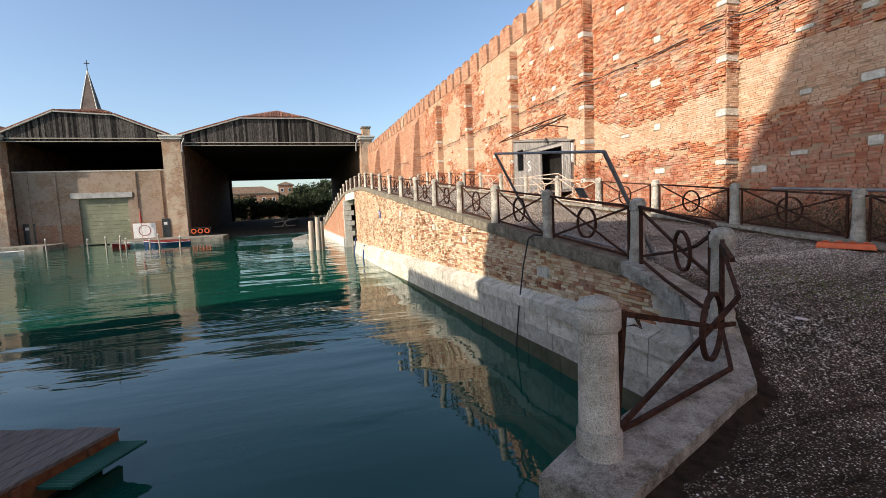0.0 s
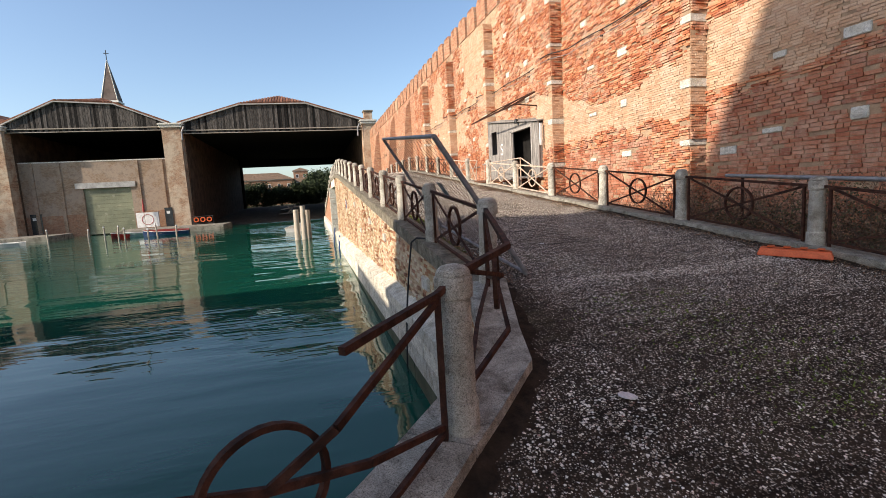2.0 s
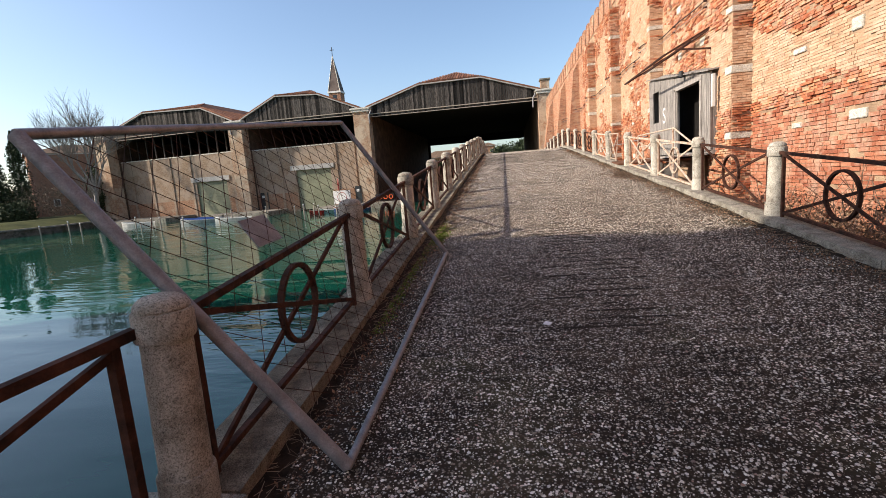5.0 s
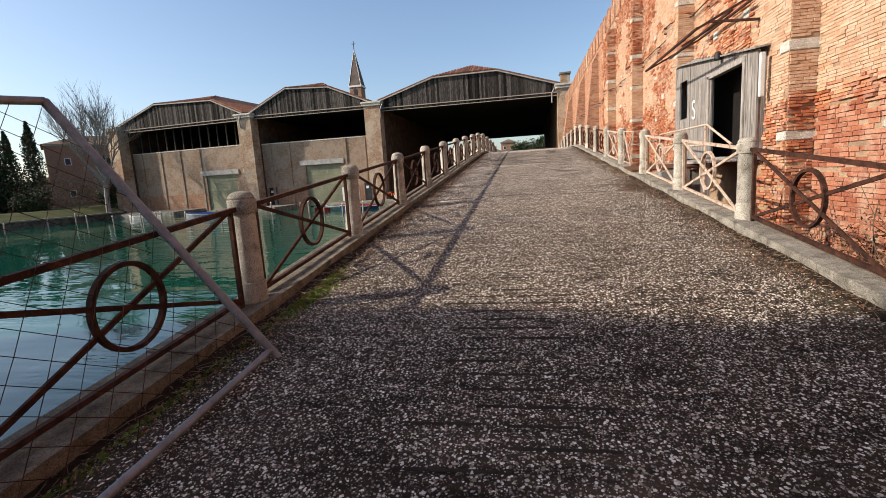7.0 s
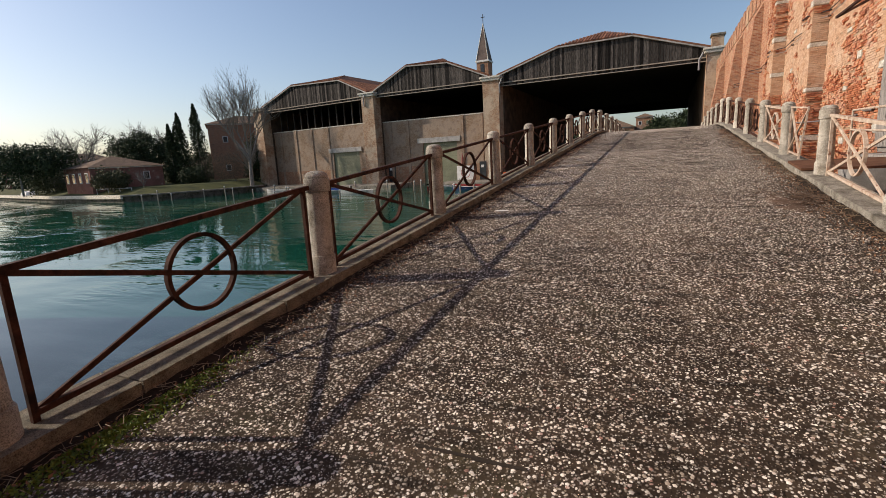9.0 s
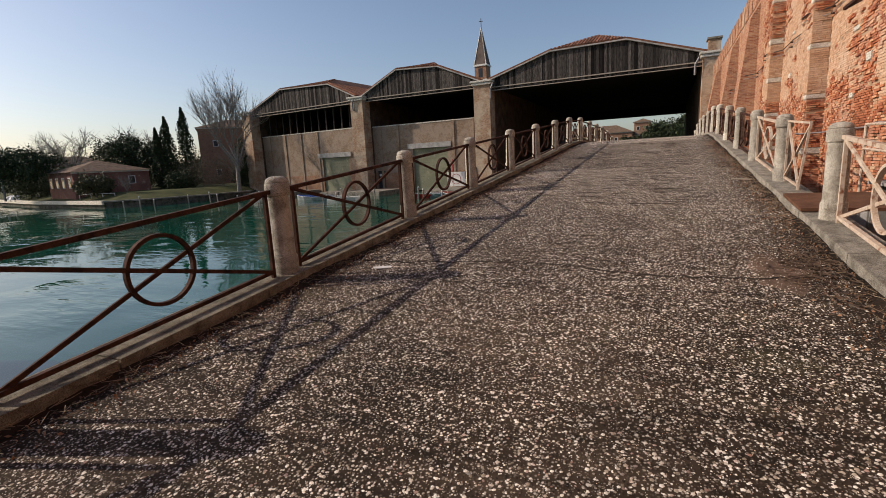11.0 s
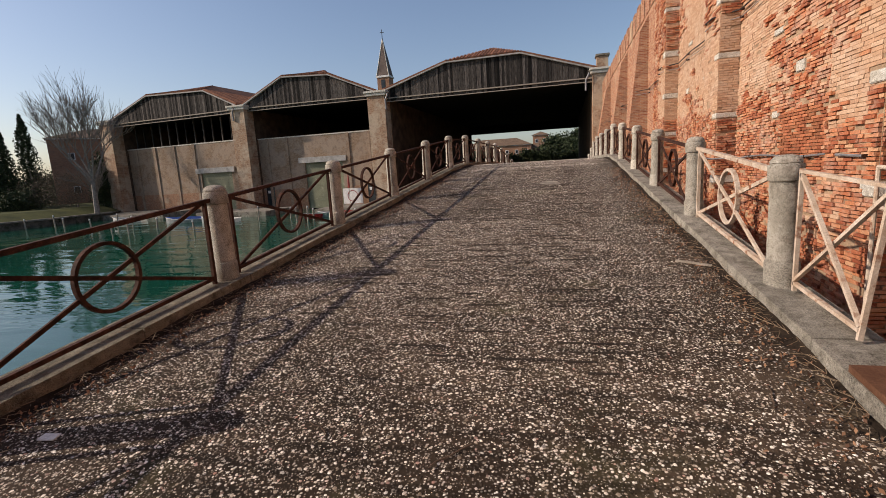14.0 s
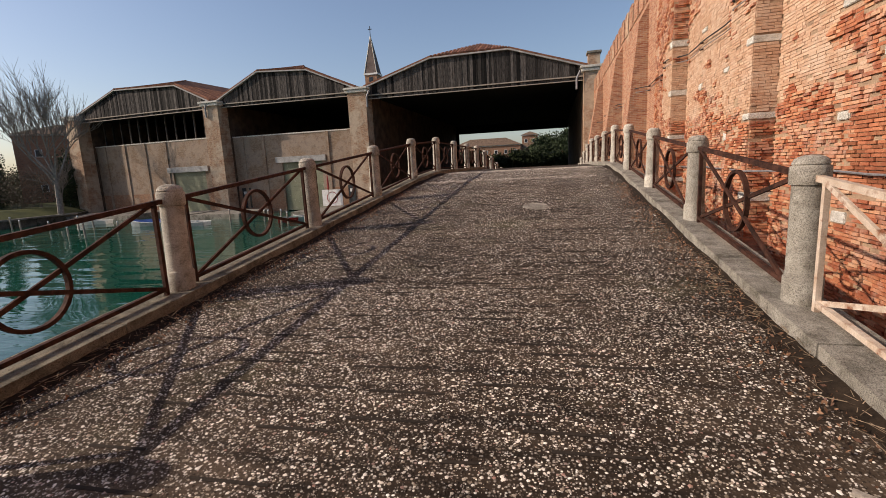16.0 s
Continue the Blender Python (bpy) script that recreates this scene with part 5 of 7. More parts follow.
leafy("evergreen_bush", "rounded dark green bush in front of the pink house", "bush", (-83.0, 59.6, 0.0), 1, (-83.0, 59.6, 2.0), (2.2, 3.0, 1.7), 80, 50, 0.4, 0.2, MAT_IVY, 13)
leafy("evergreen_bush", "rounded dark green bush near the cypresses", "bush", (-80, 73, 0.0), 1, (-80, 73.5, 2.0), (2.2, 2.6, 1.8), 60, 50, 0.4, 0.2, MAT_EVERGREEN, 14)
leafy("olive_bush", "grey-brown leafless hedge by the building", "bush", (-72.5, 77, 0.0), 1, (-74.5, 75.5, 3.4), (6.0, 3.0, 3.2), 110, 60, 0.6, 0.09, MAT_HEDGE, 15)
leafy("ivy_bush", "ivy climbing beside the shed pier", "ivy", (-69.2, 83.2, -0.4), 2, (-69.2, 83.2, 4.2), (1.6, 1.4, 4.6), 110, 55, 0.35, 0.18, MAT_EVERGREEN, 16)
for k, (x, y, h_) in enumerate(((-110, 100, 7), (-118, 112, 8), (-104, 88, 6), (-128, 92, 7), (-140, 84, 7), (-152, 100, 8), (-115, 66, 5), (-160, 92, 7))):
    leafy("far_bush", "dark far hedge tree along the bank", "tree", (x, y, 0.2), 2, (x, y, h_ * 0.5), (6, 6, h_ * 0.5), 90, 60, 0.8, 0.26, MAT_EVERGREEN if k % 2 else MAT_OLIVE, 30 + k)
bare_tree(-65.0, 74.0, -0.2, 18.0, 1, 3, 0.40, 0.40)
bare_tree(-127, 79, 0, 17, 2, 2, 0.75, 0.12)
bare_tree(-130, 94.4, 0, 18, 3, 2, 0.75, 0.12)
bare_tree(-138, 78, 0, 16.5, 4, 2, 0.75, 0.12)
bare_tree(-109.5, 89.3, 0, 14.5, 5, 2, 0.25)
bare_tree(-77.2, 61.2, -0.2, 4.0, 6, 2)
bare_tree(-68.5, 77.0, -0.3, 9.0, 7, 2)

# far woods that close the bank
rr = np.random.default_rng(91)
n = 16000
u_ = rr.uniform(0, 1, n)
hgt = 7.5 + 2.5 * np.sin(u_ * 41) + 1.6 * np.sin(u_ * 97 + 1)
pts = np.stack([-150 - 170 * u_ + rr.normal(0, 3, n), 78 + 52 * u_ + rr.normal(0, 2.5, n) + 6, 0.3 + hgt * rr.uniform(0, 1, n) ** 0.8], 1)
v, f = leaf_cloud(pts, 0.62, 92)
tagged(from_arrays("far_woods", v, f, MAT_EVERGREEN), "dark line of trees along the far bank", "woods", "", "stuff")
g = thing("garden_rail", "low white-painted rail on the lawn", "rail")
for k in range(4):
    bm = bmesh.new()
    tube(bm, (-84.5 + 2.8 * k, 61.2 + 0.35 * k, -0.8), (-84.5 + 2.8 * k, 61.2 + 0.35 * k, 0.62), 0.05)
    part("rail_post", bm, MAT_WHITE, g)
bm = bmesh.new()
tube(bm, (-84.5, 61.2, 0.6), (-76.1, 62.25, 0.6), 0.05)
part("top_bar", bm, MAT_WHITE, g)
for x, y, r in ((-125.5, 68.4, 1.0), (-123.6, 67.9, 0.8), (-121.8, 67.7, 1.1), (-119.6, 67.4, 0.7)):
    bm = bmesh.new()
    lathe(bm, [(r, -0.1), (r * 1.05, 0.5 * r), (r * 0.8, 1.1 * r), (r * 0.3, 1.35 * r), (0.0, 1.4 * r)], 9, (x, y, -0.9))
    tagged(link("wrapped_bundle", bm, MAT_WHITE), "white tarpaulin-wrapped bundle on the far quay", "bundle", "bundles on the far quay")

# mooring poles
pole = thing("mooring_pole", "slim bleached mooring pole standing in the water", "mooring pole", "mooring poles of the basin")
bm = bmesh.new()
tube(bm, (0, 0, -3.5), (0.04, 0.02, 1.55), 0.11, 0.09, 8)
part("shaft", bm, MAT_PALEWOOD, pole, smooth=True)
bm = bmesh.new()
lathe(bm, [(0.095, 1.50), (0.095, 1.60), (0.06, 1.66), (0.0, 1.68)], 8, (0.04, 0.02, 0))
part("tip", bm, MAT_WHITE, pole, "white painted tip")
places = [(-21.4, 66), (-20.0, 66), (-19.5, 66.5), (-17.1, 67), (-15.8, 66), (-13.2, 64), (-41, 60), (-37, 58.5), (-36, 61.2), (-30, 60), (-59.3, 67.2), (-63, 66),
          (-64.6, 61.2), (-66.1, 60.0), (-56, 66), (-52, 66.5), (-47, 66), (-43.5, 65), (-34.0, 67.5), (-28.5, 69), (-24.7, 70), (-68, 58.6), (-33.2, 68)]
pole.matrix_basis = pose(places[0][0], places[0][1], WATER, 2, 0, 0)
for i, (x, y) in enumerate(places[1:]):
    copy_thing(pole, pose(x, y, WATER - 0.3 * (i % 3), 2.5 * math.sin(i * 1.7), 2.5 * math.cos(i * 2.3), 40 * i))
for x, y, h_ in ((1.16, 44.3, 2.6), (1.75, 44.2, 2.9), (2.1, 45.1, 2.5)):
    bm = bmesh.new()
    tube(bm, (x, y, -4), (x + 0.05, y, WATER + h_), 0.28, 0.22, 12)
    bmesh.ops.bevel(bm, geom=[e for e in bm.edges if e.calc_face_angle(0) > 0.8], offset=0.08, segments=2, affect="EDGES")
    tagged(link("mooring_pile", bm, MAT_PALEWOOD, True), "thick weathered timber pile by the bridge", "mooring pile", "timber piles by the bridge")


# ---- boats ----
def boat(x, y, turn, length, beam_w, mat, label, tarp=None):
    b = thing("small_boat", label, "boat", "small boats moored by the sheds")
    b.matrix_world = pose(x, y, WATER, 0, 0, turn)
    stations = [(0.0, 0.72, 0.42), (0.25, 0.95, 0.40), (0.5, 1.0, 0.42), (0.75, 0.78, 0.50), (0.92, 0.36, 0.62), (1.0, 0.03, 0.70)]
    rows = []
    for s, w, h_ in stations:
        px, hw = (s - 0.5) * length, w * beam_w / 2
        rows.append([(px, -hw, h_), (px, -hw * 0.82, -0.02), (px, -hw * 0.3, -0.18), (px, hw * 0.3, -0.18), (px, hw * 0.82, -0.02), (px, hw, h_)])
    bm = bmesh.new()
    vs = [[bm.verts.new(p) for p in r] for r in rows]
    for a, c in zip(vs, vs[1:]):
        for k in range(5):
            bm.faces.new((a[k], a[k + 1], c[k + 1], c[k]))
    bm.faces.new(vs[0])
    bmesh.ops.solidify(bm, geom=bm.faces[:], thickness=0.04)
    part("hull", bm, mat, b)
    bm = bmesh.new()
    for side in (0, 5):
        for r0, r1 in zip(rows, rows[1:]):
            beam(bm, Vector(r0[side]) + Vector((0, 0, 0.03)), Vector(r1[side]) + Vector((0, 0, 0.03)), 0.07, 0.06)
    part("gunwale", bm, MAT_WHITE, b)
    for s in (0.3, 0.6):
        bm = bmesh.new()
        box(bm, (s - 0.5) * length - 0.12, (s - 0.5) * length + 0.12, -beam_w * 0.42, beam_w * 0.42, 0.22, 0.26)
        part("thwart", bm, MAT_PALEWOOD, b)
    if tarp:
        bm = bmesh.new()
        ts = [[bm.verts.new(((s - 0.5) * length, q * w * beam_w / 2 * 1.04, h_ + 0.05 + (0.32 * (1 - abs(q)) * (1 - abs(2 * s - 0.9) * 0.6)))) for q in (-1, -0.5, 0, 0.5, 1)] for s, w, h_ in stations]
        for a, c in zip(ts, ts[1:]):
            for k in range(4):
                bm.faces.new((a[k], a[k + 1], c[k + 1], c[k]))
        bmesh.ops.solidify(bm, geom=bm.faces[:], thickness=0.015)
        part("tarpaulin", bm, tarp, b, "tied-down boat cover")
    return b


MAT_REDPAINT = mottled("faded_red_paint", (0.25, 0.03, 0.025), (0.38, 0.06, 0.05), 3, 50, 0.5, 0.2)
MAT_TEAL = mottled("pale_teal_paint", (0.25, 0.40, 0.36), (0.38, 0.52, 0.47), 3, 50, 0.5, 0.2)
MAT_NAVY = mottled("navy_blue_paint", (0.02, 0.05, 0.14), (0.04, 0.09, 0.22), 3, 50, 0.45, 0.2)
MAT_TARP = mottled("blue_tarpaulin", (0.02, 0.06, 0.25), (0.04, 0.11, 0.38), 4, 40, 0.5, 0.4)
MAT_GREYHULL = mottled("grey_fibreglass", (0.40, 0.42, 0.42), (0.58, 0.60, 0.60), 3, 50, 0.4, 0.1)
boat(-20.4, 69.5, 250, 4.6, 1.5, MAT_REDPAINT, "small faded red boat moored by the shed quay")
boat(-18.4, 70.0, 200, 4.4, 1.5, MAT_TEAL, "small pale green boat moored by the shed quay")
boat(-15.6, 69.0, 185, 5.2, 1.7, MAT_NAVY, "dark blue boat with a dull red cover", MAT_REDPAINT)
boat(-38.5, 68.5, 190, 6.0, 1.9, MAT_GREYHULL, "grey boat under a blue tarpaulin", MAT_TARP)
boat(-33.0, 67.5, 175, 5.6, 1.8, MAT_GREYHULL, "open grey boat with an outboard engine")
boat(-52.0, 72.0, 185, 5.0, 1.8, MAT_WHITE, "small white boat beside the stone quay")
boat(0.9, 58.0, 80, 6.5, 2.2, MAT_WHITE, "white work boat moored by the bridge")

# ---- quays and things before the sheds ----
for x0, x1, y0, y1 in ((-38.0, -30.6, 73.5, 80.4), (-23.4, -9.6, 73.6, 80.4), (-66.0, -50.5, 76.5, 86.4), (-42.8, -39.0, 74.5, 80.4)):
    bm = bmesh.new()
    box(bm, x0, x1, y0, y1, -3, -0.86, 0.06)
    structure("shed_quay", bm, MAT_QUAY, "low pale stone landing before the boat sheds", "quay")
s = thing("banner", "white cloth banner with a faint red ring on the shed quay", "banner")
bm = bmesh.new()
box(bm, -22.3, -19.4, 80.1, 80.16, -0.75, 1.42)
part("cloth", bm, MAT_WHITE, s)
bm = bmesh.new()
ring(bm, (-20.85, 80.08, 0.35), (1, 0, 0), (0, 0, 1), 0.75, 0.08, 0.02)
part("emblem", bm, MAT_REDPAINT, s, "plain faded red ring")
for x in (-22.3, -19.4):
    bm = bmesh.new()
    tube(bm, (x, 80.2, -0.9), (x, 80.2, 1.5), 0.05)
    part("banner_post", bm, MAT_STEEL, s)
s = thing("lifebuoy_rack", "dark rack with three red lifebuoys on the quay", "lifebuoy rack")
bm = bmesh.new()
for z in (-0.7, 0.35):
    beam(bm, (-15.0, 80.15, z), (-12.1, 80.15, z), 0.06, 0.08)
for x in (-15.0, -12.1):
    beam(bm, (x, 80.15, -0.9), (x, 80.15, 0.4), 0.08, 0.08)
part("rack", bm, MAT_BLACK, s)
for x in (-14.4, -13.5, -12.6):
    bm = bmesh.new()
    ring(bm, (x, 80.05, -0.15), (1, 0, 0), (0, 0, 1), 0.30, 0.14, 0.12, 20)
    part("lifebuoy", bm, MAT_ORANGE, s, "orange-red lifebuoy ring")
s = thing("flagpole", "short pole with a furled dark red flag", "flagpole")
bm = bmesh.new()
tube(bm, (-21.1, 79.6, -0.9), (-21.1, 79.6, 3.5), 0.04)
part("pole", bm, MAT_PALEWOOD, s)
bm = bmesh.new()
lathe(bm, [(0.04, 1.4), (0.16, 1.7), (0.14, 2.4), (0.05, 3.4)], 8, (-21.1, 79.6, 0))
part("flag", bm, MAT_REDPAINT, s)
for x0, x1, z0, z1, y in ((-36.6, -35.2, -0.85, 2.05, 82.95), (-18.6, -17.55, -0.85, 1.95, 80.46), (-55.6, -54.5, -0.85, 1.9, 84.9)):
    d = thing("service_door", "dark green metal service door in the shed wall", "door", kind="structure")
    bm = bmesh.new()
    box(bm, x0, x1, y - 0.04, y + 0.04, z0, z1)
    leaf = part("leaf", bm, MAT_PANE, d)
    bm = bmesh.new()
    box(bm, x0 + 0.25, x0 + 0.7, y - 0.06, y - 0.042, z1 - 0.9, z1 - 0.5)
    part("notice", bm, MAT_WHITE, leaf, "small white notice")
# window posts above the left shed's wall
g = thing("clerestory", "row of dark posts in the open top of the shed wall", "window posts")
for k in range(13):
    bm = bmesh.new()
    x = -62 + 1.8 * k
    box(bm, x, x + 0.16, 83.1, 83.3, 9.5, 13.2)
    part("mullion", bm, MAT_BOARD, g)
g.matrix_world = ASKEW
for x, z in ((-14.6, 12.9), (11.2, 12.9), (-38.6, 13.3)):
    bm = bmesh.new()
    path_tube(bm, [(x, 80.3, z + 0.8), (x - 0.4, 80.3, z), (x - 0.4, 80.35, z - 1.2)], 0.12, 8)
    tagged(link("downpipe", bm, MAT_STEEL, True), "grey zinc downpipe at the shed eaves", "downpipe")

# floor and far end of the open shed
bm = bmesh.new()
strip(bm, -15.0, 11.6, [83 + 3 * i for i in range(0, 20)] + [142, 170], lambda y: float(np.interp(y, [83, 92, 110, 142], [-1.9, -1.1, -0.3, 0.6])), lambda y: -4)
structure("shed_floor", bm, MAT_EARTH, "dark muddy slipway inside the open shed", "floor")
bm = bmesh.new()
box(bm, -320, 400, 170, 700, -3, 0.6)
structure("ground_beyond", bm, MAT_GRASS, "rough land beyond the sheds", "ground")
for k in range(7):
    x = -16 + 5 * k
    leafy("hedge_bush", "dark overgrown hedge behind the open shed", "hedge", (x, 146, 0.5), 1, (x, 146, 3.6), (3.6, 2.2, 3.2 + 0.9 * math.sin(k * 2.3)), 90, 50, 0.5, 0.3, MAT_EVERGREEN, 50 + k)
house(-30, 205, 0.6, 26, 12, 10.2, 3.0, 0, MAT_OCHRE, "old house with red roof beyond the sheds", 2, 7, 1.0)
house(-6, 212, 0.6, 18, 12, 9.0, 3.0, 0, MAT_PINK, "pale house with red roof beyond the sheds", 2, 5, 1.0)
house(-4, 216, 0.6, 6, 6, 14.0, 1.5, 0, MAT_OCHRE, "square roof tower beyond the sheds", 3, 2, 1.0)
leafy("far_tree", "broad dark pine beyond the open shed", "tree", (16, 185, 0.6), 6, (15, 185, 9.5), (8, 5, 4.5), 130, 55, 0.8, 0.4, MAT_EVERGREEN, 70)
leafy("far_tree", "rounded olive tree beyond the open shed", "tree", (-19, 178, 0.6), 3, (-19, 178, 5.0), (5, 4, 3.4), 90, 50, 0.7, 0.35, MAT_OLIVE, 71)
leafy("far_tree", "dark pine crown beyond the open shed", "tree", (5, 190, 0.6), 6, (5, 190, 9.0), (5, 5, 3.2), 90, 50, 0.7, 0.4, MAT_EVERGREEN, 72)
s = thing("timber_trestle", "pale timber trestle lying on the slipway", "trestle")
for p, q in (((-2.2, 96, -0.6), (-0.5, 96, 1.0)), ((-0.9, 96, -0.6), (-1.9, 96.4, 0.9)), ((-3.2, 96, 0.3), (0.6, 96, 0.8)), ((-3.6, 96.5, -0.5), (0.4, 96.5, -0.4))):
    bm = bmesh.new()
    beam(bm, p, q, 0.16, 0.16)
    part("timber", bm, MAT_PALEWOOD, s)

# ---- bell tower ----
t = thing("bell_tower", "slender brick bell tower with a dark spire and cross", "bell tower")
MAT_SPIRE = mottled("grey_spire_lead", (0.10, 0.075, 0.065), (0.18, 0.14, 0.12), 0.3, 4, 0.8, 0.3)
bx, by = -92.3, 288.5
bm = bmesh.new()
box(bm, bx - 3.6, bx + 3.6, by - 3.6, by + 3.6, 0, 57.2)
part("shaft", bm, MAT_OCHRE, t)
bm = bmesh.new()
box(bm, bx - 4.1, bx + 4.1, by - 4.1, by + 4.1, 57.2, 58.2)
part("cornice", bm, MAT_WHITE, t)
bm = bmesh.new()
box(bm, bx - 4.1, bx + 4.1, by - 4.1, by + 4.1, 49.0, 49.8)
part("string_course", bm, MAT_WHITE, t)
bm = bmesh.new()
hull(bm, [(bx - 3.7, by - 3.7, 58.2), (bx + 3.7, by - 3.7, 58.2), (bx + 3.7, by + 3.7, 58.2), (bx - 3.7, by + 3.7, 58.2)],
     [(bx - 0.15, by - 0.15, 79), (bx + 0.15, by - 0.15, 79), (bx + 0.15, by + 0.15, 79), (bx - 0.15, by + 0.15, 79)])
part("spire", bm, MAT_SPIRE, t)
for sx, sy in ((-1, -1), (1, -1)):
    bm = bmesh.new()
    beam(bm, (bx + sx * 3.7, by + sy * 3.7, 58.2), (bx, by, 79), 0.4, 0.4)
    part("spire_rib", bm, MAT_STONE, t)
bm = bmesh.new()
beam(bm, (bx, by, 79), (bx, by, 84), 0.3, 0.3)
beam(bm, (bx - 1.2, by, 82.4), (bx + 1.2, by, 82.4), 0.3, 0.3)
part("cross", bm, MAT_BLACK, t)
bm = bmesh.new()
box(bm, bx - 1.2, bx + 1.2, by - 3.7, by - 3.58, 51, 56)
part("belfry_opening", bm, MAT_PANE, t)

# ---- shrubs, leaf litter, moss and twigs ----
def twig_tangle(name, box_, count, length, r, seed, parent, up=0.4):
    rnd = random.Random(seed)
    bm = bmesh.new()
    for _ in range(count):
        p = Vector([rnd.uniform(a, b) for a, b in box_])
        d = Vector((rnd.gauss(0, 1), rnd.gauss(0, 1), rnd.gauss(up, 0.6))).normalized()
        for _k in range(3):
            q = p + d * length * rnd.uniform(0.2, 0.45)
            tube(bm, p, q, r, r * 0.8, 3, False)
            p, d = q, (d + Vector((rnd.gauss(0, 0.35), rnd.gauss(0, 0.35), rnd.gauss(0, 0.3)))).normalized()
    o = part(name, bm, MAT_TWIG, parent)
    o["kind"] = "stuff"


for nm, label, y0, y1, top, mat, n, seed in (("dry_shrub", "dry brown shrub between the railing and the wall", 9.5, 16.5, 1.25, MAT_DRY, 12000, 5),
                                             ("ivy_shrub", "tangled ivy and brambles at the foot of the wall", 3.0, 10.5, 1.35, MAT_IVY, 9000, 6),
                                             ("bramble", "dry brambles with brown leaves behind the railing", 5.0, 12.0, 1.35, MAT_DRY, 14000, 8)):
    t = thing(nm, label, "shrub")
    r = np.random.default_rng(seed)
    y = r.uniform(y0, y1, n)
    x = r.uniform(10.05, 12.6, n)
    lump = 0.55 + 0.45 * np.sin(y * 1.9 + seed) * np.cos(x * 2.3)
    z = np.array([min(road_z(v) - 0.25, 0.55 - 0.02 * (v - 5)) for v in y]) + r.uniform(0, 1, n) * top * (0.3 + 0.7 * lump) + 0.02
    v, f = leaf_cloud(np.stack([x, y, z], 1), 0.024, seed)
    o = from_arrays("leaves", v, f, mat)
    o.parent = t
    o["kind"] = "stuff"
    twig_tangle("twigs", ((10.4, 12.6), (y0, y1), (0.2, 0.7)), 420, 1.2, 0.006, seed, t, 0.8)

t = thing("leaf_litter", "dry leaves and straw along the kerbs", "leaf litter", kind="stuff")
r = np.random.default_rng(21)
n = 9000
y = r.uniform(3.2, 32, n)
x = np.where(r.random(n) < 0.5, 4.86 + np.abs(r.normal(0, 0.16, n)), 9.56 - np.abs(r.normal(0, 0.20, n)))
ok = (y > 7.1) | (x > 6)
x, y = x[ok], y[ok]
z = np.array([road_z(v) for v in y]) + r.uniform(0.003, 0.02, len(y))
v, f = leaf_cloud(np.stack([x, y, z], 1), 0.014, 22)
o = from_arrays("dry_leaf_bits", v, f, MAT_DRY)
o.parent = t
o["kind"] = "stuff"
t = thing("fallen_twigs", "dry twigs scattered over the road", "twigs", kind="stuff")
rnd = random.Random(31)
bm = bmesh.new()
for k in range(300):
    if k < 160:
        x, y = rnd.gauss(9.28, 0.16), rnd.gauss(18.8, 0.35)
        x = min(x, 9.5)
    elif k < 260:
        x, y = 4.85 + abs(rnd.gauss(0, 0.2)), rnd.uniform(7.5, 26)
    else:
        x, y = rnd.uniform(5.2, 9.3), rnd.uniform(7, 26)
    a, l = rnd.uniform(0, 6.3), rnd.uniform(0.06, 0.28) * (1.3 if k < 160 else 1)
    lift = rnd.uniform(0.01, 0.07) if k < 160 else 0.012
    p = Vector((x, y, road_z(y) + lift))
    for _ in range(4):
        a += rnd.gauss(0, 0.45)
        q = p + Vector((math.cos(a), math.sin(a), 0)) * l / 4
        q.x = min(max(q.x, 4.87), 9.53)
        q.z = road_z(q.y) + max(0.010, lift + rnd.uniform(-0.02, 0.012))
        tube(bm, p, q, 0.0036, 0.0028, 4, False)
        p = q
part("twig_scatter", bm, MAT_TWIG, t)["kind"] = "stuff"
MAT_MOSS = foliage("moss", (0.06, 0.09, 0.012), (0.16, 0.20, 0.03))
r = np.random.default_rng(41)
n = 5200
y = np.concatenate([r.normal(12.75, 0.35, n // 2), r.uniform(9, 12, n // 4), r.uniform(3.8, 6.4, n // 4)])
x = np.concatenate([4.90 + np.abs(r.normal(0, 0.10, n // 2)), 4.88 + np.abs(r.normal(0, 0.05, n // 4)), 6.2 + r.normal(0, 0.5, n // 4)])
z = np.array([road_z(v) for v in y]) + r.uniform(0.0, 0.015, len(y))
v, f = leaf_cloud(np.stack([x, y, z], 1), 0.014, 43)
tagged(from_arrays("moss_patch", v, f, MAT_MOSS), "bright green moss along the kerb", "moss", "", "stuff")

# ---- road: drifts of earth, ribs, crack, patch, pebbles ----
MAT_HUMUS_SHADE = mottled("leafy_humus_and_shade", (0.012, 0.008, 0.005), (0.045, 0.030, 0.019), 9, 70, 0.95, 0.8)
# dark earth strip whose colour also carries the shade at the slab foot
bm = bmesh.new()
line = [Vector(p) for p in ((0.95, 2.80), (1.66, 3.10), (2.40, 3.39), (2.78, 3.52), (3.22, 3.97), (3.67, 4.43), (4.19, 5.01), (4.37, 5.62), (4.80, 6.95))]
rows = []
for k in range(57):
    f = k / 7
    i = min(int(f), 7)
    p = line[i].lerp(line[i + 1], f - i)
    d = (line[min(i + 1, 8)] - line[i]).normalized()
    side_ = Vector((d.y, -d.x))
    wide = 0.15 + 0.05 * math.sin(k * 0.9) + 0.035 * math.sin(k * 2.3)
    rows.append([bm.verts.new((p.x + side_.x * wide * a_, p.y + side_.y * wide * a_, road_z(p.y + side_.y * wide * a_) + h_)) for a_, h_ in ((-0.15, 0.03), (0.25, 0.014), (0.6, 0.004), (1.0, -0.006))])
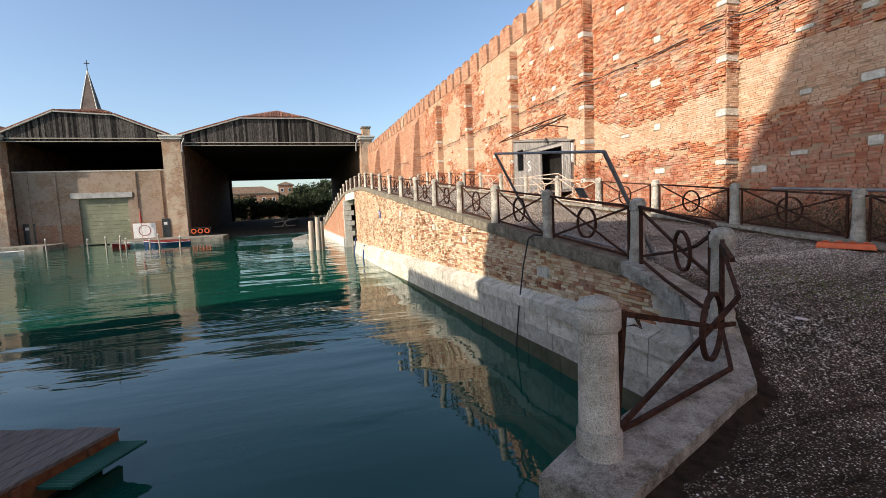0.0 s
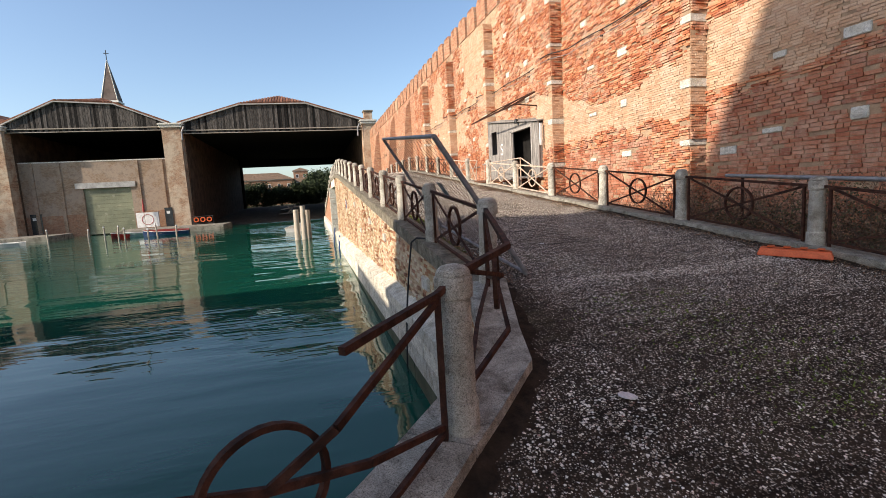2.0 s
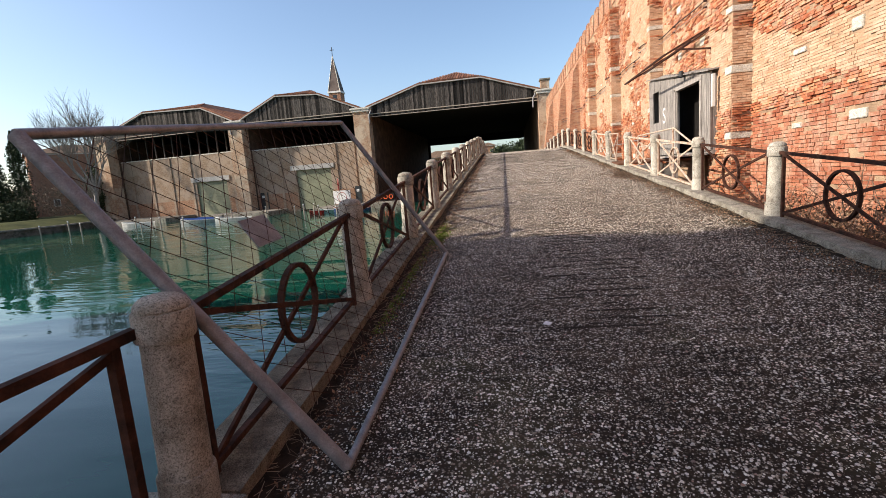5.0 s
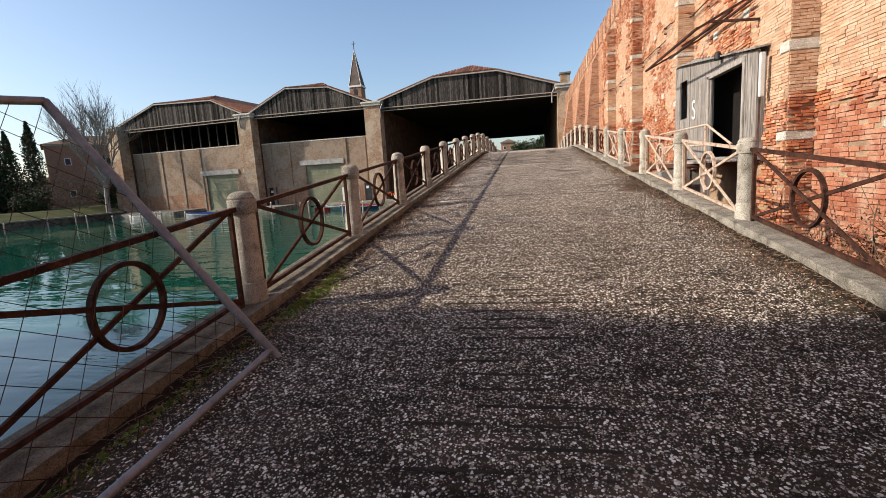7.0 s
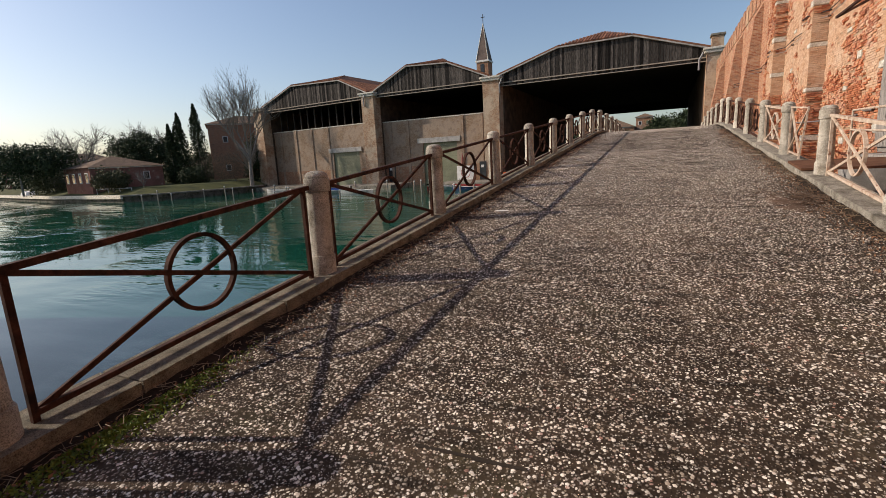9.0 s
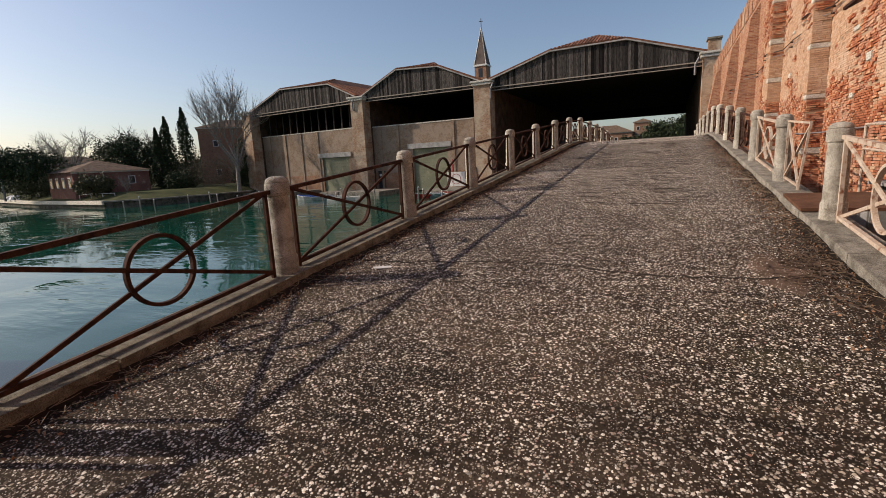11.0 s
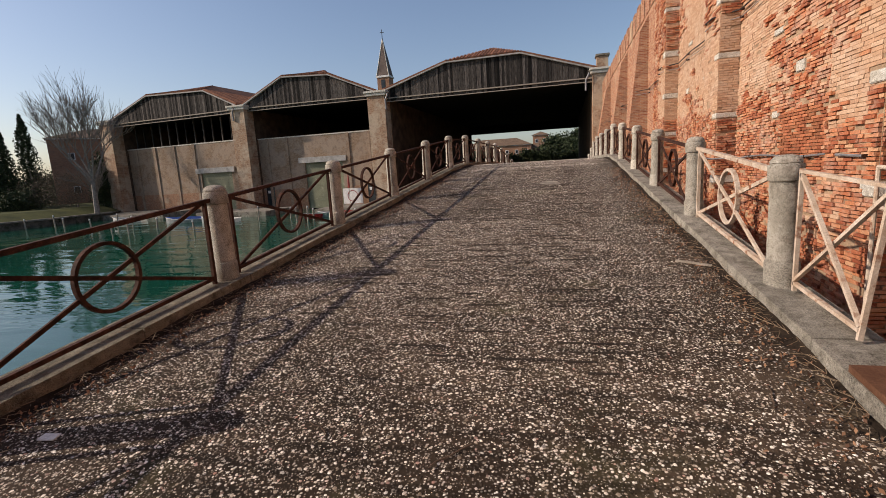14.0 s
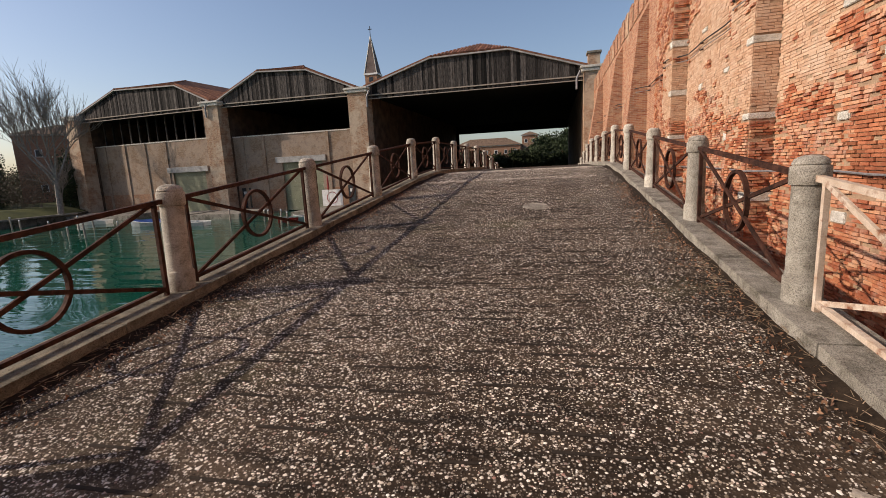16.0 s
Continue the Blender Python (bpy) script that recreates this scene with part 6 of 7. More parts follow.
for a, b in zip(rows, rows[1:]):
    for k in range(3):
        bm.faces.new((a[k], b[k], b[k + 1], a[k + 1]))
structure("earth_drift", bm, MAT_HUMUS_SHADE, "dark earth strip with painted foot shade along the slanting kerb", "earth drift", True)
MAT_STRAW = foliage("dry_straw", (0.09, 0.06, 0.035), (0.34, 0.25, 0.16))
for x_in, way, wide, y0, y1 in ((4.785, 1, 0.20, 7.06, 36.0), (9.585, -1, 0.15, 5.7, 36.0)):
    r = np.random.default_rng(int(y0 * 10))
    bm = bmesh.new()
    rows, y = [], y0
    while y < y1:
        w_ = wide * (0.75 + 0.45 * math.sin(y * 1.7) * math.sin(y * 0.63 + 1)) + r.uniform(-0.03, 0.03)
        h_ = 0.028 + 0.014 * math.sin(y * 2.9) + r.uniform(-0.006, 0.006)
        rows.append([bm.verts.new((x_in + way * f * w_, y, road_z(y) + g_)) for f, g_ in ((0.0, h_), (0.25, h_ * 0.7 + r.uniform(-0.004, 0.004)), (0.6, h_ * 0.22), (1.0, -0.006))])
        y += 0.09
    for a, b in zip(rows, rows[1:]):
        for k in range(3):
            bm.faces.new((a[k], a[k + 1], b[k + 1], b[k]))
    structure("earth_drift", bm, MAT_HUMUS_SHADE, "dark drift of earth and rotted leaves along the kerb", "earth drift", True)
    rnd = random.Random(int(y0 * 7))
    bm = bmesh.new()
    for _ in range(1300):
        y = rnd.uniform(y0, 27)
        p = Vector((x_in + way * abs(rnd.gauss(0.03, 0.12)), y, road_z(y) + rnd.uniform(0.022, 0.05)))
        a_, l = rnd.uniform(0, 6.3), rnd.uniform(0.03, 0.13)
        q = p + Vector((math.cos(a_) * l, math.sin(a_) * l, rnd.uniform(-0.015, 0.03) + 0.0993 * math.sin(a_) * l))
        q.x = max(q.x, 4.80) if way > 0 else min(q.x, 9.57)
        tube(bm, p, q, 0.0022, 0.0014, 3, False)
    tagged(link("straw_scatter", bm, MAT_STRAW), "dry straw and thin stalks caught along the kerb", "straw", "", "stuff")
# dark strips laid on the road mark the grooves and the crack
MAT_GROOVE_DARK = mottled("dark_groove_strip", (0.022, 0.017, 0.013), (0.05, 0.038, 0.028), 6, 60, 0.95, 0.4)
rnd = random.Random(51)
bm = bmesh.new()
for y0, y1, xa, xb, step in ((9.0, 13.4, 6.35, 7.35, 0.17), (21.5, 33.0, 5.7, 8.7, 0.13)):
    y = y0
    while y < y1:
        for _n in range(rnd.choice((1, 2, 2, 3))):
            x = rnd.uniform(xa, xb - 0.3)
            l = rnd.uniform(0.15, 0.55)
            zc = road_z(y)
            hull(bm, [(x, y, zc - 0.01), (x + l, y + 0.012, zc - 0.01), (x + l, y + 0.028, zc - 0.01), (x, y + 0.020, zc - 0.01)],
                 [(x, y, zc + 0.004), (x + l, y + 0.012, zc + 0.005), (x + l, y + 0.028, zc + 0.008), (x, y + 0.020, zc + 0.007)])
        y += step
tagged(link("road_ribs", bm, MAT_GROOVE_DARK), "thin dark strips marking grip grooves across the road", "grooves", "", "stuff")
bm = bmesh.new()
x, y = 5.0, 18.40
while x < 9.5:
    nx, ny = x + 0.09, 18.5 + 0.10 * math.sin(x * 2.1) + rnd.gauss(0, 0.02)
    w_ = rnd.uniform(0.005, 0.018)
    hull(bm, [(x, y - w_, road_z(y) - 0.01), (nx, ny - w_, road_z(ny) - 0.01), (nx, ny + w_, road_z(ny) - 0.01), (x, y + w_, road_z(y) - 0.01)],
         [(x, y - w_, road_z(y) + 0.004), (nx, ny - w_, road_z(ny) + 0.004), (nx, ny + w_, road_z(ny) + 0.006), (x, y + w_, road_z(y) + 0.006)])
    x, y = nx, ny
tagged(link("road_crack", bm, MAT_GROOVE_DARK), "long thin dark strip marking a crack across the road", "crack", "", "structure")
bm = bmesh.new()
lathe(bm, [(0.24, -0.01), (0.23, 0.006), (0.0, 0.008)], 18)
bmesh.ops.scale(bm, vec=(1, 1.25, 1), verts=bm.verts[:])
o = link("mortar_patch", bm, MAT_KERB)
o.matrix_world = pose(7.85, 29.8, road_z(29.8), 5.7, 0, 20)
tagged(o, "pale round mortar patch in the road", "patch", "", "structure")
MAT_REDEARTH = mottled("red_brown_earth", (0.075, 0.047, 0.032), (0.19, 0.125, 0.088), 5, 50, 0.95, 0.6)
bm = bmesh.new()
rim = [bm.verts.new((0.47 * math.cos(a) * (1 + 0.16 * math.sin(3 * a + 1) + 0.08 * math.sin(7 * a)), 1.05 * math.sin(a) * (1 + 0.14 * math.sin(4 * a)), -0.004)) for a in [k * 2 * math.pi / 40 for k in range(40)]]
hub_v = bm.verts.new((0.1, 0, 0.0035))
for k in range(40):
    bm.faces.new((rim[k], rim[(k + 1) % 40], hub_v))
o = link("earth_patch", bm, MAT_REDEARTH, True)
o.matrix_world = pose(9.02, 18.65, road_z(18.65), 5.67, 0, 0)
tagged(o, "bare red-brown earth patch under fallen twigs", "patch", "", "structure")


def pebble_material():
    m, nodes, links, bsdf = material("river_pebbles")
    info = nodes.new("ShaderNodeNewGeometry").outputs["Random Per Island"]
    col = ramp_node(nodes, links, info, [(0.0, (0.16, 0.12, 0.08)), (0.25, (0.38, 0.305, 0.225)), (0.5, (0.73, 0.645, 0.535)), (0.85, (0.89, 0.825, 0.72)), (0.94, (0.34, 0.18, 0.13)), (1.0, (0.22, 0.20, 0.18))]).outputs[0]
    film = noise_node(nodes, links, 0.8, 5, 0.65, place_node(nodes))
    mask = ramp_node(nodes, links, film.outputs[0], [(0.50, (0, 0, 0)), (0.74, (0.6, 0.6, 0.6))]).outputs[0]
    col = mix_node(nodes, links, mask, col, (0.11, 0.085, 0.06))
    across = nodes.new("ShaderNodeMapping")
    across.inputs["Scale"].default_value = (1.1, 6.0, 1.0)
    links.new(place_node(nodes), across.inputs[0])
    scuff = noise_node(nodes, links, 1.6, 6, 0.7, across.outputs[0])
    tone = ramp_node(nodes, links, scuff.outputs[0], [(0.34, (0.5,) * 3), (0.48, (1.0,) * 3), (0.62, (1.12,) * 3)]).outputs[0]
    col = mix_node(nodes, links, 1.0, col, tone, "MULTIPLY")
    links.new(col, bsdf.inputs["Base Color"])
    bsdf.inputs["Roughness"].default_value, bsdf.inputs["Specular IOR Level"].default_value = 0.6, 0.3
    return m


MAT_PEBBLE = pebble_material()


def pebbles(name, x0, x1, y0, y1, density, seed, keep=None):
    r = np.random.default_rng(seed)
    n = int((x1 - x0) * (y1 - y0) * density)
    x, y = r.uniform(x0, x1, n), r.uniform(y0, y1, n)
    if keep is not None:
        ok = keep(x, y)
        x, y = x[ok], y[ok]
        n = len(x)
    zt = np.interp(y, np.linspace(-5, 60, 1301), [road_z(v) for v in np.linspace(-5, 60, 1301)])
    a = 0.0046 + 0.0112 * r.random(n) ** 2.5
    b = a * r.uniform(0.62, 1.0, n)
    ang = r.uniform(0, math.pi, n)
    k = 5
    th = np.arange(k) * 2 * math.pi / k
    ca, sa = np.cos(ang)[:, None], np.sin(ang)[:, None]
    wob = r.uniform(0.85, 1.15, (n, k))
    px, py = a[:, None] * np.cos(th) * wob, b[:, None] * np.sin(th) * wob
    slope = 0.0993
    vx = x[:, None] + px * ca - py * sa
    vy = y[:, None] + px * sa + py * ca
    vz = zt[:, None] - 0.002 + (vy - y[:, None]) * slope
    top = np.stack([x, y, zt + b * r.uniform(0.25, 0.6, n)], 1)
    v = np.concatenate([np.stack([vx, vy, vz], 2), top[:, None, :]], 1).reshape(-1, 3)
    base = (np.arange(n) * (k + 1))[:, None]
    tri = np.concatenate([np.stack([base + i, base + (i + 1) % k, base + k], 2) for i in range(k)], 1).reshape(-1, 3)
    o = from_arrays(name, v, tri, MAT_PEBBLE, True)
    return tagged(o, "small pale river pebbles set in the worn concrete", "pebbles", "", "stuff")


def worn_edges(x, y):
    """Fewer stones show along the kerbs and in worn, muddy patches."""
    side = np.minimum(x - 4.87, 9.55 - x) + 0.10 * np.sin(y * 3.1) + 0.08 * np.sin(y * 7.7 + x * 3)
    mud = np.sin(x * 2.3 + 1.7 * np.sin(y * 0.9)) * np.sin(y * 1.4 + 1.3 * np.sin(x * 1.9)) + 0.5 * np.sin(x * 5.1 + y * 4.3)
    lot2 = (np.sin(x * 5171.3 + y * 3111.7) * 15731.743) % 1.0
    chance = np.clip(0.12 + side * 1.7, 0.1, 1.0) * np.where(mud > 0.8 + 0.3 * (lot2 - 0.5), 0.72, 1.0)
    lot = (np.sin(x * 9137.1 + y * 7411.3) * 43758.5453) % 1.0
    return lot < chance


def bare_edge(x, y):
    """Leaves a strip and a patch of bare earth along the slanting kerb."""
    edge = np.interp(x, [0.62, 0.93, 2.1, 2.77, 3.67, 4.19, 4.36, 4.84, 40], [2.6, 2.75, 3.27, 3.5, 4.42, 5.0, 5.5, 5.6, 5.6])
    wave = 0.05 * np.sin(x * 9) + 0.04 * np.sin(x * 23 + y * 7)
    patch = ((x - 2.15) / 0.80) ** 2 + ((y - 2.85) / 0.55) ** 2 + wave * 3 < 1
    lot = np.sin(x * 9137.1 + y * 7411.3) > 0.8
    return (y < edge) & (lot | (x > 4.8) | ((y < edge - 0.16 - wave) & ~patch))


pebbles("road_pebbles", 4.87, 9.55, 5.6, 13, 3700, 61, worn_edges)
pebbles("road_pebbles", 4.87, 9.55, 13, 26, 3100, 64, worn_edges)
pebbles("ramp_pebbles", 4.87, 9.53, 26, 37, 1700, 62, worn_edges)
pebbles("quay_pebbles", 0.8, 9.5, 1.0, 5.6, 1850, 63, bare_edge)


# ---- laid brick and stone ----
def shade_brick(name, stops):
    m, nodes, links, bsdf = material(name)
    pos = place_node(nodes)
    info = nodes.new("ShaderNodeNewGeometry").outputs["Random Per Island"]
    col = ramp_node(nodes, links, info, stops).outputs[0]
    fine = noise_node(nodes, links, 45, 5, 0.7, pos)
    grain = ramp_node(nodes, links, fine.outputs[0], [(0.3, (0.68, 0.68, 0.68)), (0.7, (1.2, 1.2, 1.2))]).outputs[0]
    col = mix_node(nodes, links, 1.0, col, grain, "MULTIPLY")
    wash = noise_node(nodes, links, 1.3, 9, 0.78, pos)
    mask = ramp_node(nodes, links, wash.outputs[0], [(0.47, (0, 0, 0)), (0.68, (0.75, 0.75, 0.75))]).outputs[0]
    col = mix_node(nodes, links, mask, col, (0.58, 0.44, 0.33))
    soot = noise_node(nodes, links, 2.3, 6, 0.7, pos)
    mask = ramp_node(nodes, links, soot.outputs[0], [(0.60, (0, 0, 0)), (0.75, (0.5, 0.5, 0.5))]).outputs[0]
    col = mix_node(nodes, links, mask, col, (0.14, 0.085, 0.06))
    links.new(col, bsdf.inputs["Base Color"])
    bsdf.inputs["Roughness"].default_value, bsdf.inputs["Specular IOR Level"].default_value = 0.92, 0.15
    bump_node(nodes, links, bsdf, fine.outputs[0], 0.6, 0.008)
    return m


MAT_RED = shade_brick("worn_red_brick", [(0.0, (0.27, 0.078, 0.040)), (0.4, (0.43, 0.145, 0.07)), (0.75, (0.53, 0.22, 0.11)), (1.0, (0.60, 0.35, 0.20))])
MAT_PALE = shade_brick("pale_patched_brick", [(0.0, (0.47, 0.27, 0.165)), (0.5, (0.54, 0.335, 0.21)), (1.0, (0.61, 0.41, 0.275))])
MAT_BIG = shade_brick("large_sound_brick", [(0.0, (0.29, 0.095, 0.055)), (0.5, (0.39, 0.145, 0.08)), (1.0, (0.48, 0.21, 0.125))])
MAT_TAN = shade_brick("tan_quay_brick", [(0.0, (0.20, 0.085, 0.045)), (0.22, (0.42, 0.19, 0.10)), (0.4, (0.46, 0.33, 0.19)), (0.75, (0.60, 0.48, 0.31)), (1.0, (0.70, 0.60, 0.44))])
COURSE, LENGTH = 0.063, 0.240


def lay_bricks(u0, u1, z_low, z_high, place, zone, skip=None, seed=0, length=LENGTH, course=COURSE, sound=False):
    """Courses of brick; place(u, out, z) gives the point, zone(u, z) tells red from pale. Gives two lots of corners."""
    r = np.random.default_rng(seed)
    lots = ([], [])
    z = math.floor(min(z_low(u0), z_low(u1)) / course) * course
    row = 0
    while z < z_high:
        u = u0 - (0.5 * length if row % 2 else 0.0)
        while u < u1:
            l = length * r.uniform(0.9, 1.1) * (0.5 if r.random() < 0.15 else 1.0)
            a, b = max(u, u0), min(u + l, u1)
            c = (a + b) / 2
            u += l
            if b - a < 0.05 or z < z_low(c) or (skip and skip(c, z + 0.03)):
                continue
            red = zone(c, z)
            if red:
                wear = noise.noise(Vector((c * 2.0, z * 6.5, seed + 9.0)))
                if r.random() < (0.012 if sound else 0.035) or wear < -0.44:
                    continue
                d = 0.022 + 0.022 * wear + r.uniform(-0.006, 0.008) if sound else 0.028 + 0.055 * wear + r.uniform(-0.016, 0.024)
                j, gap = (0.005, 0.016) if sound else (0.006, 0.014)
            else:
                d, j, gap = 0.013 + 0.014 * noise.noise(Vector((c * 2.2, z * 5.0, 4.0))) + r.uniform(-0.005, 0.006), 0.004, 0.009
                if r.random() < 0.02:
                    continue
            d = max(d, 0.003)
            h0, h1 = z + gap / 2, z + course - gap / 2
            w = r.uniform(-j, j, (4, 3))
            lots[0 if red else 1].append([place(a + gap / 2 + w[0, 0], d + w[0, 1], h0 + w[0, 2]), place(b - gap / 2 + w[1, 0], d + w[1, 1], h0 + w[1, 2]),
                                          place(b - gap / 2 + w[2, 0], d + w[2, 1], h1 + w[2, 2]), place(a + gap / 2 + w[3, 0], d + w[3, 1], h1 + w[3, 2]),
                                          place(a + gap / 2, -0.02, h0), place(b - gap / 2, -0.02, h0), place(b - gap / 2, -0.02, h1), place(a + gap / 2, -0.02, h1)])
        z += course
        row += 1
    return lots


def brick_mesh(name, lot, mat, parent):
    if not lot:
        return
    v = np.array(lot).reshape(-1, 3)
    n = len(lot)
    q = np.array([(0, 1, 2, 3), (4, 5, 1, 0), (5, 6, 2, 1), (6, 7, 3, 2), (7, 4, 0, 3)])
    f = (np.arange(n) * 8)[:, None, None] + q[None]
    o = from_arrays(name, v, f.reshape(-1, 4), mat)
    o.parent = parent
    o["kind"] = "stuff"


def wall_zone(y, z):
    """True where the old red courses are bare, false in the smooth pale repairs."""
    v = noise.noise(Vector((y * 0.20, z * 0.34, 3.3))) + 0.6 * noise.noise(Vector((y * 0.9, z * 1.9, 7.1))) + 0.4 * noise.noise(Vector((y * 3, z * 6, 1.1)))
    if y < 20.5:
        low, high = float(np.interp(y, [6, 8.5, 11.9, 12.1, 20], [4.7, 4.15, 3.85, 3.35, 3.3])), float(np.interp(y, [6, 11.9, 12.1, 17, 20], [5.7, 5.75, 5.0, 4.75, 5.6]))
        edge = min(z - low, high - z) + 0.35 * v
        return edge < 0.05 and v < 0.62
    return v + max(-0.28, min(0.12, (z - 4.4) * 0.13)) < 0.10


# white stone blocks let into the wall
near_blocks = ((13.5, 7.7), (15.3, 7.54), (13.49, 6.1), (15.37, 6.0), (17.15, 5.97), (13.43, 4.43), (15.32, 4.38), (17.07, 4.31), (13.5, 2.79), (17.09, 2.7), (15.2, 2.74), (10.07, 6.05), (10.01, 4.39),
               (8.59, 6.05), (8.49, 4.4), (11.29, 2.46), (10.14, 2.8), (8.39, 2.88), (13.5, 9.3), (17.3, 9.35), (10.1, 7.75))
far_blocks = ((22.48, 9.54), (24.58, 9.48), (28.06, 9.75), (31.44, 9.54), (35.16, 9.69), (22.37, 7.53), (24.45, 7.51), (22.34, 5.88), (24.35, 5.88), (20.64, 5.99), (20.62, 7.64), (17.57, 7.6), (31.0, 5.9),
              (36.6, 5.85), (38.94, 5.75), (38.71, 7.4), (35.42, 6.1), (29.92, 4.99), (30.96, 4.14), (35.25, 4.17), (36.42, 4.08), (44.21, 5.94), (30.86, 2.5), (31.2, 7.6), (28.5, 7.5))
blocks = [(y, z, 0.15 + 0.09 * math.sin(y * 3 + z) ** 2, 0.085 + 0.03 * math.cos(y * 9)) for y, z in near_blocks + far_blocks]
PILASTERS = [12.0 + 7.15 * k for k in range(0, 5)]


def in_block(y, z):
    return any(abs(y - b[0]) < b[2] + 0.08 and abs(z - b[1]) < b[3] + 0.03 for b in blocks)


def wall_skip(y, z):
    return any(p - 0.02 < y < p + 1.42 for p in PILASTERS) or (19.8 < y < 25.6 and z < hut_top(y) - 0.05) or in_block(y, z) or (28.0 < y < 30.6 and 3.02 < z < 4.16)


def foot(y):
    return min(road_z(y) - 0.25, 0.55 - 0.02 * (y - 5)) - 0.05


def big_zone(y, z):
    """The low stretch of large, sound bricks."""
    return y < 19.8 and z < float(np.interp(y, [6, 8.5, 11.9, 12.1, 20], [4.4, 3.9, 3.6, 3.15, 3.1])) + 0.18 * noise.noise(Vector((y * 1.3, 0.0, 5.0)))


big, _ = lay_bricks(6.0, 19.8, foot, 4.6, lambda u_, o_, z_: (X_WALL - o_, u_, z_), lambda y, z: True, lambda y, z: wall_skip(y, z) or not big_zone(y, z), 73, 0.27, 0.088, True)
brick_mesh("large_brick_courses", big, MAT_BIG, WALL)
red, pale = lay_bricks(6.0, 46.0, foot, 11.15, lambda u_, o_, z_: (X_WALL - o_, u_, z_), wall_zone, lambda y, z: wall_skip(y, z) or big_zone(y, z), 71)
brick_mesh("red_brick_courses", red, MAT_RED, WALL)
brick_mesh("pale_brick_courses", pale, MAT_PALE, WALL)
for i, b in enumerate(blocks):
    bm = bmesh.new()
    box(bm, X_WALL - 0.035, X_WALL + 0.05, b[0] - b[2], b[0] + b[2], b[1] - b[3], b[1] + b[3], 0.012)
    part("stone_block", bm, MAT_STONE, WALL)
for k, p in enumerate(PILASTERS):
    host = [o for o in bpy.data.objects if o.name.startswith("wall_pilaster") and abs(o.data.vertices[0].co.y - p) < 0.1][0]
    quoins = [(z + 0.08 * math.sin(k * 3 + z), 0.085 + 0.02 * math.sin(z * 9 + k)) for z in (2.72, 4.33, 5.88, 7.42, 9.1)]
    red, pale = lay_bricks(p, p + 1.4, foot, 10.58, lambda u_, o_, z_: (X_WALL - 0.5 - o_, u_, z_), wall_zone,
                           lambda u_, z_: any(abs(z_ - q[0]) < q[1] + 0.03 and u_ < p + 0.36 for q in quoins), 80 + k)
    red2, pale2 = lay_bricks(X_WALL - 0.5, X_WALL, lambda u_: foot(p), 10.58, lambda u_, o_, z_: (u_, p - o_, z_), lambda u_, z_: wall_zone(p, z_),
                             lambda u_, z_: any(abs(z_ - q[0]) < q[1] + 0.03 for q in quoins), 90 + k)
    brick_mesh("red_brick_courses", red + red2, MAT_RED, host)
    brick_mesh("pale_brick_courses", pale + pale2, MAT_PALE, host)
    for z, h_ in quoins:
        bm = bmesh.new()
        box(bm, X_WALL - 0.53, X_WALL + 0.02, p - 0.02, p + 0.34, z - h_, z + h_, 0.012)
        part("stone_quoin", bm, MAT_STONE, host)

# bricks picked out one by one where the walk passes nearest
base_me = bpy.data.meshes.new("brick")
tb = bmesh.new()
box(tb, -0.03, 0.02, -0.113, 0.113, -0.0255, 0.0255, 0.004)
bmesh.ops.delete(tb, geom=[f for f in tb.faces if f.normal.x > 0.9], context="FACES")
tb.to_mesh(base_me)
tb.free()
MAT_SINGLE = mottled("single_red_brick", (0.30, 0.09, 0.045), (0.48, 0.20, 0.10), 2.5, 45, 0.92, 0.6, by_object=0.35, stain=(0.50, 0.38, 0.26), stain_at=0.6)
base_me.materials.append(MAT_SINGLE)
rnd = random.Random(97)
row, z = 0, 3.024
while z < 4.14:
    y = 27.9 + (0.12 if row % 2 else 0.0)
    while y < 30.6:
        if not in_block(y + 0.12, z + 0.03) and rnd.random() > 0.03:
            o = new("brick", base_me)
            o.parent = WALL
            o.location = (X_WALL + rnd.uniform(-0.018, 0.012), y + 0.12, z + 0.0315)
            o.rotation_euler = (rnd.gauss(0, 0.015), 0, rnd.gauss(0, 0.02))
        y += LENGTH
    z += COURSE
    row += 1

# quay face: tan brick courses over a base of stone blocks
near = [o for o in bpy.data.objects if o.name == "quay_wall_near"][0]


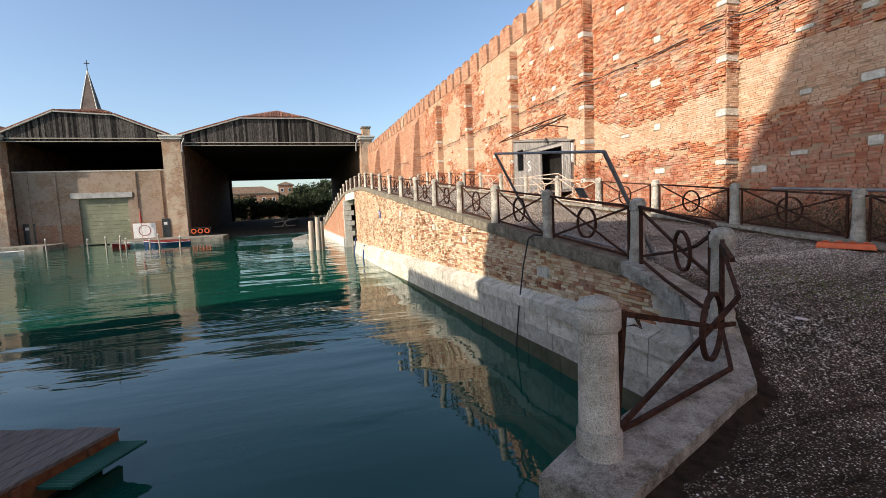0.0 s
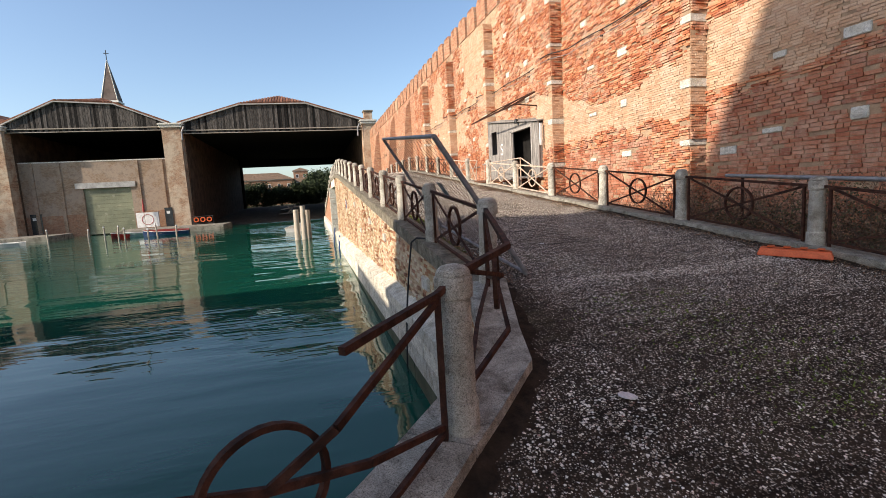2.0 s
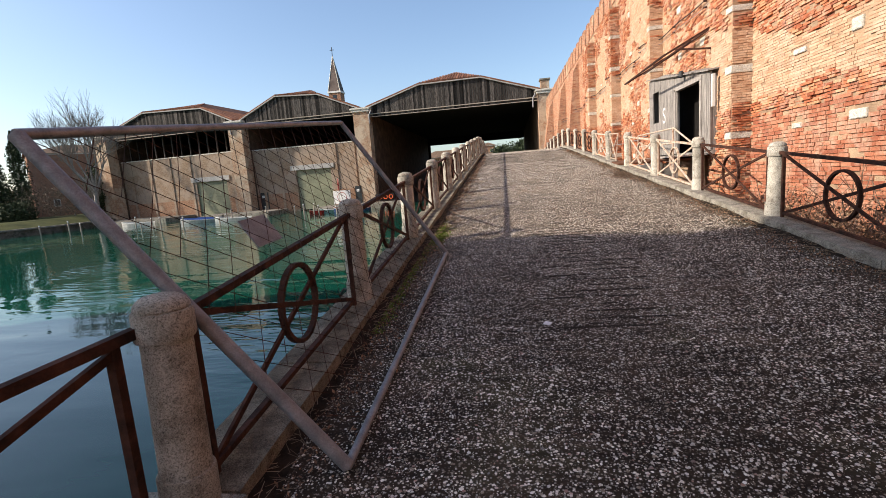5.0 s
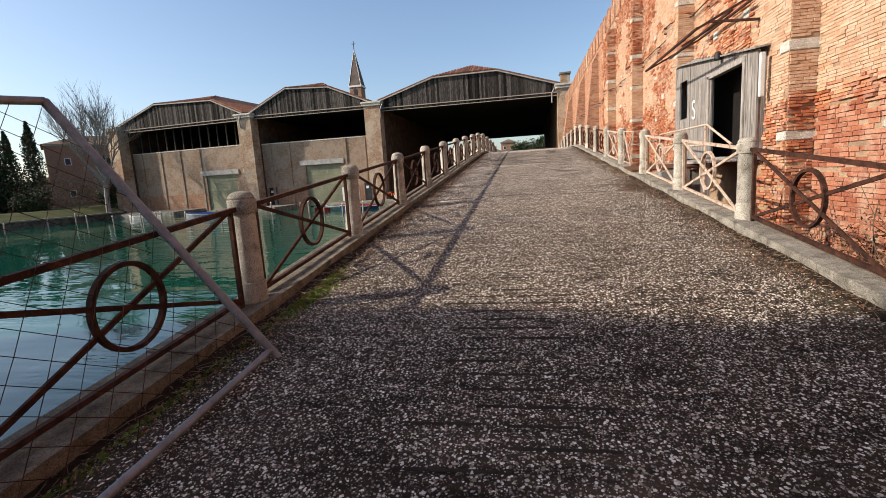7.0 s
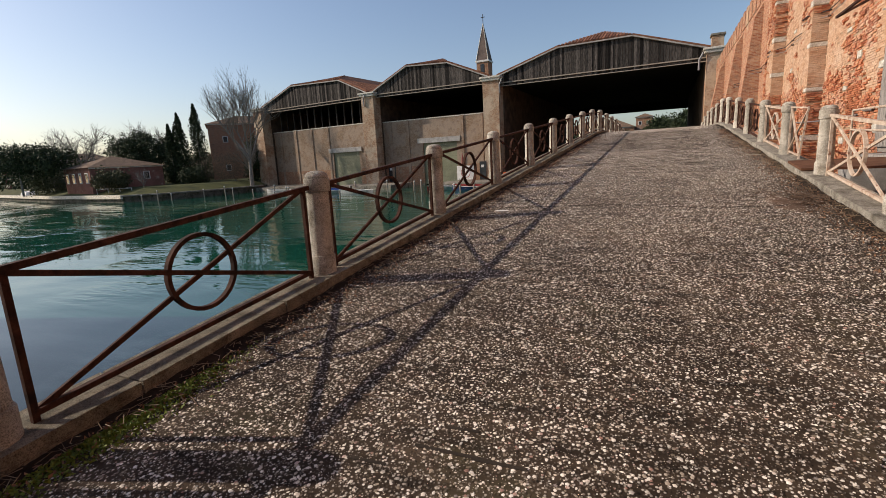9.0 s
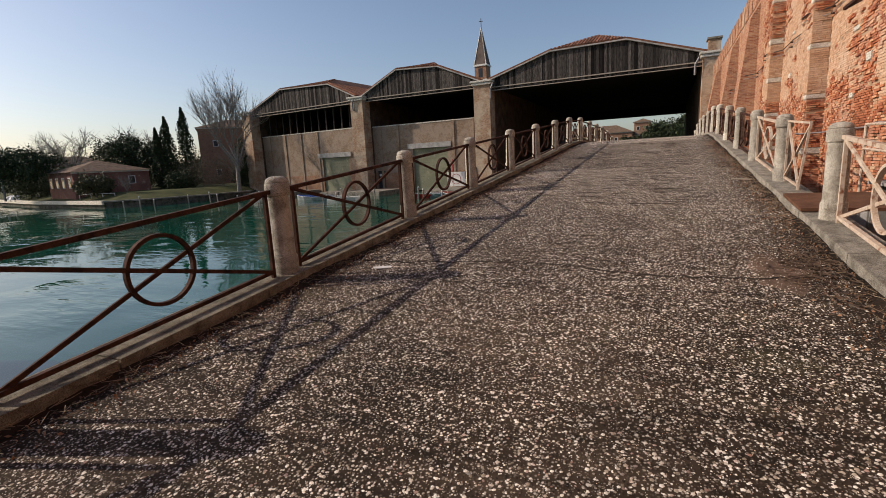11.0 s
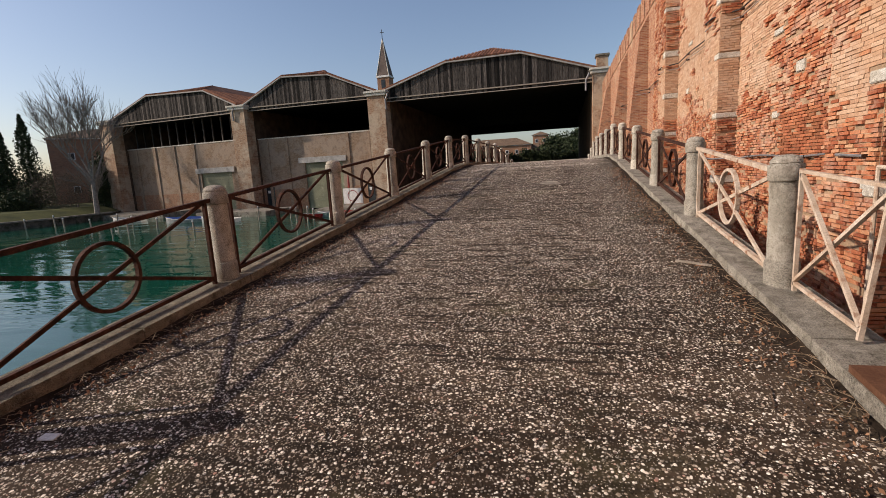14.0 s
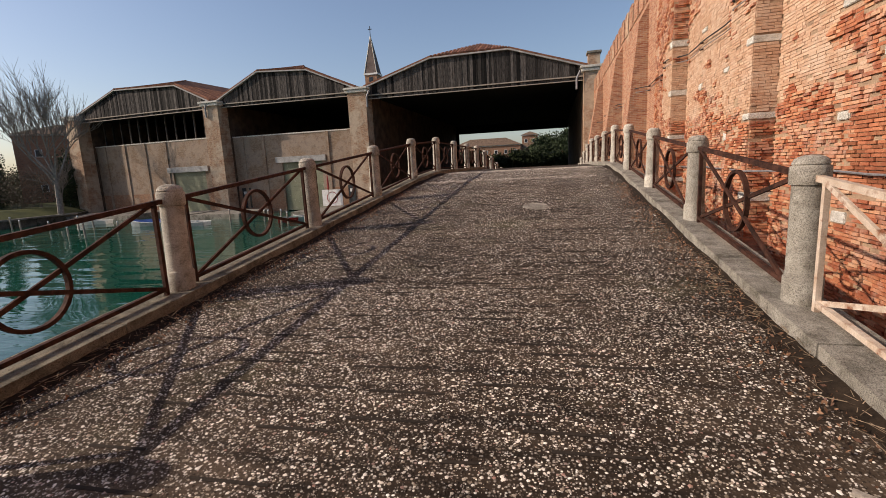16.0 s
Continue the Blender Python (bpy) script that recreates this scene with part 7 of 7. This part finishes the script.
tan, tan2 = lay_bricks(5.05, 38.48, ledge, 3.4, lambda u_, o_, z_: (4.45 - o_, u_, z_), lambda y, z: noise.noise(Vector((y * 0.4, z * 0.8, 2.0))) < 0.0,
                       lambda y, z: z > kerb_z(y) - 0.27, 120)
brick_mesh("worn_brick_courses", tan, MAT_TAN, near)
brick_mesh("sound_brick_courses", tan2, MAT_TAN, near)
MAT_ALGAE = mottled("algae_stone", (0.05, 0.055, 0.025), (0.13, 0.12, 0.07), 2.5, 40, 0.7, 0.5)
rnd = random.Random(5)
for c, (z_off, hgt, out, mat) in enumerate(((0.0, 0.22, 0.05, MAT_LEDGE), (-0.225, 0.36, 0.0, MAT_LEDGE), (-0.59, 0.34, 0.0, MAT_LEDGE), (-0.935, 0.45, 0.005, MAT_ALGAE))):
    y = 5.0
    while y < 38.4:
        n = min(y + rnd.uniform(0.85, 1.45), 38.4)
        bm = bmesh.new()
        x0 = 4.19 - out - rnd.uniform(0, 0.012)
        a, b = y + 0.011, n - 0.011
        hull(bm, [(x0, a, ledge(a) + z_off - hgt), (4.46, a, ledge(a) + z_off - hgt), (4.46, b, ledge(b) + z_off - hgt), (x0, b, ledge(b) + z_off - hgt)],
             [(x0, a, ledge(a) + z_off), (4.46, a, ledge(a) + z_off + (0.0 if c else 0.14)), (4.46, b, ledge(b) + z_off + (0.0 if c else 0.14)), (x0, b, ledge(b) + z_off)])
        bmesh.ops.bevel(bm, geom=[e for e in bm.edges if e.calc_face_angle(0) > 0.5], offset=0.014, segments=1, affect="EDGES")
        part("base_stone", bm, mat, near)
        y = n
for y, z, a, b in ((9.6, 0.30, 0.22, 0.11), (14.2, 0.75, 0.15, 0.10), (17.3, 1.05, 0.14, 0.10), (20.4, 0.55, 0.14, 0.09), (22.6, 1.55, 0.17, 0.10), (27.5, 1.2, 0.16, 0.10)):
    bm = bmesh.new()
    box(bm, 4.385, 4.46, y - a, y + a, z - b, z + b, 0.012)
    part("stone_block", bm, MAT_STONE, near)
for p, q, r_, mat, label in (((3.85, 36.9, -2.2), (4.08, 36.6, -0.25), 0.05, MAT_NAVY, "blue painted stake leaning on the quay wall"), ((3.95, 38.1, -2.2), (4.05, 37.9, -0.55), 0.045, MAT_PALEWOOD, "bleached wooden stake leaning on the quay wall")):
    tagged(link("leaning_stake", tube(bmesh.new(), p, q, r_, r_ * 0.85, 8), mat, True), label, "stake")
